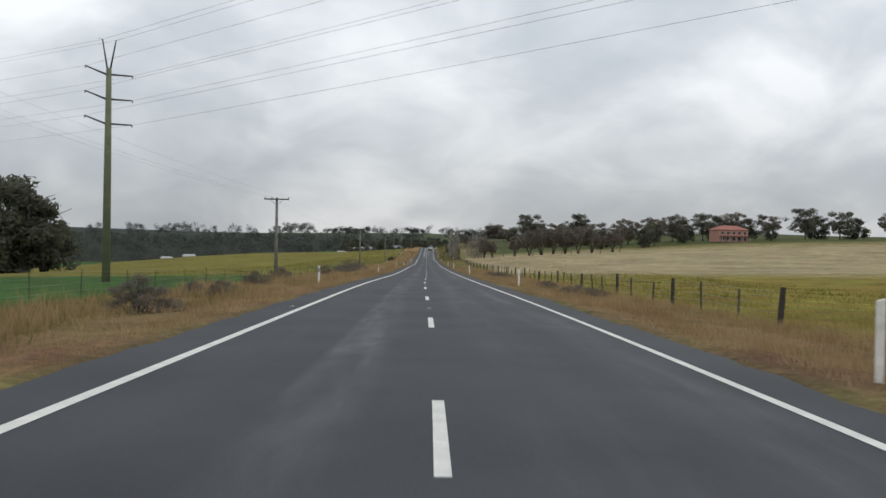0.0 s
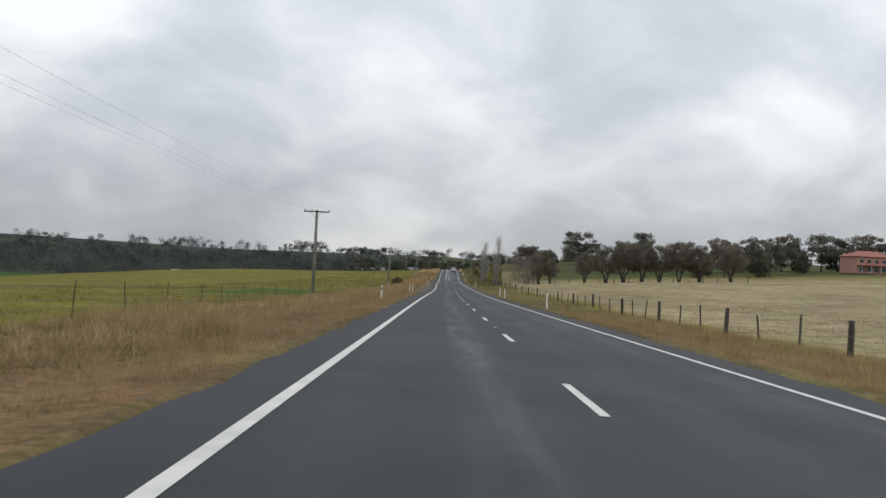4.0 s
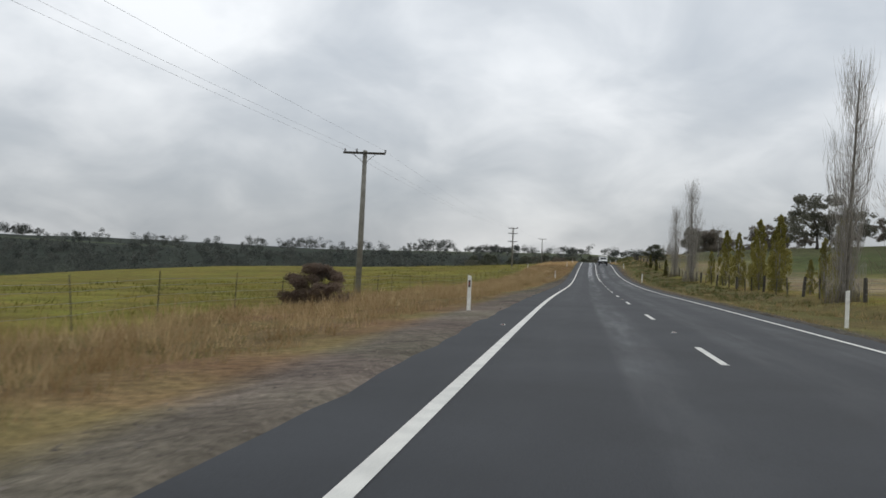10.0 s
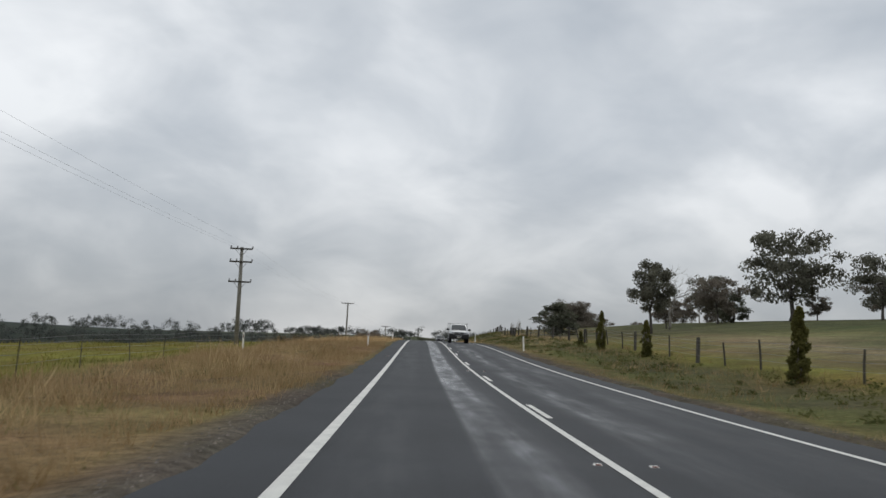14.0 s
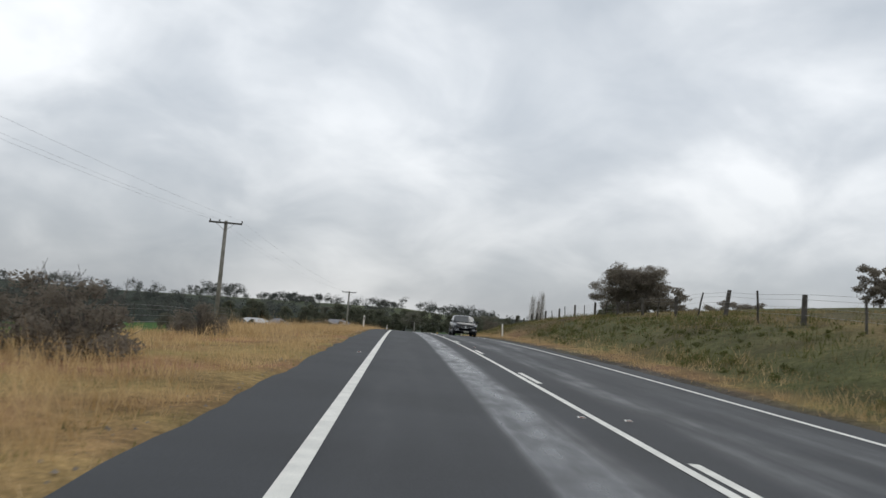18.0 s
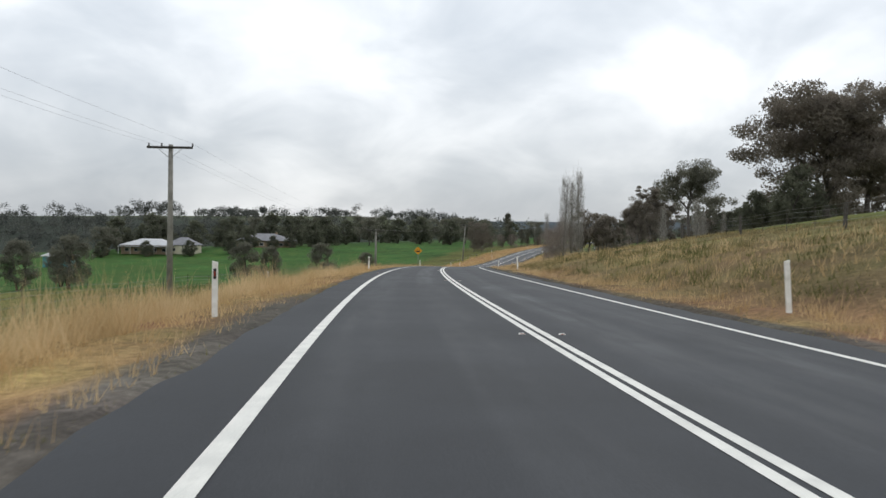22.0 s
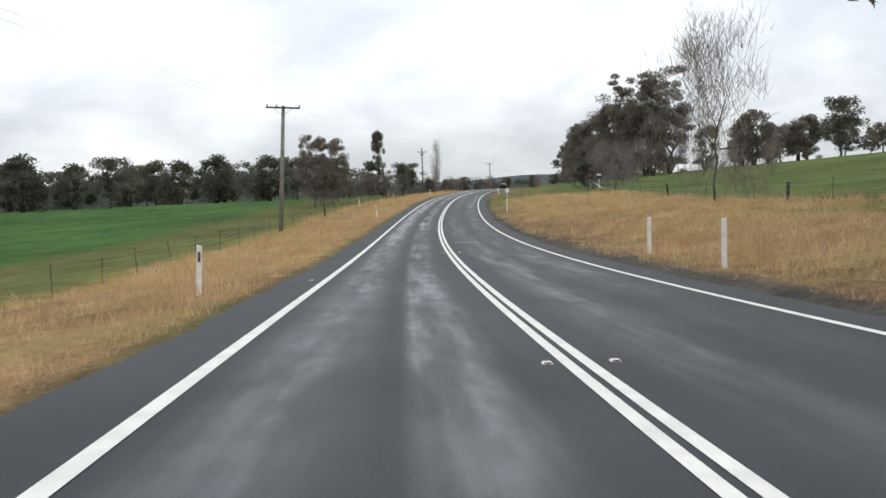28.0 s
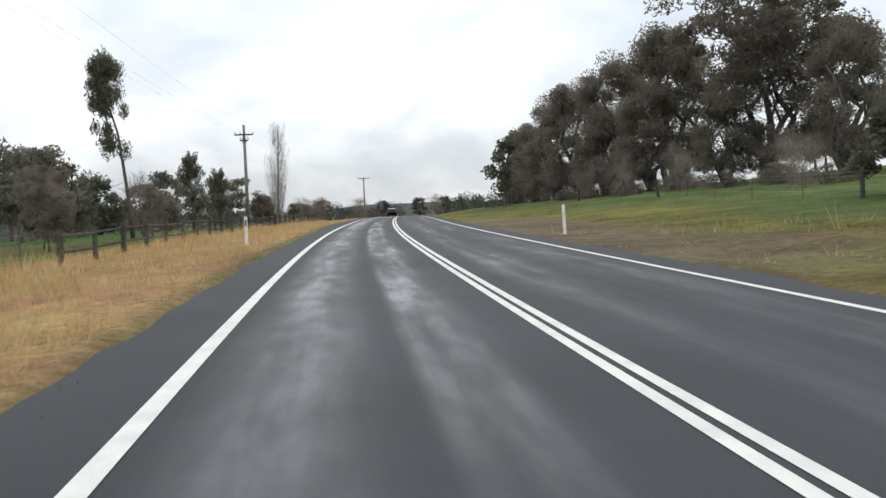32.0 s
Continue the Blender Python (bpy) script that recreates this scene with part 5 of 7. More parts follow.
for s, u, h, w in ((1016, 28, 17.5, .95), (1024, 24, 16, 0.95), (1033, 22, 15, 1), (1042, 21, 14, 1), (1006, 34, 17, 1), (1000, 38, 14, 1), (992, 34, 12, 1), (1054, 20, 12.5, 1), (1027, 33, 18, 1), (1038, 30, 16, 1), (1012, 25, 11, 1.2), (1030, 26, 11, 1.2), (1003, 29, 9, 1.3), (1021, 22.5, 9, 1.3), (1046, 20, 9, 1.3)):
    (GROVE if int(s) % 3 else GROVE_B).at(s, u, h, w * 1.1, "tall brown-tinged roadside gum tree in the grove")
for s, u, h in ((1070, 19, 12), (1076, 21, 11.5), (1062, 22, 11)):
    ROUND.at(s, u, h, 0.95)
for s, u, h, w in ((1002, 55, 12, 1.0), (1041, 76, 11.8, .85), (1010, 66, 9, 1)):
    ROUND_B.at(s, u, h, w, "brown-tinged paddock tree on the green hill")
GUM_A.at(1042, 84, 14.5, 0.9)
for s, u, h in ((1004, 46, 10), (1010, 54, 9.5), (1020, 62, 10), (998, 52, 8)):
    GROVE.at(s, u, h, 1.1, "brown-tinged gum tree on the edge of the grove")
for s, u, h in ((950, 24, 6.5), (953, 22, 6), (957, 27, 7)):
    THICKET.at(s, u, h, 0.95, "bare reddish-brown tree beside the paddock gate")
THICKET.at(866, 15.6, 11, 0.75, "tall bare twiggy tree behind the raised verge")
THICKET.at(949, 20.5, 7.5, 0.9, "bare twiggy tree beside the paddock gate")
for s, u, h in ((1000, 24, 4), (1010, 21, 4.5), (1020, 20.5, 4), (1032, 18.5, 4), (1044, 18, 3.5), (990, 29, 4), (984, 26, 3.4), (996, 22.5, 3.2), (1005, 20.5, 3), (1015, 19, 3), (978, 24, 3)):
    THICKET.at(s, u, h, 1.2, "bare twiggy undergrowth below the grove")
for s, u, h in ((1004, 26, 1.4), (1014, 23, 1.2), (1026, 20, 1.2), (996, 30, 1.5), (1036, 19, 1.1), (1000, 23.5, 1.6), (1008, 21.5, 1.5), (1017, 20, 1.4), (988, 27, 1.6), (993, 25, 1.5), (981, 27, 1.4), (1024, 18.6, 1.2)):
    BUSH.at(s, u, h, 1.5, "low dry undergrowth below the grove")
BUSH_DARK.at(960, 20.5, 4.4, 0.95, "glossy dark green bush on the bank")
for s, u, h in ((1102, 84, 13), (1114, 92, 14), (1107, 105, 12), (1092, 70, 9), (1002, 80, 7), (962, 64, 3.5), (1032, 100, 10)):
    (GUM_A if int(u) % 2 else GUM_B).at(s, u, h, 1.1)
for s, u, h in ((910, 30, 4.5), (917, 36, 4.2)):
    THICKET.at(s, u, h, 0.8)
for s, u, h in ((921, -127, 4), (924, -113, 4), (916, -140, 4), (957, -100, 3.5), (960, -122, 8), (972, -92, 7), (978, -104, 9), (986, -118, 10), (962, -96, 4), (942, -122, 8), (944, -138, 9), (938, -150, 9), (926, -146, 7), (950, -106, 6), (934, -104, 5), (980, -130, 9), (956, -150, 10), (992, -96, 9), (998, -80, 8), (1014, -36, 7), (1020, -52, 8), (1032, -70, 9), (1042, -44, 8), (1050, -88, 9), (1060, -58, 9), (1068, -104, 10), (1075, -76, 9), (1085, -42, 8), (1090, -118, 10), (1100, -96, 10), (1108, -62, 9), (1112, -136, 11), (1095, -150, 10), (1030, -120, 9), (1045, -135, 10), (1015, -98, 8), (1118, -38, 8), (1124, -80, 10), (1010, -140, 9)):
    (GUM_A if int(s + u) % 3 == 0 else ROUND).at(s, u, h * 1.35, 1.2, "dark grey-green tree behind the farm houses")
for k in (PADDOCK, POPLAR_T, SLIM, GROVE_B, GUM_D, GROVE, GUM_A, GUM_B, GUM_C, ROUND, ROUND_B, POPLAR, YELLOW, DEAD, THICKET, BUSH, BUSH_DARK, SHEOAK):
    k.done()


def leaning_gum():
    rng = np.random.default_rng(44)
    ob = thing("gum_tree", "tall slender leaning gum with leaves on one side", "tree")
    zs, xs = [-0.2, 2.5, 5, 7.5, 9.5, 11.6], [0.25, 0.1, -0.15, -0.45, -1.0, -1.4]
    paths = [[(Vector((x, 0, z)), 0.17 - 0.012 * z) for x, z in zip(xs, zs)]]
    cs, rs = [], []
    for k in range(62):
        z = 12.4 - 6.2 * rng.random() ** 1.4
        x = float(np.interp(z, [4.4, 7, 9, 11, 12.4], [-0.5, -1.0, -1.5, -1.4, -1.1])) + rng.normal() * 0.5
        c = Vector((x, rng.normal() * 0.6, z))
        cs.append(c)
        rs.append(0.36 + 0.30 * rng.random())
        if k % 2:
            paths.append(limb(rng, (float(np.interp(z - 1, zs, xs)), 0, z - 1), c, 0.03, 0.008, 3, 0.3))
    part("trunk", tube_mesh("trunk", paths, M_BARK, 5), ob)
    part("crown", leaf_cloud(rng, cs, rs, 230, 0.085, 1.5, M_LEAF_GUM, droop=0.8, core=0.7), ob)
    x, y, z = place(990, -18.5)
    ob.matrix_basis = pose(x, y, z, 0, 0, heading(990))


leaning_gum()


# ---- far woods on the plain's edge and the ridge ----
def woods(name, label, seed, spots, per, leaf, mat, low=0.30):
    """Crowns of many small clumps, each spot a place, a height and a width."""
    rng = np.random.default_rng(seed)
    spots = np.array(spots)
    z = land(spots[:, 0], spots[:, 1])[0]
    k = 6
    c = np.repeat(np.stack([spots[:, 0], spots[:, 1], z], 1), k, 0)
    h, w = np.repeat(spots[:, 2], k), np.repeat(spots[:, 3], k)
    c[:, :2] += rng.normal(size=(len(c), 2)) * w[:, None] * 0.36
    c[:, 2] += h * (low + (0.9 - low) * rng.random(len(c)))
    me = leaf_cloud(rng, c, w * (0.26 + 0.2 * rng.random(len(c))), per, leaf, 0.8, mat, name)
    tagged(new(name, me), label, "trees", kind="stuff")


def scatter(seed, n, x0, x1, y0, y1, h0, h1, power=1.0):
    rng = np.random.default_rng(seed)
    h = h0 + (h1 - h0) * rng.random(n)
    return [(x0 + (x1 - x0) * rng.random(), y0 + (y1 - y0) * rng.random() ** power, q, q * (0.75 + 0.4 * rng.random())) for q in h]


woods("far_woods", "dark grey-green woods on the far plain and ridge", 77,
      [(x, y, h if x < 180 else h * 0.35, h * (0.9 if x < 180 else 0.4)) for x, y, h, w in [q for k, q in enumerate(scatter(2, 900, -1800, 320, 1440, 1760, 10, 17)) if q[0] < 0 or k % 4 == 0] + scatter(3, 220, -1500, -430, 1130, 1440, 11, 17)], 23, 1.15, M_FAR_HAZY, 0.15)
woods("far_woods", "belt of grey-green trees below the ridge", 82, [(x, y, h if x < -150 else h * 0.72, w * 0.9) for x, y, h, w in scatter(8, 150, -430, 300, 1180, 1440, 6, 12)], 95, 0.36, M_FAR_HAZY, 0.1)
woods("far_woods", "scattered spreading trees along the crest of the ridge", 81,
      [(x + dx, y, h * (1.7 if x < -250 else 1.15), h * 1.45) for k, (x, y, h, w) in enumerate(scatter(7, 110, -1900, 240, 1935, 1985, 9, 14)) for dx in ((0, 13, 25) if k % 3 == 0 else (0,))], 62, 1.0, M_FAR_HAZY, 0.12)
woods("far_woods", "grey-green trees on the edge of the plain", 78, scatter(5, 230, -950, -190, 990, 1150, 11, 20), 60, 0.5, M_FAR_HAZY, 0.15)


def roadside_woods():
    rng = np.random.default_rng(79)
    spots = []
    for k in range(50):
        s = 1190 + 300 * rng.random()
        spots.append((float(road_x(s)[0]) + 14 + 220 * rng.random() ** 1.4, s, 3 + 2 * rng.random(), 4 + 2 * rng.random()))
    woods("far_woods", "low grey-green scrub beyond the bend", 80, spots, 90, 0.3, M_LEAF_DARK)


roadside_woods()

# ---- power line ----
def wire(name, a, b, sag, r, parent=None, label="", n=14):
    a, b = Vector(a), Vector(b)
    pts = [(a.lerp(b, t / n) - Vector((0, 0, 4 * sag * (t / n) * (1 - t / n))), r) for t in range(n + 1)]
    me = tube_mesh(name, [pts], M_WIRE, 3)
    if parent:
        return part(name, me, parent)
    return tagged(new(name, me), label, "wire")


def insulator(parent, x, z):
    bm = bmesh.new()
    for k, (r, h) in enumerate(((0.05, 0.05), (0.075, 0.04), (0.05, 0.04), (0.06, 0.05))):
        bmesh.ops.create_cone(bm, cap_ends=True, segments=8, radius1=r, radius2=r * 0.7, depth=h, matrix=Matrix.Translation((x, 0, z + 0.03 + k * 0.05)))
    part("insulator", from_bm("insulator", bm, M_INSUL), parent)


def power_pole(s, u, height, arms=((0.12, 2.5),), lean=0.0, label="weathered grey timber power pole with a crossarm"):
    x, y, z = place(s, u)
    ob = thing("power_pole", label, "power pole", pose(x, y, z, 0, lean, heading(s)), "power poles along the road")
    part("pole", tube_mesh("pole", [[(Vector((0, 0, -0.5)), 0.19), (Vector((0.01, 0, height * 0.5)), 0.165), (Vector((0, 0, height)), 0.13)]], M_POLE, 10), ob)
    ends = []
    for drop, w in arms:
        za = height - drop - 0.1
        arm = part("crossarm", from_bm("crossarm", box(w, 0.11, 0.13, (0, -0.2, za), 0.01), M_FENCE), ob, "dark timber crossarm")
        for sx in (-1, 1):
            part("brace", tube_mesh("brace", [[(Vector((sx * w * 0.26, -0.14, za - 0.06)), 0.02), (Vector((sx * 0.1, -0.12, za - 0.55)), 0.02)]], M_GALV, 4), ob)
        for fx in (-0.48, -0.2, 0.48):
            insulator(arm, fx * w, za + 0.06)
        ends.append([Matrix.Translation((x, y, z)) @ Euler((0, 0, radians(heading(s)))).to_matrix().to_4x4() @ Vector((fx * w, -0.2, za + 0.25)) for fx in (-0.48, -0.2, 0.48)])
    return ends


POLES = ((-22, -16.4, 8.6, 0), (93.2, -15.9, 8.4, 0), (207.2, -15.1, 8.7, 0), (341.8, -15.3, 8.7, 1), (483.9, -17.5, 8.2, 0), (596.6, -16.9, 8.6, 0.6), (694.4, -15.7, 9.0, 0), (786.3, -14.4, 6.9, 0), (884.7, -12.5, 9.7, 3.4), (1017.7, -15, 10.6, 0), (1120, -8.4, 9.0, 0))
tops = []
for s, u, h, lean in POLES:
    if 470 < s < 500:
        e = power_pole(s, u, h, ((0.05, 1.9), (1.15, 1.9), (2.85, 1.9)), label="grey timber power pole with three crossarms")
    elif 1000 < s < 1020:
        e = power_pole(s, u, h, ((0.9, 1.9), (1.5, 0.8)), label="grey timber power pole with a transformer crossarm")
    else:
        e = power_pole(s, u, h, ((0.08, 2.6),), lean)
    tops.append(e)
for a, b in zip(tops[:-1], tops[1:]):
    for p, q in zip(a[0], b[0]):
        wire("power_wire", p, q, 0.9, 0.0042, label="thin dark overhead power wire between timber poles")


def transmission_pole():
    """Tall greenish steel pole with three pairs of up-swept arms and a forked top."""
    x, y = -27.4, 75.6
    z = float(land(x, y)[0])
    H = 21.2
    ob = thing("transmission_pole", "tall greenish steel transmission pole with paired arms", "power pole", pose(x, y, z, 0, 0, 20))
    part("pole", tube_mesh("pole", [[(Vector((0, 0, -0.3)), 0.36), (Vector((0, 0, H * 0.5)), 0.30), (Vector((0, 0, H * 0.87)), 0.22)]], M_MOSSPOLE, 12), ob)
    m = ob.matrix_basis
    tips = []
    for k, zz in enumerate((0.845, 0.745, 0.645)):
        for sx, L, up in ((-1, 1.9, 0.62), (1, 1.95, 0.0)):
            a, b = Vector((sx * 0.2, 0, H * zz)), Vector((sx * L, 0, H * zz + up))
            arm = part("arm", tube_mesh("arm", [[(a, 0.09), (b, 0.06)]], M_INSUL, 6), ob, "dark steel arm")
            insulator(arm, b.x, b.z - 0.2)
            tips.append((sx, m @ b))
    for sx in (-1, 1):
        a, b = Vector((sx * 0.1, 0, H * 0.86)), Vector((sx * 0.55, 0, H * 0.985))
        part("horn", tube_mesh("horn", [[(a, 0.08), (b, 0.05), (b + Vector((sx * 0.3, 0, 0.1)), 0.03)]], M_INSUL, 6), ob, "dark forked horn")
        tips.append((sx, m @ b))
    for sx, p in tips:
        if sx > 0:
            q = p + Vector((140, -128, 9.4))
        else:
            q = p + Vector((140, -126, 9.4))
        wire("transmission_wire", p, q, 1.0, 0.011, label="overhead transmission wire crossing above the road", n=20)
        wire("transmission_wire", p, p + Vector((-210, 120, -1.0)), 3.0, 0.011, label="overhead transmission wire over the paddock", n=20)


transmission_pole()


# ---- guide posts ----
def guide_post():
    ob = thing("guide_post", "white roadside guide post with a dark-framed reflector", "guide post", None, "guide posts")
    bm = box(0.11, 0.035, 1.05, (0, 0, 0.475), 0.006)
    for v in bm.verts:
        if v.co.z > 0.9:
            v.co.z += 0.03 - v.co.x * 0.25
    part("post", from_bm("post", bm, M_POST), ob)
    r = part("reflector", from_bm("reflector", box(0.055, 0.006, 0.20, (0, -0.0215, 0.80), 0.002), M_BLACK), ob, "dark reflector frame")
    part("lens", from_bm("lens", box(0.032, 0.004, 0.09, (0, -0.027, 0.80)), M_RED), r, "red reflector lens")
    return ob


gp = None
for s, u, lean in ((45.5, -5.8, 0), (105, -5.7, 0), (172, -5.6, 1), (216, -5.5, 0), (227.5, -5.6, 0), (313.5, -5.1, 0), (288, -12.3, 0), (405.8, -5.6, 0), (469, -5.6, 0), (461, -12.6, 0), (528.5, -5.6, 0), (594.6, -5.3, 0), (658.6, -5.5, 0), (711.8, -5.65, 0), (712, -13.4, 0), (772.1, -5.78, -2), (819, -5.7, -5), (833.2, -5.7, 3), (892, -5.6, -8), (959.5, -5.7, 0), (932, -12.6, 0),
                   (5.4, 5.4, 0), (47.5, 5.35, 0), (104.8, 5.1, 5), (172.2, 5.3, 3), (214.6, 5.15, 3), (227.3, 5.3, 0), (313.5, 5.3, 0), (405, 5.1, 0), (470, 5.2, 3), (527, 5.2, 2), (594.8, 5.4, 4), (658.0, 5.35, 4), (712, 5.7, 3), (772, 5.3, 0), (833.5, 5.3, 0), (840, 5.4, 0), (894, 5.6, 0), (958, 5.4, 2), (831, 14.2, 0), (833, 14.5, 0)):
    x, y, z = place(s, u)
    m = pose(x, y, z, 0, lean, heading(s) + (0 if u < 0 else 184))
    if gp is None:
        gp, gp_m = guide_post(), m
    else:
        copy_thing(gp, m)
gp.matrix_basis = gp_m


# ---- raised pavement markers ----
def pavement_marker():
    ob = thing("pavement_marker", "small raised road reflector on the asphalt", "road marker", None, "raised road markers")
    bm = box(0.09, 0.085, 0.016, (0, 0, 0.008))
    for v in bm.verts:
        if v.co.z > 0.01:
            v.co.x *= 0.75
            v.co.y *= 0.5
    part("body", from_bm("body", bm, M_POST), ob)
    part("lens", from_bm("lens", box(0.06, 0.010, 0.010, (0, -0.036, 0.010)), M_RED), ob, "small reflective lens")
    return ob


pm = None
spots = [(18.5 + 24 * k, 0.0) for k in range(16)] + [(s, u) for k in range(22) for s, u in ((414 + 24 * k, -0.28), (414 + 24 * k, 0.30))] + [(18.5 + 48 * k, -3.55) for k in range(19)]
for s, u in spots:
    m = pose(*on_road(s, u, 0.002), 0, 0, heading(s))
    if pm is None:
        pm, pm_m = pavement_marker(), m
    else:
        copy_thing(pm, m)
pm.matrix_basis = pm_m


# ---- fences ----
def post_mesh(name, r, h, seed, sides=6):
    rng = np.random.default_rng(seed)
    a, b = rng.normal(size=2) * 0.02
    return tube_mesh(name, [[(Vector((0, 0, -0.3)), r), (Vector((a, b, h * 0.6)), r * 0.97), (Vector((a * 2, b * 2, h)), r * 0.88)]], M_FENCE, sides, False)


STOUT = [post_mesh("post", 0.10, 1.15, k) for k in range(3)]
THIN = [post_mesh("post", 0.045, 1.1, k + 5, 5) for k in range(3)]
STEEL = [post_mesh("post", 0.018, 1.15, k + 9, 4) for k in range(2)]


def fence(s0, s1, u, label, every=4.2, stout_every=3, wires=(0.35, 0.62, 0.88, 1.05), seed=1, steel=False, wobble=0.25):
    rng = np.random.default_rng(seed)
    ob = thing("fence", label, "fence")
    line = []
    n = int((s1 - s0) / every)
    for k in range(n + 1):
        s = s0 + every * k + rng.normal() * 0.25
        uu = u(s) if callable(u) else u
        x, y, z = place(s, uu + rng.normal() * 0.05)
        stout = k % stout_every == 0
        me = (STOUT if stout else STEEL if steel else THIN)[k % 2]
        p = part("post", me, ob, "", pose(x, y, z, rng.normal() * 2.5, rng.normal() * 2.5, 360 * rng.random()) @ Matrix.Diagonal((1, 1, 0.9 + 0.2 * rng.random(), 1)))
        line.append(Vector((x, y, z)))
    for h in wires:
        part("wire", tube_mesh("wire", [[(p + Vector((0, 0, h)), 0.006) for p in line]], M_WIRE, 3), ob)
    return ob


fence(24, 480, 11.4, "old timber post and wire fence along the paddock", 4.3, 3, seed=2)
fence(480, 640, lambda s: 11.4 - 0.7 * float(step(490, 512, s)) + 2.7 * float(step(545, 600, s)), "timber post and wire fence on top of the bank", 4.6, 2, seed=3)
fence(640, 735, lambda s: 13.4 + 6.0 * float(step(640, 720, s)), "thin wire fence along the grassy bank", 4.8, 4, seed=4, steel=True)
fence(735, 1010, lambda s: 19.0 - 1.5 * float(step(760, 860, s)), "wire paddock fence beside the pasture", 5.0, 5, seed=5, steel=True)
fence(20, 590, -13.2, "low wire fence with thin dark posts beside the crop", 5.2, 99, seed=6, steel=True)
fence(645, 955, lambda s: -12.6 + 1.6 * float(step(860, 940, s)), "wire fence with thin posts beside the green crop", 4.6, 14, seed=7, steel=True)


def cross_fence(s, u0, u1, label, seed):
    rng = np.random.default_rng(seed)
    ob = thing("fence", label, "fence")
    line = []
    for k in range(int((u1 - u0) / 3.5) + 1):
        x, y, z = place(s, u0 + 3.5 * k)
        part("post", (STOUT if k % 3 else THIN)[k % 3], ob, "", pose(x, y, z, rng.normal() * 3, rng.normal() * 3, 40 * k))
        line.append(Vector((x, y, z)))
    for h in (0.4, 0.7, 1.0):
        part("wire", tube_mesh("wire", [[(p + Vector((0, 0, h)), 0.006) for p in line]], M_WIRE, 3), ob)


cross_fence(332, 14, 70, "timber fence crossing the paddock below the trees", 8)


def rail_fence(s0, s1, u, label):
    ob = thing("fence", label, "fence")
    pts = []
    n = int((s1 - s0) / 3.4)
    for k in range(n + 1):
        s = s0 + 3.4 * k
        x, y, z = place(s, u)
        part("post", STOUT[k % 3], ob, "", pose(x, y, z, 0, 0, 25 * k))
        pts.append(Vector((x, y, z)))
    for a, b in zip(pts[:-1], pts[1:]):
        for h in (0.45, 0.95):
            part("rail", tube_mesh("rail", [[(a + Vector((0, 0, h)), 0.05), (b + Vector((0, 0, h - 0.02)), 0.045)]], M_FENCE, 5, False), ob)


rail_fence(955, 1040, -10.6, "dark weathered timber rail fence")
rail_fence(1040, 1075, 14.5, "low timber rail fence at the grove")


# ---- sign ----
def bus_sign():
    M_SIGN = material("orange_yellow_sign_sheet", (0.80, 0.36, 0.02), 0.45, (0.72, 0.30, 0.02), 3.0, 0.4)
    x, y, z = place(783.2, -7.3)
    ob = thing("road_sign", "orange diamond warning sign with a black bus symbol", "road sign", pose(x, y, z, 0, 0, heading(781) + 4))
    part("post", tube_mesh("post", [[(Vector((0, 0.03, -0.4)), 0.03), (Vector((0, 0.03, 3.3)), 0.03)]], M_GALV, 8), ob)
    zc = 2.78
    bm = bmesh.new()
    q = 0.44
    vs = [bm.verts.new(p) for p in ((0, -0.01, -q * 1.414), (q * 1.414, -0.01, 0), (0, -0.01, q * 1.414), (-q * 1.414, -0.01, 0))]
    f = bm.faces.new(vs)
    bmesh.ops.bevel(bm, geom=bm.verts[:], offset=0.05, segments=3, affect="VERTICES")
    r = bmesh.ops.extrude_face_region(bm, geom=bm.faces[:])
    bmesh.ops.translate(bm, vec=(0, 0.012, 0), verts=[v for v in r["geom"] if isinstance(v, bmesh.types.BMVert)])
    bmesh.ops.translate(bm, vec=(0, 0, zc), verts=bm.verts)
    bmesh.ops.recalc_face_normals(bm, faces=bm.faces)
    plate = part("plate", from_bm("plate", bm, M_SIGN), ob, "orange-yellow diamond plate")

    def bars(name, items):
        b2 = bmesh.new()
        for w, h, cx, cz in items:
            box(w, 0.006, h, (cx, -0.016, zc + cz), 0, b2)
        part(name, from_bm(name, b2, M_BLACK), plate, "black painted symbol")
    bars("bus_symbol", [(0.46, 0.05, 0.05, 0.25), (0.05, 0.30, -0.16, 0.09), (0.05, 0.30, 0.26, 0.09), (0.46, 0.05, 0.05, -0.03), (0.46, 0.15, 0.05, -0.13), (0.09, 0.08, -0.10, -0.24), (0.09, 0.08, 0.20, -0.24), (0.05, 0.10, -0.21, 0.12)])
    bars("children_symbol", [(0.055, 0.20, -0.26, -0.10), (0.05, 0.15, -0.35, -0.13), (0.07, 0.07, -0.26, 0.05), (0.06, 0.06, -0.35, -0.01), (0.11, 0.04, -0.30, -0.08)])


bus_sign()


def property_sign():
    x, y, z = place(942, 19.7)
    ob = thing("notice_board", "small pale property sign over a dark box on a post", "sign", pose(x, y, z, 0, 0, heading(942)))
    part("post", tube_mesh("post", [[(Vector((0, 0, -0.2)), 0.06), (Vector((0, 0, 1.95)), 0.05)]], M_POST, 7, False), ob)
    part("board", from_bm("board", box(0.62, 0.04, 0.22, (0, -0.07, 1.93), 0.008), M_POST), ob, "faded white board")
    part("box", from_bm("box", box(0.46, 0.30, 0.36, (0, -0.02, 1.60), 0.03), M_BLACK), ob, "dark letter box")


property_sign()


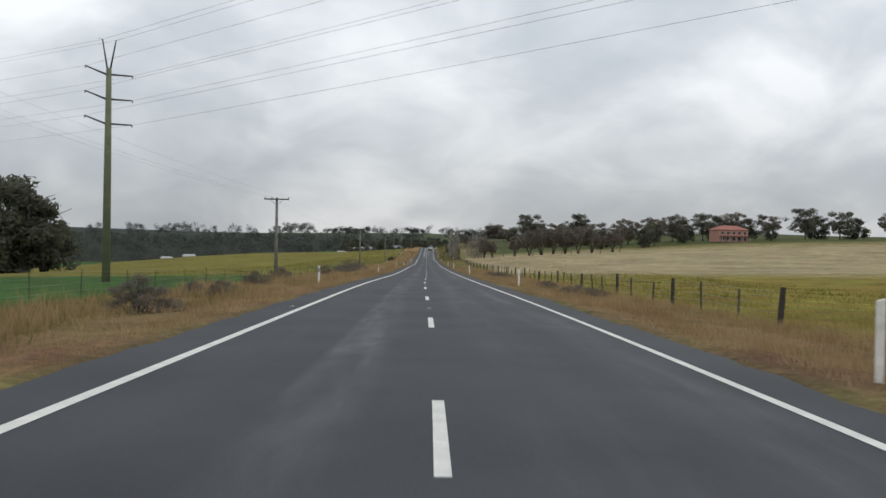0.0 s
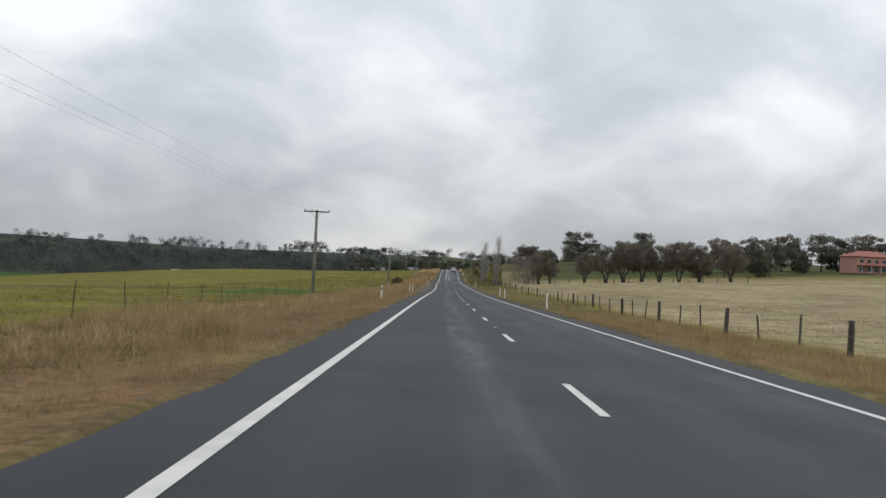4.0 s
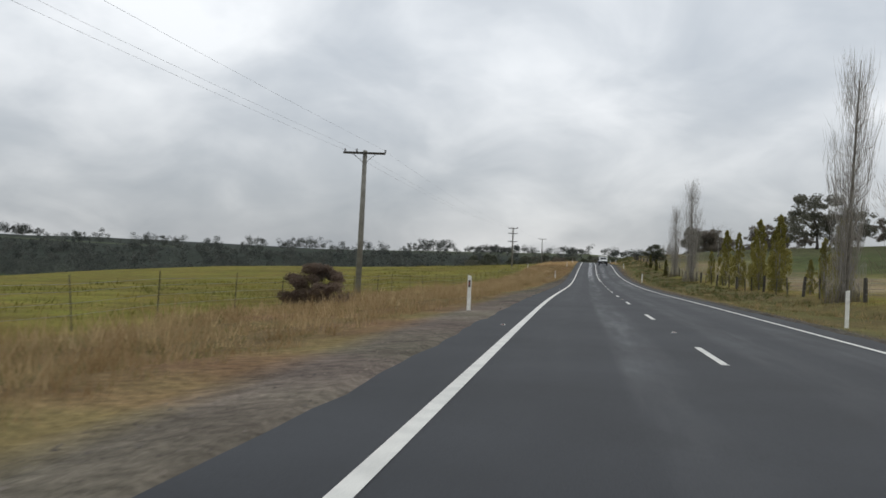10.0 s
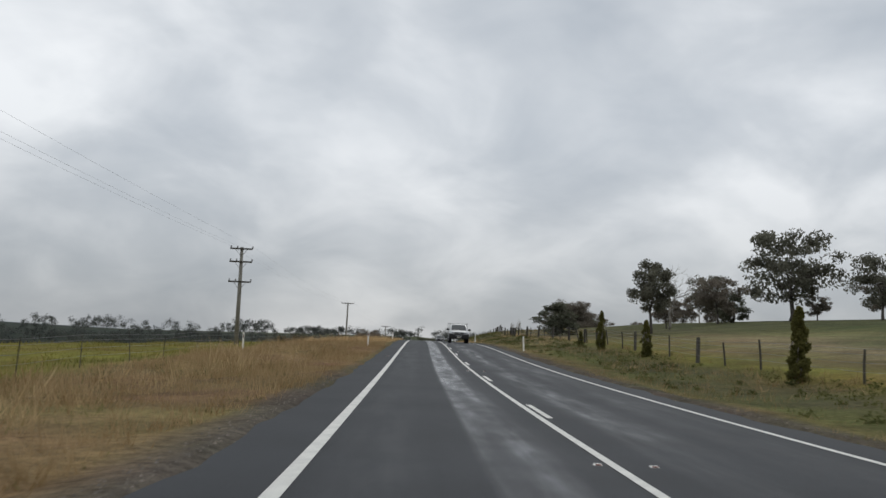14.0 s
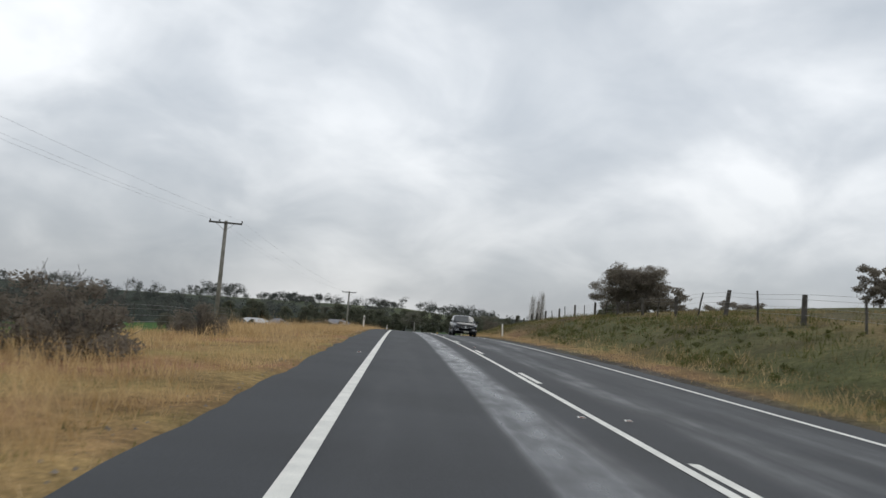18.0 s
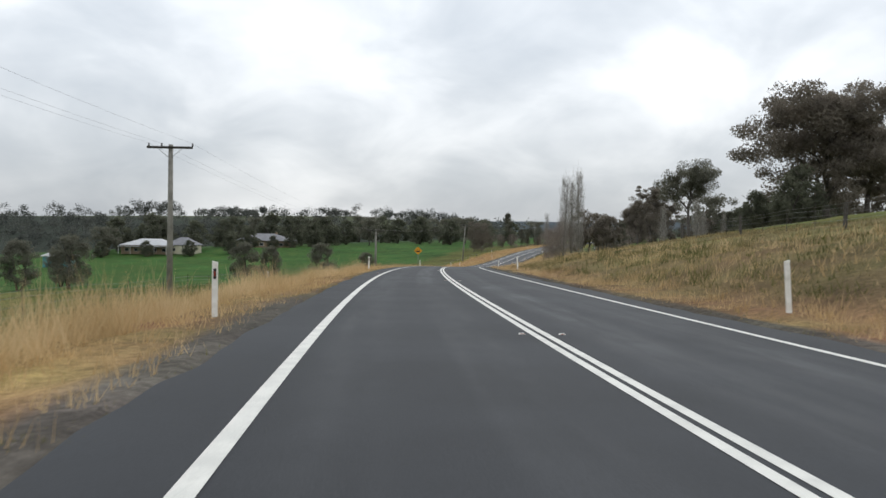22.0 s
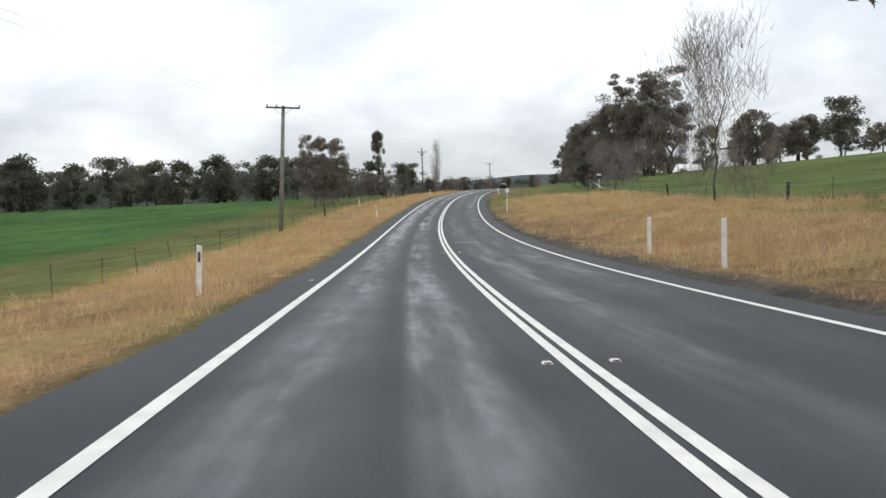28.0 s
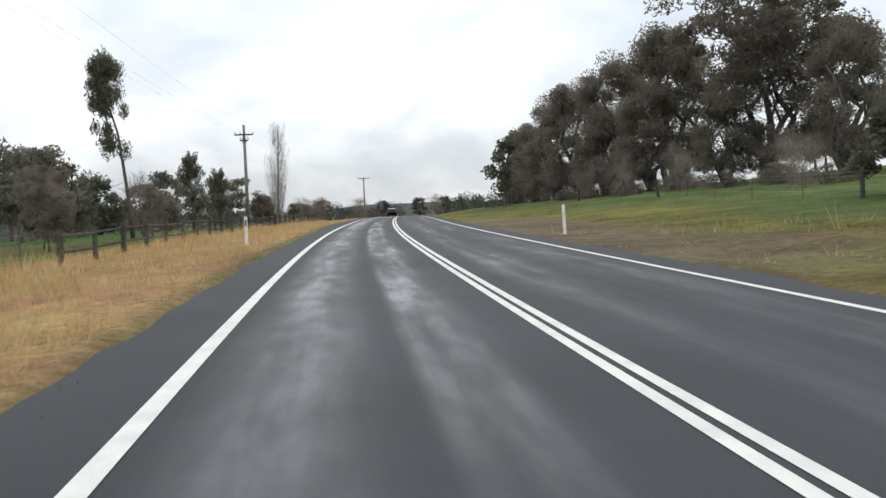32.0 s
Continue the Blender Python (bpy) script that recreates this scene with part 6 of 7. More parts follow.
def strainer():
    ob = thing("strainer_posts", "massive dark timber strainer posts with a sloping stay rail", "fence")
    ends = []
    for s, u, k in ((532.3, 10.75, 2.0), (537.0, 10.9, 1.9), (526.3, 10.3, 1.1)):
        x, y, z = place(s, u)
        ends.append(Vector((x, y, z)))
        part("post", STOUT[len(ends) - 1], ob, "massive weathered post" if k > 1.5 else "", pose(x, y, z, 0, 2, 40 * k) @ Matrix.Diagonal((k, k, 1.05, 1)))
    for a, b in ((0, 1), (2, 0)):
        part("stay", tube_mesh("stay", [[(ends[a] + Vector((0, 0, 0.55)), 0.06), (ends[b] + Vector((0, 0, 0.95)), 0.06)]], M_FENCE, 6), ob, "sloping round stay rail")


strainer()


def bank_weeds():
    rng = np.random.default_rng(88)
    n = 1500
    s = np.where(rng.random(n) < 0.45, 345 + 150 * rng.random(n), 492 + 95 * rng.random(n))
    u = 5.9 + 4.9 * rng.random(n)
    clump = np.sin(s * 0.55 + u * 1.3) + np.sin(s * 0.23 - u * 0.9) + 0.5 * rng.normal(size=n)
    s, u = s[clump > -0.1], u[clump > -0.1]
    cx, d = road_x(s)
    k = np.sqrt(1 + d * d)
    x, y = cx + u / k, s - u * d / k
    r = 0.14 + 0.26 * rng.random(len(s)) ** 2
    me = leaf_cloud(rng, np.stack([x, y, land(x, y)[0] + 0.3 * r], 1), r, 46, 0.045, 0.7, M_WEED, "weeds", core=0.5)
    tagged(new("weeds", me), "low leafy dark green weeds on the roadside bank", "weeds", kind="stuff")


bank_weeds()

# ---- paddock gate, with stayed strainer posts, and a white marker board ----
def paddock_gate():
    ob = thing("paddock_gate", "weathered paddock gate between stayed timber strainer posts", "gate")
    pts = [place(940.5, 18.8), place(944.6, 19.0)]
    for k, (x, y, z) in enumerate(pts):
        part("post", STOUT[k], ob, "stout strainer post", pose(x, y, z) @ Matrix.Diagonal((1.25, 1.25, 1.2, 1)))
    a, b = Vector(pts[0]), Vector(pts[1])
    for h in (0.25, 0.5, 0.75, 1.0, 1.2):
        part("rail", tube_mesh("rail", [[(a + Vector((0, 0, h)), 0.022), (b + Vector((0, 0, h)), 0.022)]], M_GALV, 5), ob, "grey gate rail")
    part("cross_brace", tube_mesh("cross_brace", [[(a + Vector((0, 0, 0.25)), 0.02), (b + Vector((0, 0, 1.2)), 0.02)]], M_GALV, 5), ob)
    for p, q in ((a, place(938.6, 19.9)), (b, place(947.6, 19.0))):
        part("stay", tube_mesh("stay", [[(p + Vector((0, 0, 0.95)), 0.05), (Vector(q) + Vector((0, 0, 0.05)), 0.05)]], M_POST, 5), ob, "pale diagonal stay")


paddock_gate()


def marker_board():
    x, y, z = place(909, 6.25)
    ob = thing("marker_board", "white tapered marker board on a short post", "sign", pose(x, y, z, 0, 0, heading(909)))
    part("post", tube_mesh("post", [[(Vector((0, 0.03, -0.2)), 0.03), (Vector((0, 0.03, 1.35)), 0.025)]], M_POST, 6, False), ob)
    bm = box(0.42, 0.025, 0.46, (0, 0, 1.22), 0.006)
    for v in bm.verts:
        if v.co.z > 1.2:
            v.co.x *= 0.68
    part("board", from_bm("board", bm, M_POST), ob, "white board")


marker_board()

# ---- houses and sheds ----
M_ROOF_RED = material("faded_red_roof", (0.36, 0.12, 0.09), 0.7, (0.25, 0.09, 0.07), 0.6, 0.6)
M_ROOF_GREY = material("grey_tile_roof", (0.22, 0.22, 0.235), 0.75, (0.15, 0.15, 0.16), 0.8, 0.6)
M_ROOF_TIN = material("pale_iron_roof", (0.50, 0.51, 0.52), 0.5, (0.38, 0.38, 0.38), 0.7, 0.5)
M_WALL_PINK = material("pinkish_render", (0.48, 0.27, 0.21), 0.9, (0.40, 0.21, 0.17), 0.8, 0.5)
M_WALL_TAN = material("tan_brick_wall", (0.30, 0.22, 0.15), 0.9, (0.22, 0.16, 0.11), 1.2, 0.5)
M_WALL_CREAM = material("cream_boards", (0.62, 0.58, 0.44), 0.85, (0.50, 0.46, 0.34), 1.0, 0.5)
M_WALL_WHITE = material("white_boards", (0.70, 0.69, 0.66), 0.85, (0.55, 0.54, 0.51), 1.0, 0.5)
M_PANE = material("dark_window_glass", (0.03, 0.035, 0.04), 0.08, spec=0.6)
M_FRAME = material("white_window_frame", (0.66, 0.65, 0.62), 0.6)


def hip_roof(w, d, h, eave, ridge):
    bm = bmesh.new()
    a, b = w / 2 + eave, d / 2 + eave
    lo = [bm.verts.new(p) for p in ((-a, -b, 0), (a, -b, 0), (a, b, 0), (-a, b, 0))]
    r0, r1 = bm.verts.new((-ridge / 2, 0, h)), bm.verts.new((ridge / 2, 0, h))
    for f in ((lo[0], lo[1], r1, r0), (lo[1], lo[2], r1), (lo[2], lo[3], r0, r1), (lo[3], lo[0], r0), (lo[3], lo[2], lo[1], lo[0])):
        bm.faces.new(f)
    r = bmesh.ops.extrude_face_region(bm, geom=[f for f in bm.faces if abs(f.normal.z) > 0.99])
    bmesh.ops.translate(bm, vec=(0, 0, -0.18), verts=[v for v in r["geom"] if isinstance(v, bmesh.types.BMVert)])
    bmesh.ops.recalc_face_normals(bm, faces=bm.faces)
    return bm


def house(x, y, turn, w, d, wall_h, roof_h, wall, roof, label, windows, storeys=1, veranda=False, ridge=0.45, chimney=False, sink=0.2):
    z = float(land(x, y)[0]) - sink
    ob = thing("house" if storeys else "shed", label, "house" if storeys else "shed", pose(x, y, z, 0, 0, turn))
    body = part("wall", from_bm("wall", box(w, d, wall_h, (0, 0, wall_h / 2)), wall), ob)
    rf = part("roof", from_bm("roof", hip_roof(w, d, roof_h, 0.6, w * ridge), roof), ob, m=Matrix.Translation((0, 0, wall_h + 0.19)))
    for wx, wz, ww, wh in windows:
        win = part("window", from_bm("window", box(ww, 0.08, wh, (wx, -d / 2 - 0.03, wz), 0.01), M_FRAME), ob, "white framed window")
        part("pane", from_bm("pane", box(ww - 0.16, 0.03, wh - 0.16, (wx, -d / 2 - 0.065, wz)), M_PANE), win)
    if veranda:
        part("veranda_roof", from_bm("veranda_roof", box(w, 2.4, 0.14, (0, -d / 2 - 1.2, wall_h * (0.5 if storeys > 1 else 0.92)), 0.02), roof), ob)
        for k in range(5):
            part("veranda_post", from_bm("veranda_post", box(0.14, 0.14, wall_h * (0.5 if storeys > 1 else 0.92), (-w / 2 + 0.3 + k * (w - 0.6) / 4, -d / 2 - 2.2, wall_h * (0.25 if storeys > 1 else 0.46))), M_FRAME), ob)
    if chimney:
        part("chimney", from_bm("chimney", box(0.7, 0.7, 1.6, (w * 0.2, 0, wall_h + roof_h), 0.02), M_WALL_TAN), ob)
    return ob


row = lambda n, w, z, ww, wh: [(-w / 2 + w * (k + 0.5) / n, z, ww, wh) for k in range(n)]
hx, hy = 140.0, 421.0
house(hx, hy, 12, 14.5, 9, 5.4, 2.0, M_WALL_PINK, M_ROOF_RED, "two-storey pink rendered farmhouse with a red roof", row(5, 14, 4.1, 1.5, 1.3) + row(5, 14, 1.5, 1.6, 1.6), 2, True, 0.5)
hx, hy, _ = place(930, -131)
house(hx, hy, -16, 18, 9, 2.9, 2.2, M_WALL_TAN, M_ROOF_TIN, "low tan brick house with a pale roof and long veranda", row(5, 17, 1.5, 1.5, 1.2), 1, True, 0.4)
hx, hy, _ = place(932, -120)
house(hx, hy, -16, 9, 8, 2.9, 2.6, M_WALL_CREAM, M_ROOF_GREY, "cream house wing with a grey hipped roof", row(2, 8, 1.5, 1.4, 1.2), 1, False, 0.3)
hx, hy, _ = place(966, -108)
house(hx, hy, -14, 20, 11, 2.7, 2.6, M_WALL_TAN, M_ROOF_GREY, "brick house with a broad grey tiled hip roof", row(5, 19, 1.5, 1.6, 1.2), 1, False, 0.35, True)
house(-262, 962, 0, 11, 7, 4.0, 1.4, M_WALL_CREAM, M_ROOF_TIN, "cream farm shed on the far edge of the plain", row(1, 10, 1.6, 3.0, 2.6), 0, False, 0.9)
house(-241, 970, 0, 12, 7, 4.6, 1.5, M_WALL_WHITE, M_ROOF_TIN, "white farm shed with an open dark doorway", row(2, 11, 1.8, 3.4, 3.0), 0, False, 0.9)
M_WALL_TEAL = material("teal_sheet_wall", (0.10, 0.30, 0.31), 0.6, (0.07, 0.22, 0.23), 0.8, 0.5)
hx, hy, _ = place(882, -128)
house(hx, hy, -10, 8, 5, 3.0, 0.9, M_WALL_TEAL, M_ROOF_TIN, "teal sheet-metal farm shed with a pale roof", row(1, 7, 1.4, 2.4, 2.2), 0, False, 0.9)
hx, hy, _ = place(875, -165)
house(hx, hy, -10, 9, 5, 2.2, 0.8, M_WALL_WHITE, M_ROOF_TIN, "low white farm shed in the crop", row(2, 8, 1.1, 1.6, 1.2), 0, False, 0.9)


# ---- vehicles ----
def paint(name, c, rough=0.25):
    m = material(name, c, rough, [v * 0.8 for v in c], 1.5, 0.3, spec=0.3)
    m.node_tree.nodes["Principled BSDF"].inputs["Coat Weight"].default_value = 0.2
    m.node_tree.nodes["Principled BSDF"].inputs["Coat Roughness"].default_value = 0.08
    return m


M_PAINT_BLACK = paint("black_car_paint", (0.004, 0.0044, 0.0055), 0.14)
M_PAINT_WHITE = paint("white_car_paint", (0.72, 0.72, 0.71))
M_TYRE = material("tyre_rubber", (0.018, 0.018, 0.019), 0.85)
M_RIM = material("alloy_rim", (0.38, 0.38, 0.40), 0.35, metal=0.8)
M_CARGLASS = material("tinted_car_glass", (0.03, 0.036, 0.037), 0.05, spec=0.75)
M_LAMP = material("headlamp_glass", (0.62, 0.64, 0.66), 0.1, spec=0.8)
M_TAIL = material("red_tail_lamp", (0.30, 0.02, 0.02), 0.2)
M_CHROME = material("chrome_trim", (0.65, 0.65, 0.66), 0.18, metal=1.0)
M_PLATE = material("number_plate", (0.62, 0.60, 0.50), 0.5)


def loft(sections):
    """A body skin from cross sections along y: (y, [(x, z), ...]) on the right half, mirrored."""
    bm = bmesh.new()
    rings = []
    for y, prof in sections:
        ring = [bm.verts.new((x, y, z)) for x, z in prof] + [bm.verts.new((-x, y, z)) for x, z in reversed(prof)]
        rings.append(ring)
    n = len(rings[0])
    for a, b in zip(rings[:-1], rings[1:]):
        for k in range(n):
            bm.faces.new((a[k], a[(k + 1) % n], b[(k + 1) % n], b[k]))
    bm.faces.new(rings[0])
    bm.faces.new(list(reversed(rings[-1])))
    bmesh.ops.recalc_face_normals(bm, faces=bm.faces)
    return bm


def wheel(parent, x, y, r, w):
    bm = bmesh.new()
    bmesh.ops.create_cone(bm, cap_ends=True, segments=24, radius1=r, radius2=r, depth=w, matrix=Matrix.Translation((x, y, r)) @ Matrix.Rotation(radians(90), 4, "Y"))
    bmesh.ops.bevel(bm, geom=[e for e in bm.edges if abs(e.verts[0].co.x - e.verts[1].co.x) < 1e-4], offset=0.03, segments=2, affect="EDGES")
    wh = part("wheel", from_bm("tyre", bm, M_TYRE, False), parent, "black rubber tyre")
    bm = bmesh.new()
    sx = 1 if x > 0 else -1
    bmesh.ops.create_cone(bm, cap_ends=True, segments=20, radius1=r * 0.62, radius2=r * 0.62, depth=0.02, matrix=Matrix.Translation((x + sx * (w / 2 - 0.005), y, r)) @ Matrix.Rotation(radians(90), 4, "Y"))
    for k in range(5):
        a = 2 * math.pi * k / 5
        b2 = box(0.03, 0.07, r * 0.55, (0, 0, r * 0.30))
        bmesh.ops.transform(b2, matrix=Matrix.Translation((x + sx * (w / 2 + 0.008), y, r)) @ Matrix.Rotation(a, 4, "X"), verts=b2.verts)
        tmp = bpy.data.meshes.new("tmp")
        b2.to_mesh(tmp)
        b2.free()
        bm.from_mesh(tmp)
        bpy.data.meshes.remove(tmp)
    part("rim", from_bm("rim", bm, M_RIM), wh, "silver alloy rim")


def slab(points, back, mat, name, parent, label=""):
    """A polygon given a thickness along the vector back."""
    g = bmesh.new()
    g.faces.new([g.verts.new(p) for p in points])
    r = bmesh.ops.extrude_face_region(g, geom=g.faces[:])
    bmesh.ops.translate(g, vec=back, verts=[v for v in r["geom"] if isinstance(v, bmesh.types.BMVert)])
    bmesh.ops.recalc_face_normals(g, faces=g.faces)
    return part(name, from_bm(name, g, mat), parent, label)


def hatchback(name, m, body_mat, label):
    """A small crossover, nose towards -y, 4.1 m long."""
    ob = thing(name, label, "car", m)

    def sec(y, half, z0, zs, th, top):
        return (y, [(half * 0.88, z0), (half * 0.98, z0 + 0.08), (half, z0 + 0.26), (half * 1.0, zs - 0.14), (half * 0.965, zs - 0.02), (th, top - 0.012), (th * 0.55, top + 0.012), (th * 0.12, top + 0.016)])
    low = loft([sec(-2.09, 0.56, 0.34, 0.62, 0.44, 0.66), sec(-2.06, 0.70, 0.27, 0.72, 0.56, 0.765), sec(-1.97, 0.82, 0.22, 0.83, 0.66, 0.875), sec(-1.75, 0.88, 0.20, 0.92, 0.72, 0.955), sec(-1.35, 0.893, 0.20, 0.97, 0.75, 1.005), sec(-0.95, 0.893, 0.20, 0.99, 0.78, 1.035),
                sec(0.0, 0.895, 0.20, 1.01, 0.82, 1.03), sec(1.0, 0.895, 0.20, 1.03, 0.82, 1.05), sec(1.6, 0.885, 0.22, 1.05, 0.80, 1.07), sec(1.93, 0.85, 0.28, 1.05, 0.76, 1.07), sec(2.05, 0.78, 0.36, 1.0, 0.70, 1.03)])
    part("body", from_bm("body", low, body_mat, True), ob)
    cab = loft([(-0.98, [(0.80, 1.0), (0.79, 1.015), (0.74, 1.03), (0.36, 1.04)]), (-0.62, [(0.82, 1.0), (0.775, 1.20), (0.71, 1.245), (0.36, 1.268)]), (-0.25, [(0.83, 1.0), (0.735, 1.43), (0.655, 1.48), (0.36, 1.505)]), (0.3, [(0.835, 1.0), (0.715, 1.505), (0.63, 1.55), (0.33, 1.57)]),
                (1.1, [(0.835, 1.02), (0.70, 1.505), (0.61, 1.55), (0.33, 1.565)]), (1.55, [(0.82, 1.03), (0.69, 1.44), (0.60, 1.48), (0.33, 1.495)]), (1.98, [(0.77, 1.04), (0.73, 1.10), (0.68, 1.12), (0.33, 1.13)])])
    part("cabin", from_bm("cabin", cab, body_mat, True), ob)
    g = bmesh.new()
    cols = [(-0.705, -0.93, -0.625, -0.27), (-0.36, -0.965, -0.34, -0.285), (0.36, -0.965, 0.34, -0.285), (0.705, -0.93, 0.625, -0.27)]
    lo = [g.verts.new((a, y0 - 0.02, 1.055 if abs(a) < 0.5 else 1.06)) for a, y0, b, y1 in cols]
    hi = [g.verts.new((b, y1 - 0.02, 1.50 if abs(b) < 0.5 else 1.475)) for a, y0, b, y1 in cols]
    for k in range(3):
        g.faces.new((lo[k], lo[k + 1], hi[k + 1], hi[k]))
    r = bmesh.ops.extrude_face_region(g, geom=g.faces[:])
    bmesh.ops.translate(g, vec=(0, -0.012, 0.018), verts=[v for v in r["geom"] if isinstance(v, bmesh.types.BMVert)])
    bmesh.ops.recalc_face_normals(g, faces=g.faces)
    part("windscreen", from_bm("windscreen", g, M_CARGLASS), ob, "tinted windscreen")
    for k in (-1, 1):
        part("wiper", tube_mesh("wiper", [[(Vector((0.05 + 0.3 * k, -0.99, 1.075)), 0.012), (Vector((0.32 + 0.3 * k, -0.93, 1.105)), 0.010)]], M_BLACK, 4), ob, "black wiper")

    def wx(z):
        return 0.838 - (z - 1.0) * 0.265 + 0.008
    for sx in (-1, 1):
        for pts in (((-0.70, 1.06), (0.28, 1.07), (0.26, 1.44), (-0.18, 1.40)), ((0.34, 1.07), (1.32, 1.12), (1.08, 1.42), (0.33, 1.44))):
            slab([(sx * wx(z), y, z) for y, z in pts], (sx * 0.008, 0, 0.003), M_CARGLASS, "side_window", ob)
        part("mirror", from_bm("mirror", box(0.20, 0.13, 0.13, (sx * 0.97, -0.66, 1.09), 0.035), body_mat), ob)
        lamp = [(0.50, -2.045, 0.72), (0.80, -1.93, 0.80), (0.865, -1.80, 0.91), (0.70, -1.925, 0.885)]
        hl = slab([(sx * a * 1.015, b - 0.055, c + 0.01) for a, b, c in lamp], (0, 0.12, -0.02), M_LAMP, "headlight", ob, "clear headlamp")
        slab([(sx * (a * 0.7 + 0.21), b - 0.062, c * 0.7 + 0.245) for a, b, c in lamp], (0, 0.02, 0), M_BLACK, "lens", hl, "dark lamp insert")
        ring = [(0.46, -2.145, 0.40), (0.80, -2.05, 0.42), (0.83, -2.035, 0.50), (0.52, -2.13, 0.55), (0.46, -2.145, 0.40)]
        fog = part("fog_light_surround", tube_mesh("fog_light_surround", [[(Vector((sx * a, b, c)), 0.017) for a, b, c in ring]], M_CHROME, 5), ob, "chrome lower lamp surround")
        slab([(sx * a, b + 0.008, c) for a, b, c in ring[:4]], (0, 0.04, 0), M_BLACK, "backing", fog)
        part("fog_light", tube_mesh("fog_light", [[(Vector((sx * 0.53, -2.14, 0.505)), 0.018), (Vector((sx * 0.70, -2.09, 0.495)), 0.018)]], M_LAMP, 6), fog, "bright running lamp")
        part("tail_light", from_bm("tail_light", box(0.26, 0.08, 0.22, (sx * 0.66, 2.02, 0.88), 0.03), M_TAIL), ob, "red tail lamp")
        part("sill", from_bm("sill", box(0.03, 1.80, 0.15, (sx * 0.893, 0.02, 0.30), 0.01), M_BLACK), ob, "black sill cladding")
        part("door_strip", from_bm("door_strip", box(0.012, 1.15, 0.03, (sx * 0.908, 0.15, 0.44), 0.004), M_CHROME), ob, "thin chrome door strip")
        for y in (-0.15, 0.75):
            part("door_handle", from_bm("door_handle", box(0.03, 0.18, 0.035, (sx * 0.895, y + 0.25, 0.93), 0.01), body_mat), ob)
        for y in (-1.28, 1.32):
            bm = bmesh.new()
            bmesh.ops.create_cone(bm, cap_ends=True, segments=28, radius1=0.405, radius2=0.395, depth=0.05, matrix=Matrix.Translation((sx * 0.872, y, 0.345)) @ Matrix.Rotation(radians(90), 4, "Y"))
            part("wheel_arch", from_bm("wheel_arch", bm, M_BLACK), ob, "black wheel arch lining")
            wheel(ob, sx * 0.80, y, 0.325, 0.215)
    vee = [(-0.50, -2.055, 0.735), (-0.22, -2.105, 0.66), (-0.12, -2.115, 0.60), (0.12, -2.115, 0.60), (0.22, -2.105, 0.66), (0.50, -2.055, 0.735)]
    part("grille", from_bm("grille", box(0.62, 0.05, 0.12, (0, -2.075, 0.68), 0.02), M_BLACK), ob, "black grille")
    part("grille_trim", tube_mesh("grille_trim", [[(Vector(p), 0.013) for p in vee]], M_CHROME, 5), ob, "chrome line under the grille")
    slab([(0, -2.115, 0.60), (0.075, -2.11, 0.695), (0, -2.105, 0.79), (-0.075, -2.11, 0.695)], (0, 0.03, 0), M_CHROME, "badge", ob, "chrome diamond badge shape")
    part("lower_grille", from_bm("lower_grille", box(0.80, 0.06, 0.11, (0, -2.085, 0.40), 0.02), M_BLACK), ob)
    pl = part("number_plate", from_bm("number_plate", box(0.37, 0.015, 0.11, (0.06, -2.125, 0.35), 0.004), M_PLATE), ob, "pale plate")
    part("plate_bar", from_bm("plate_bar", box(0.28, 0.006, 0.035, (0.06, -2.134, 0.35)), M_BLACK), pl, "dark bar on the plate")
    part("rear_window", from_bm("rear_window", box(1.05, 0.03, 0.34, (0, 1.86, 1.24), 0.01), M_CARGLASS), ob)
    return ob


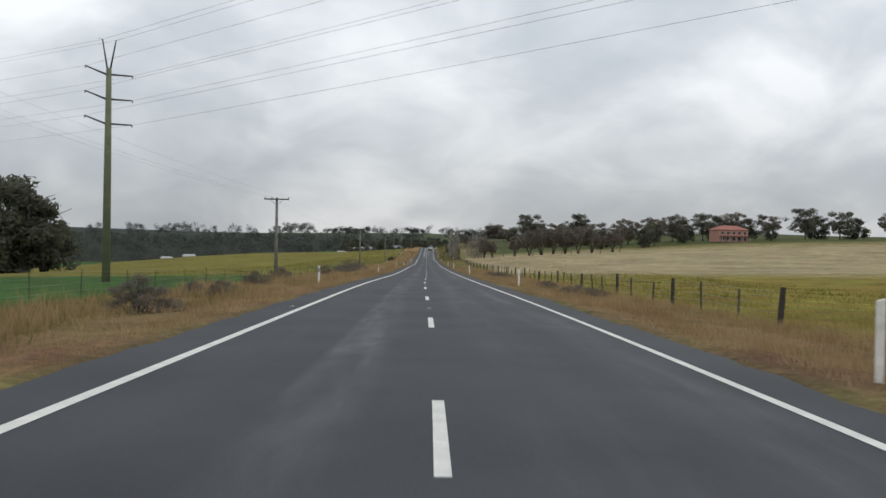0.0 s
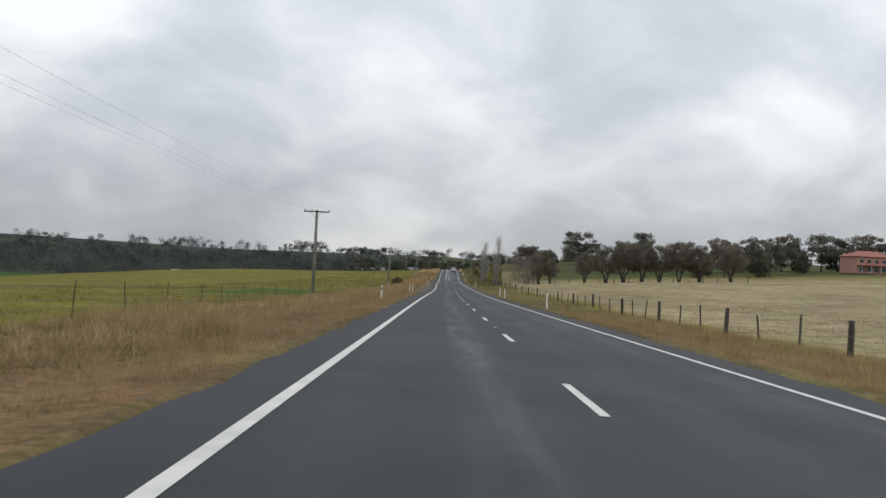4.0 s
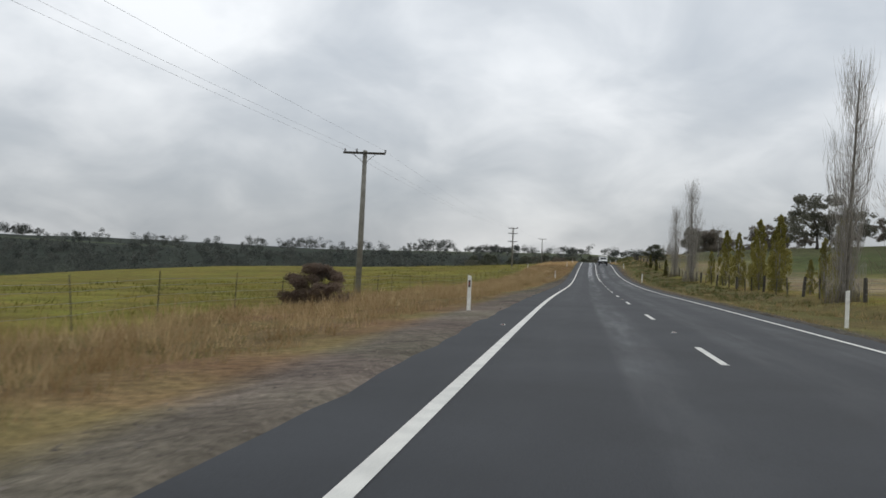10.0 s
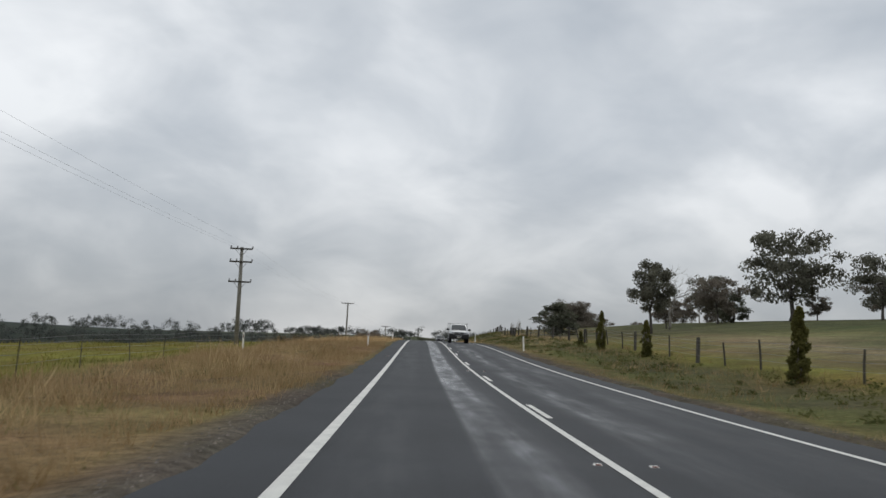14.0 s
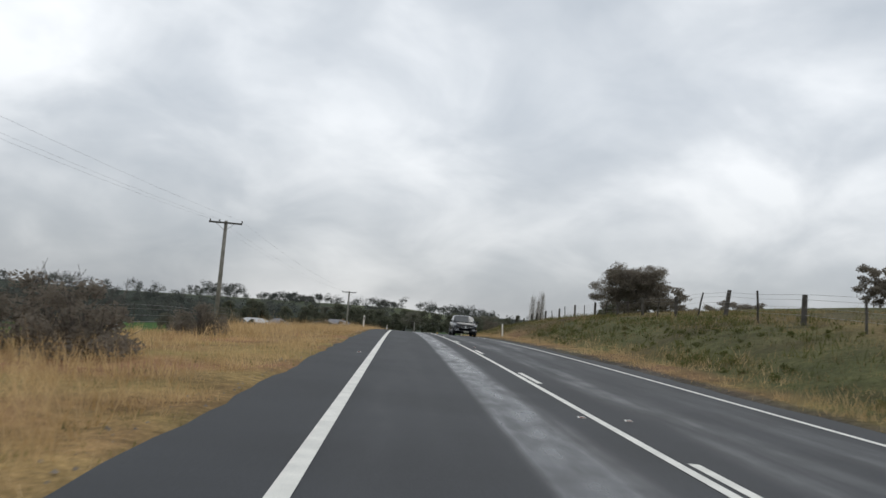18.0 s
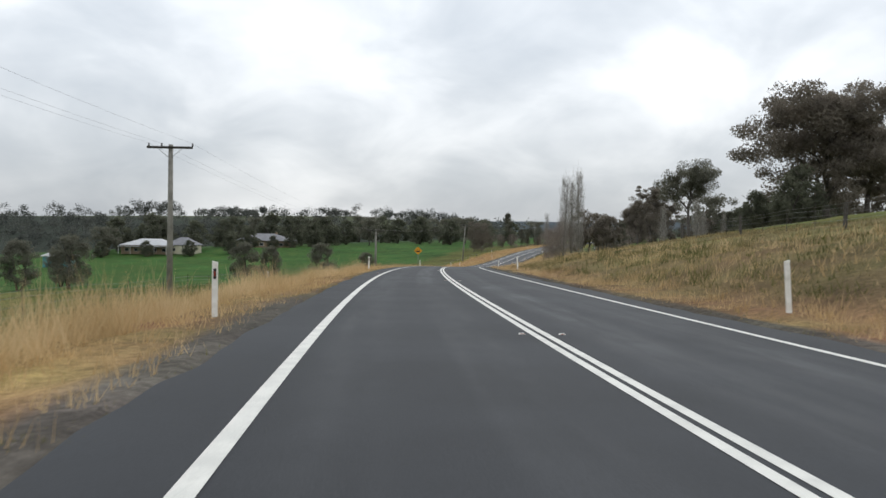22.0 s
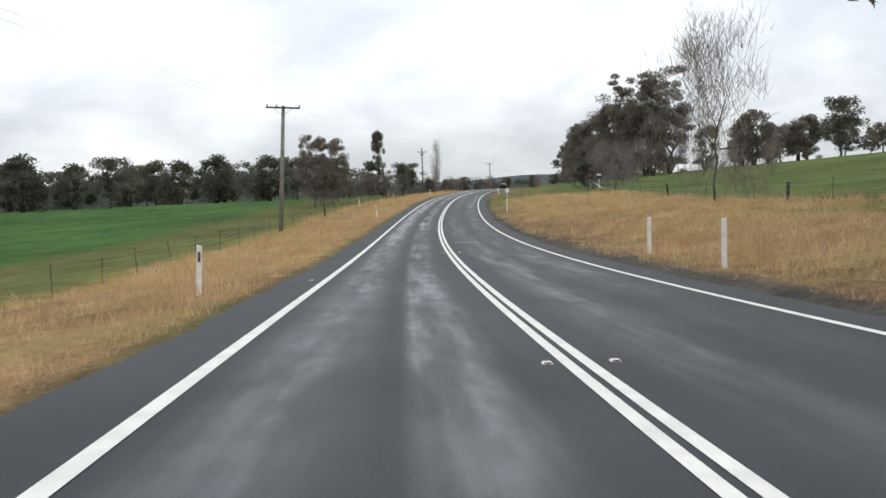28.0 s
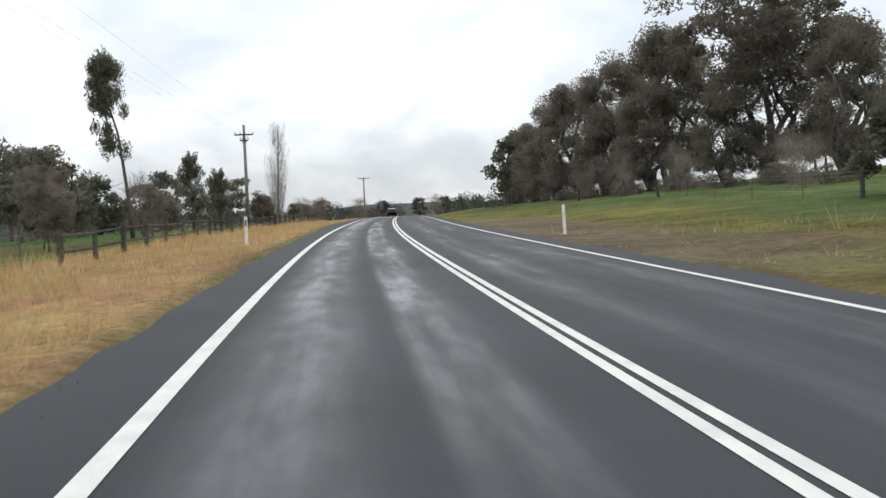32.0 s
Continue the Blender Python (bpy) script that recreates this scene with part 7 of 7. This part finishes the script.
def ute(m):
    """A white tray-back utility, nose towards -y, 5.3 m long."""
    ob = thing("utility_truck", "white tray-back utility with a heavy black bumper and ladder rack", "utility truck", m)

    def sec(y, half, z0, zs, th, top):
        return (y, [(half * 0.90, z0), (half * 0.985, z0 + 0.10), (half, z0 + 0.26), (half * 1.0, zs - 0.16), (half * 0.97, zs - 0.03), (th, top - 0.015), (th * 0.55, top + 0.012), (th * 0.15, top + 0.018)])
    body = loft([sec(-2.64, 0.58, 0.46, 0.93, 0.50, 0.965), sec(-2.58, 0.74, 0.44, 0.99, 0.62, 1.02), sec(-2.45, 0.85, 0.42, 1.03, 0.70, 1.065), sec(-2.2, 0.90, 0.42, 1.07, 0.74, 1.11), sec(-1.75, 0.915, 0.42, 1.11, 0.77, 1.16), sec(-1.2, 0.915, 0.42, 1.15, 0.80, 1.20), sec(-0.3, 0.915, 0.42, 1.17, 0.84, 1.20), sec(0.62, 0.915, 0.42, 1.17, 0.84, 1.20)])
    part("body", from_bm("body", body, M_PAINT_WHITE, True), ob)
    cab = loft([(-1.26, [(0.84, 1.15), (0.82, 1.17), (0.76, 1.185), (0.36, 1.20)]), (-0.86, [(0.855, 1.15), (0.80, 1.42), (0.735, 1.465), (0.36, 1.49)]), (-0.46, [(0.865, 1.15), (0.765, 1.68), (0.68, 1.735), (0.36, 1.76)]), (-0.1, [(0.87, 1.15), (0.755, 1.735), (0.66, 1.785), (0.34, 1.805)]),
                (0.45, [(0.87, 1.15), (0.755, 1.735), (0.66, 1.785), (0.34, 1.80)]), (0.62, [(0.865, 1.15), (0.765, 1.69), (0.68, 1.74), (0.34, 1.755)])])
    part("cab", from_bm("cab", cab, M_PAINT_WHITE, True), ob)
    g = bmesh.new()
    cols = [(-0.70, 1.245, -0.635, 1.665), (-0.36, 1.262, -0.35, 1.685), (0.36, 1.262, 0.35, 1.685), (0.70, 1.245, 0.635, 1.665)]
    lo = [g.verts.new((a, -1.19, z + 0.012)) for a, z, b, w in cols]
    hi = [g.verts.new((b, -0.575, w + 0.012)) for a, z, b, w in cols]
    for k in range(3):
        g.faces.new((lo[k], lo[k + 1], hi[k + 1], hi[k]))
    r = bmesh.ops.extrude_face_region(g, geom=g.faces[:])
    bmesh.ops.translate(g, vec=(0, -0.010, 0.014), verts=[v for v in r["geom"] if isinstance(v, bmesh.types.BMVert)])
    bmesh.ops.recalc_face_normals(g, faces=g.faces)
    part("windscreen", from_bm("windscreen", g, M_CARGLASS), ob, "large dark windscreen")
    part("cowl", from_bm("cowl", box(1.42, 0.09, 0.025, (0, -1.245, 1.225), 0.008), M_BLACK), ob, "black strip under the windscreen")
    for k in (-1, 1):
        part("wiper", tube_mesh("wiper", [[(Vector((0.05 + 0.3 * k, -1.24, 1.26)), 0.012), (Vector((0.36 + 0.3 * k, -1.13, 1.335)), 0.010)]], M_BLACK, 4), ob, "black wiper")

    def wx(z):
        return 0.868 - (z - 1.15) * 0.19 + 0.006
    for sx in (-1, 1):
        for pts in (((-0.98, 1.22), (-0.06, 1.22), (-0.06, 1.65), (-0.50, 1.63)), ((0.02, 1.22), (0.42, 1.24), (0.38, 1.64), (0.02, 1.65))):
            slab([(sx * wx(z), y, z) for y, z in pts], (sx * 0.008, 0, 0.002), M_CARGLASS, "side_window", ob)
        mirror = part("mirror", from_bm("mirror", box(0.22, 0.13, 0.19, (sx * 1.04, -0.86, 1.27), 0.045), M_BLACK), ob, "black door mirror")
        part("arm", from_bm("arm", box(0.12, 0.06, 0.05, (sx * 0.91, -0.86, 1.22), 0.01), M_BLACK), mirror)
        part("door_handle", from_bm("door_handle", box(0.035, 0.20, 0.04, (sx * 0.925, -0.12, 1.06), 0.012), M_BLACK), ob, "black door handle")
        part("door_seam", from_bm("door_seam", box(0.006, 0.012, 0.62, (sx * 0.917, 0.02, 0.83)), M_BLACK), ob, "dark door gap")
        part("side_step", from_bm("side_step", box(0.14, 1.60, 0.06, (sx * 0.90, -0.25, 0.42), 0.02), M_BLACK), ob, "black side step")
        cols = [(0.47, -2.672, 0.85, 0.965), (0.66, -2.648, 0.84, 0.995), (0.80, -2.575, 0.87, 1.03), (0.885, -2.42, 0.93, 1.055), (0.915, -2.25, 0.99, 1.065)]
        g = bmesh.new()
        lo = [g.verts.new((sx * a, b, c)) for a, b, c, d in cols]
        hi = [g.verts.new((sx * a * 0.985, b + 0.02, d)) for a, b, c, d in cols]
        for k in range(4):
            g.faces.new((lo[k], lo[k + 1], hi[k + 1], hi[k]))
        r = bmesh.ops.extrude_face_region(g, geom=g.faces[:])
        bmesh.ops.translate(g, vec=(-sx * 0.05, 0.06, -0.01), verts=[v for v in r["geom"] if isinstance(v, bmesh.types.BMVert)])
        bmesh.ops.recalc_face_normals(g, faces=g.faces)
        hl = part("headlight", from_bm("headlight", g, M_LAMP), ob, "clear swept headlamp")
        slab([(sx * 0.53, -2.672, 0.875), (sx * 0.655, -2.655, 0.865), (sx * 0.65, -2.648, 0.965), (sx * 0.54, -2.662, 0.95)], (0, 0.02, 0), M_BLACK, "lens", hl, "dark lamp insert")
        bm = bmesh.new()
        bmesh.ops.create_cone(bm, cap_ends=True, segments=28, radius1=0.475, radius2=0.465, depth=0.06, matrix=Matrix.Translation((sx * 0.893, -1.66, 0.43)) @ Matrix.Rotation(radians(90), 4, "Y"))
        part("wheel_arch", from_bm("wheel_arch", bm, M_BLACK), ob, "black wheel arch")
        for y in (-1.66, 1.45):
            wheel(ob, sx * 0.80, y, 0.385, 0.255)
        guard = [[(Vector((sx * 0.82, 1.45 + 0.46 * math.cos(a), 0.40 + 0.44 * math.sin(a))), 0.03) for a in (0.2, 0.7, 1.2, 1.57, 1.95, 2.45, 2.95)]]
        part("mudguard", tube_mesh("mudguard", guard, M_PAINT_WHITE, 6), ob, "white rear mudguard")
        part("tray_side", from_bm("tray_side", box(0.035, 2.2, 0.25, (sx * 0.93, 1.93, 1.10), 0.008), M_PAINT_WHITE), ob, "white drop side of the tray")
    part("tray_floor", from_bm("tray_floor", box(1.88, 2.2, 0.10, (0, 1.93, 0.92), 0.01), M_GALV), ob)
    part("chassis", from_bm("chassis", box(0.9, 3.4, 0.22, (0, 1.2, 0.68), 0.02), M_BLACK), ob, "dark chassis")
    part("tailgate", from_bm("tailgate", box(1.88, 0.035, 0.25, (0, 3.03, 1.10), 0.008), M_PAINT_WHITE), ob)
    rack = [[(Vector((sx * a, 0.78, 0.95)), 0.028), (Vector((sx * a, 0.76, 1.86)), 0.028)] for sx in (-1, 1) for a in (0.90, 0.34)] + [[(Vector((-0.93, 0.76, z)), rr), (Vector((0.93, 0.76, z)), rr)] for z, rr in ((1.88, 0.036), (1.62, 0.022), (1.30, 0.022))]
    part("headboard", tube_mesh("headboard", rack, M_PAINT_WHITE, 6), ob, "white ladder rack")
    part("rear_rack", tube_mesh("rear_rack", [[(Vector((sx * 0.92, 2.98, 0.95)), 0.028), (Vector((sx * 0.92, 2.98, 1.86)), 0.028)] for sx in (-1, 1)] + [[(Vector((-0.94, 2.98, 1.88)), 0.032), (Vector((0.94, 2.98, 1.88)), 0.032)]], M_PAINT_WHITE, 6), ob, "white rear ladder rack")
    grille = slab([(-0.40, -2.69, 0.74), (0.40, -2.69, 0.74), (0.47, -2.675, 0.975), (-0.47, -2.675, 0.975)], (0, 0.06, 0), M_BLACK, "grille", ob, "black grille")
    for z in (0.80, 0.865, 0.93):
        part("slat", from_bm("slat", box(0.80 + (z - 0.8) * 0.5, 0.02, 0.018, (0, -2.695, z), 0.004), M_GALV), grille, "dull grey grille slat")
    bm = bmesh.new()
    bmesh.ops.create_uvsphere(bm, u_segments=14, v_segments=8, radius=0.5, matrix=Matrix.Translation((0, -2.70, 0.885)) @ Matrix.Diagonal((0.19, 0.03, 0.11, 1)))
    part("badge", from_bm("badge", bm, M_CHROME, True), ob, "oval chrome badge shape")

    def bar(y, h, z0, z1):
        return (y, [(h * 0.93, z0), (h, z0 + 0.07), (h, z1 - 0.09), (h * 0.965, z1 - 0.02), (h * 0.88, z1), (h * 0.3, z1)])
    part("bumper", from_bm("bumper", loft([bar(-2.80, 0.50, 0.40, 0.70), bar(-2.77, 0.70, 0.36, 0.745), bar(-2.68, 0.85, 0.34, 0.80), bar(-2.52, 0.93, 0.34, 0.86), bar(-2.30, 0.955, 0.36, 0.91), bar(-2.10, 0.955, 0.44, 0.93)]), M_BLACK, True), ob, "heavy black front bumper")
    part("light_bar", from_bm("light_bar", box(0.52, 0.03, 0.05, (0, -2.815, 0.645), 0.01), M_LAMP), ob, "slim pale light bar")
    pl = part("number_plate", from_bm("number_plate", box(0.37, 0.018, 0.12, (0, -2.81, 0.52), 0.004), M_PLATE), ob, "pale plate")
    part("plate_bar", from_bm("plate_bar", box(0.28, 0.006, 0.04, (0, -2.821, 0.52)), M_BLACK), pl, "dark bar on the plate")
    part("aerial", tube_mesh("aerial", [[(Vector((0.0, -0.40, 1.775)), 0.012), (Vector((0.0, -0.36, 1.90)), 0.007)]], M_BLACK, 5), ob, "stub roof aerial")
    return ob


ute(pose(*on_road(494.6, 1.55), 0, 0, heading(496)))
hatchback("car", pose(*on_road(594.8, 2.3), 0, 0, heading(594) + 2), M_PAINT_BLACK, "black crossover hatchback in the oncoming lane")
hatchback("car", pose(*on_road(1092, -1.7), 0, 0, heading(1092) + 180), M_PAINT_BLACK, "dark car far ahead on the road")

# ---- grass on the verges ----
def grass(name, label, n, s_range, u_range, height, mat, seed, keep=None, blades=7, spread=0.16, wide=0.0055):
    rng = np.random.default_rng(seed)
    s = s_range[0] + (s_range[1] - s_range[0]) * rng.random(n)
    t = rng.random(n)
    u = u_range[0] + (u_range[1] - u_range[0]) * t ** 1.3
    # thinner and thicker drifts
    drift = np.sin(s * 0.19 + np.sin(u * 0.9 + s * 0.05) * 2) + np.sin(s * 0.047 + u * 1.3) + 0.6 * rng.normal(size=n)
    tuft = np.sin(s * 2.3 + 1.7 * np.sin(u * 1.9)) * np.sin(u * 2.6 + 1.3 * np.sin(s * 1.1)) + 0.35 * rng.normal(size=n)
    ok = (drift > -1.25) & (tuft > -0.6)
    if keep:
        ok &= keep(s, np.abs(u), rng)
    s, u, tuft = s[ok], u[ok], tuft[ok]
    cx, d = road_x(s)
    k = np.sqrt(1 + d * d)
    x, y = cx + u / k, s - u * d / k
    z = land(x, y)[0]
    n = len(s)
    tall = np.clip(0.85 + 0.45 * tuft, 0.5, 1.4) * height * (0.45 + 0.9 * rng.random(n)) * (0.5 + 0.5 * np.clip((np.abs(u) - 4.3) / 2.2, 0, 1)) * (0.75 + 0.25 * np.sin(s * 0.31 + u))
    b = blades
    X = np.repeat(np.stack([x, y, z - 0.03], 1), b, 0)
    X[:, :2] += rng.normal(size=(n * b, 2)) * spread
    h = np.repeat(tall, b) * (0.35 + 0.85 * rng.random(n * b))
    a = 2 * np.pi * rng.random(n * b)
    bend = h * (0.15 + 0.6 * rng.random(n * b))
    dx, dy = np.cos(a), np.sin(a)
    w = wide * (0.6 + 0.8 * rng.random(n * b)) * (1 + np.repeat(np.abs(u) - 4, b) * 0.12)
    t2 = 2 * np.pi * rng.random(n * b)
    side = np.stack([np.cos(t2) * w, np.sin(t2) * w, 0 * w], 1)
    tip = X + np.stack([dx * bend, dy * bend, h], 1)
    v = np.stack([X - side, X + side, tip], 1).reshape(-1, 3)
    me = fast_mesh(name, v, np.arange(len(v)).reshape(-1, 3), mat)
    tagged(new(name, me), label, "grass", kind="stuff")


green_right = lambda s, u, rng: ((s < 150) | (s > 530) | (rng.random(len(s)) < 0.22)) & ~((s > 538) & (s < 775) & (u > 6.2 + 0.8 * rng.random(len(s)))) & ((s < 890) | (rng.random(len(s)) < 0.05))
gravelled = lambda s, u: (s > 215) & (s < 425) & (u < 6.4 - 1.5 * np.clip((s - 330) / 95, 0, 1))
left_dry = lambda s, u, r: ~gravelled(s, u) & (u > 4.5 + widened(s)) & ~((s > 615) & (s < 790) & (u > 8.4 + r.random(len(s))))
grass("dry_grass", "dry orange-brown grass on the left verge", 38000, (-8, 480), (-4.45, -12.5), 0.60, M_GRASS_DRY, 1, left_dry, 8, 0.13)
grass("dry_grass", "golden dry grass on the left verge past the crest", 40000, (480, 1010), (-4.45, -12.5), 0.56, M_GRASS_GOLD, 31, left_dry, 8, 0.13)
grass("dry_grass", "dry orange-brown grass on the right verge", 26000, (-5, 480), (4.5, 12.0), 0.42, M_GRASS_DRY, 2, green_right, 8, 0.13)
grass("dry_grass", "golden dry grass on the right verge past the crest", 26000, (480, 960), (4.5, 12.0), 0.42, M_GRASS_GOLD, 32, green_right, 8, 0.13)
grass("dry_grass", "golden dry grass on the raised verge inside the bend", 20000, (775, 912), (6.0, 18.5), 0.46, M_GRASS_GOLD, 33, lambda s, u, r: ~((s < 846) & (u > 10.2 + 1.2 * r.random(len(s)))), 8, 0.15)
grass("dry_grass", "rusty dry grass between the road and the timber fence", 9000, (-5, 165), (4.75, 11.2), 0.45, M_GRASS_DRY, 41, None, 9, 0.15)
grass("green_grass", "low green and yellow grass along the road edge", 14000, (-8, 1010), (-4.22, -5.4), 0.13, M_GRASS_GREEN, 3, lambda s, u, r: ~gravelled(s, u) & (u > 4.25 + widened(s)), 6)
grass("green_grass", "low green grass and weeds on the right verge", 26000, (0, 1010), (4.22, 11.5), 0.14, M_GRASS_GREEN, 4, lambda s, u, r: ((s > 150) & (s < 540)) | ((s > 905) & ~((s > 938) & (s < 985) & (u < 8.5))) | (u < 5.0), 7)
grass("bank_grass", "mixed dry and green grass on the bank", 21000, (530, 790), (6.2, 24), 0.28, M_GRASS_BANK, 5, None, 8)
grass("green_grass", "rank green growth below the left verge", 8000, (640, 780), (-9, -20), 0.35, M_GRASS_GREEN, 6, None, 7)
grass("straw_tufts", "tall pale straw tufts on the verge above the crop", 2600, (640, 735), (-6.6, -8.8), 0.85, M_STRAW, 11, None, 12, 0.16, 0.006)
grass("straw_tufts", "pale straw tufts standing out of the dry verge", 3400, (60, 460), (-7.5, -12.5), 0.62, M_STRAW, 12, None, 9, 0.15, 0.006)
grass("straw_tufts", "pale straw tufts on the right verge", 3600, (655, 900), (7, 14), 0.55, M_STRAW, 13, None, 9, 0.15, 0.006)
grass("weeds", "dark green weeds in the verge grass", 2600, (0, 620), (-5.2, -12.5), 0.26, M_WEED, 14, lambda s, u, r: (r.random(len(s)) < 0.8) & ~((s > 205) & (s < 350) & (u < 7.4)), 10, 0.2, 0.007)
grass("weeds", "dark weeds and low growth on the bank", 2600, (540, 730), (6.6, 14), 0.40, M_WEED, 15, None, 10, 0.22, 0.010)
grass("green_grass", "green and olive grass among the dry verge grass", 7000, (180, 470), (-6.6, -12.5), 0.27, M_GRASS_GREEN, 21, None, 7, 0.16)
grass("green_grass", "yellow-green grass below the dry verge", 9000, (0, 135), (-6.4, -12.6), 0.34, M_GRASS_GREEN, 22, None, 7, 0.17)
grass("green_grass", "rank green tufts beyond the gravel shoulder", 2600, (225, 300), (-6.3, -8.2), 0.36, M_GRASS_GREEN, 23, lambda s, u, r: np.sin(s * 0.42) + 0.4 * r.normal(size=len(s)) > 0.2, 9, 0.18)
grass("weeds", "rough dark weeds on the cut verge by the timber fence", 5200, (300, 545), (5.6, 11.0), 0.24, M_WEED, 24, lambda s, u, r: np.sin(s * 0.33 + u) + np.sin(s * 0.11 + 1) + 0.5 * r.normal(size=len(s)) > 0.1, 10, 0.22, 0.008)
grass("dry_grass", "dry tussocks on the cut verge by the timber fence", 5200, (300, 545), (5.4, 12.0), 0.22, M_GRASS_BANK, 25, lambda s, u, r: np.sin(s * 0.27 + 2 + u * 0.7) + 0.5 * r.normal(size=len(s)) > 0.2, 9, 0.18)
grass("crop", "yellowing crop beside the fence", 11000, (120, 520), (-13.5, -40), 0.34, M_CROP, 16, None, 5, 0.3, 0.008)
grass("crop", "yellow-green crop behind the timber fence", 6000, (5, 140), (13, 36), 0.34, M_CROP, 17, None, 5, 0.3, 0.008)
grass("stubble", "pale stubble in the fenced paddock", 7000, (150, 335), (13, 36), 0.22, M_STUBBLE, 18, None, 4, 0.3, 0.008)
grass("crop", "lush green crop below the road", 7000, (640, 850), (-17, -46), 0.24, M_CROP_LUSH, 19, None, 4, 0.35, 0.009)


# ---- loose stones along the seal's edge ----
def loose_stones(n, seed):
    rng = np.random.default_rng(seed)
    s = -5 + 960 * rng.random(n)
    s = np.where(rng.random(n) < 0.45, 215 + 215 * rng.random(n), s)
    left = rng.random(n) < 0.62
    wide = np.where((s > 215) & (s < 345) & left, 1.5, 0.55)
    au = 4.12 + np.where(left, widened(s), 0) + wide * rng.random(n) ** 1.4
    u = np.where(left, -au, au)
    cx, d = road_x(s)
    k = np.sqrt(1 + d * d)
    x, y = cx + u / k, s - u * d / k
    c = np.stack([x, y, land(x, y)[0] + 0.004], 1)
    r = 0.008 + 0.022 * rng.random(n) ** 2.5
    shape = np.array([(1, 0, -0.3), (-0.5, 0.87, -0.3), (-0.5, -0.87, -0.3), (0.1, 0.05, 0.7)])
    a = 2 * np.pi * rng.random(n)
    rot = np.stack([np.stack([np.cos(a), -np.sin(a)], 1), np.stack([np.sin(a), np.cos(a)], 1)], 1)
    v = shape[None] * (r[:, None, None] * (0.7 + 0.6 * rng.random((n, 4, 1))))
    v[:, :, :2] = np.einsum("nij,nkj->nki", rot, v[:, :, :2])
    v = (v + c[:, None]).reshape(-1, 3)
    f = (np.arange(n)[:, None, None] * 4 + np.array([[0, 1, 3], [1, 2, 3], [2, 0, 3]])[None]).reshape(-1, 3)
    tagged(new("gravel", fast_mesh("gravel", v, f, M_GRAVEL)), "loose grey and brown stones along the road's edge", "gravel", kind="stuff")


loose_stones(22000, 9)
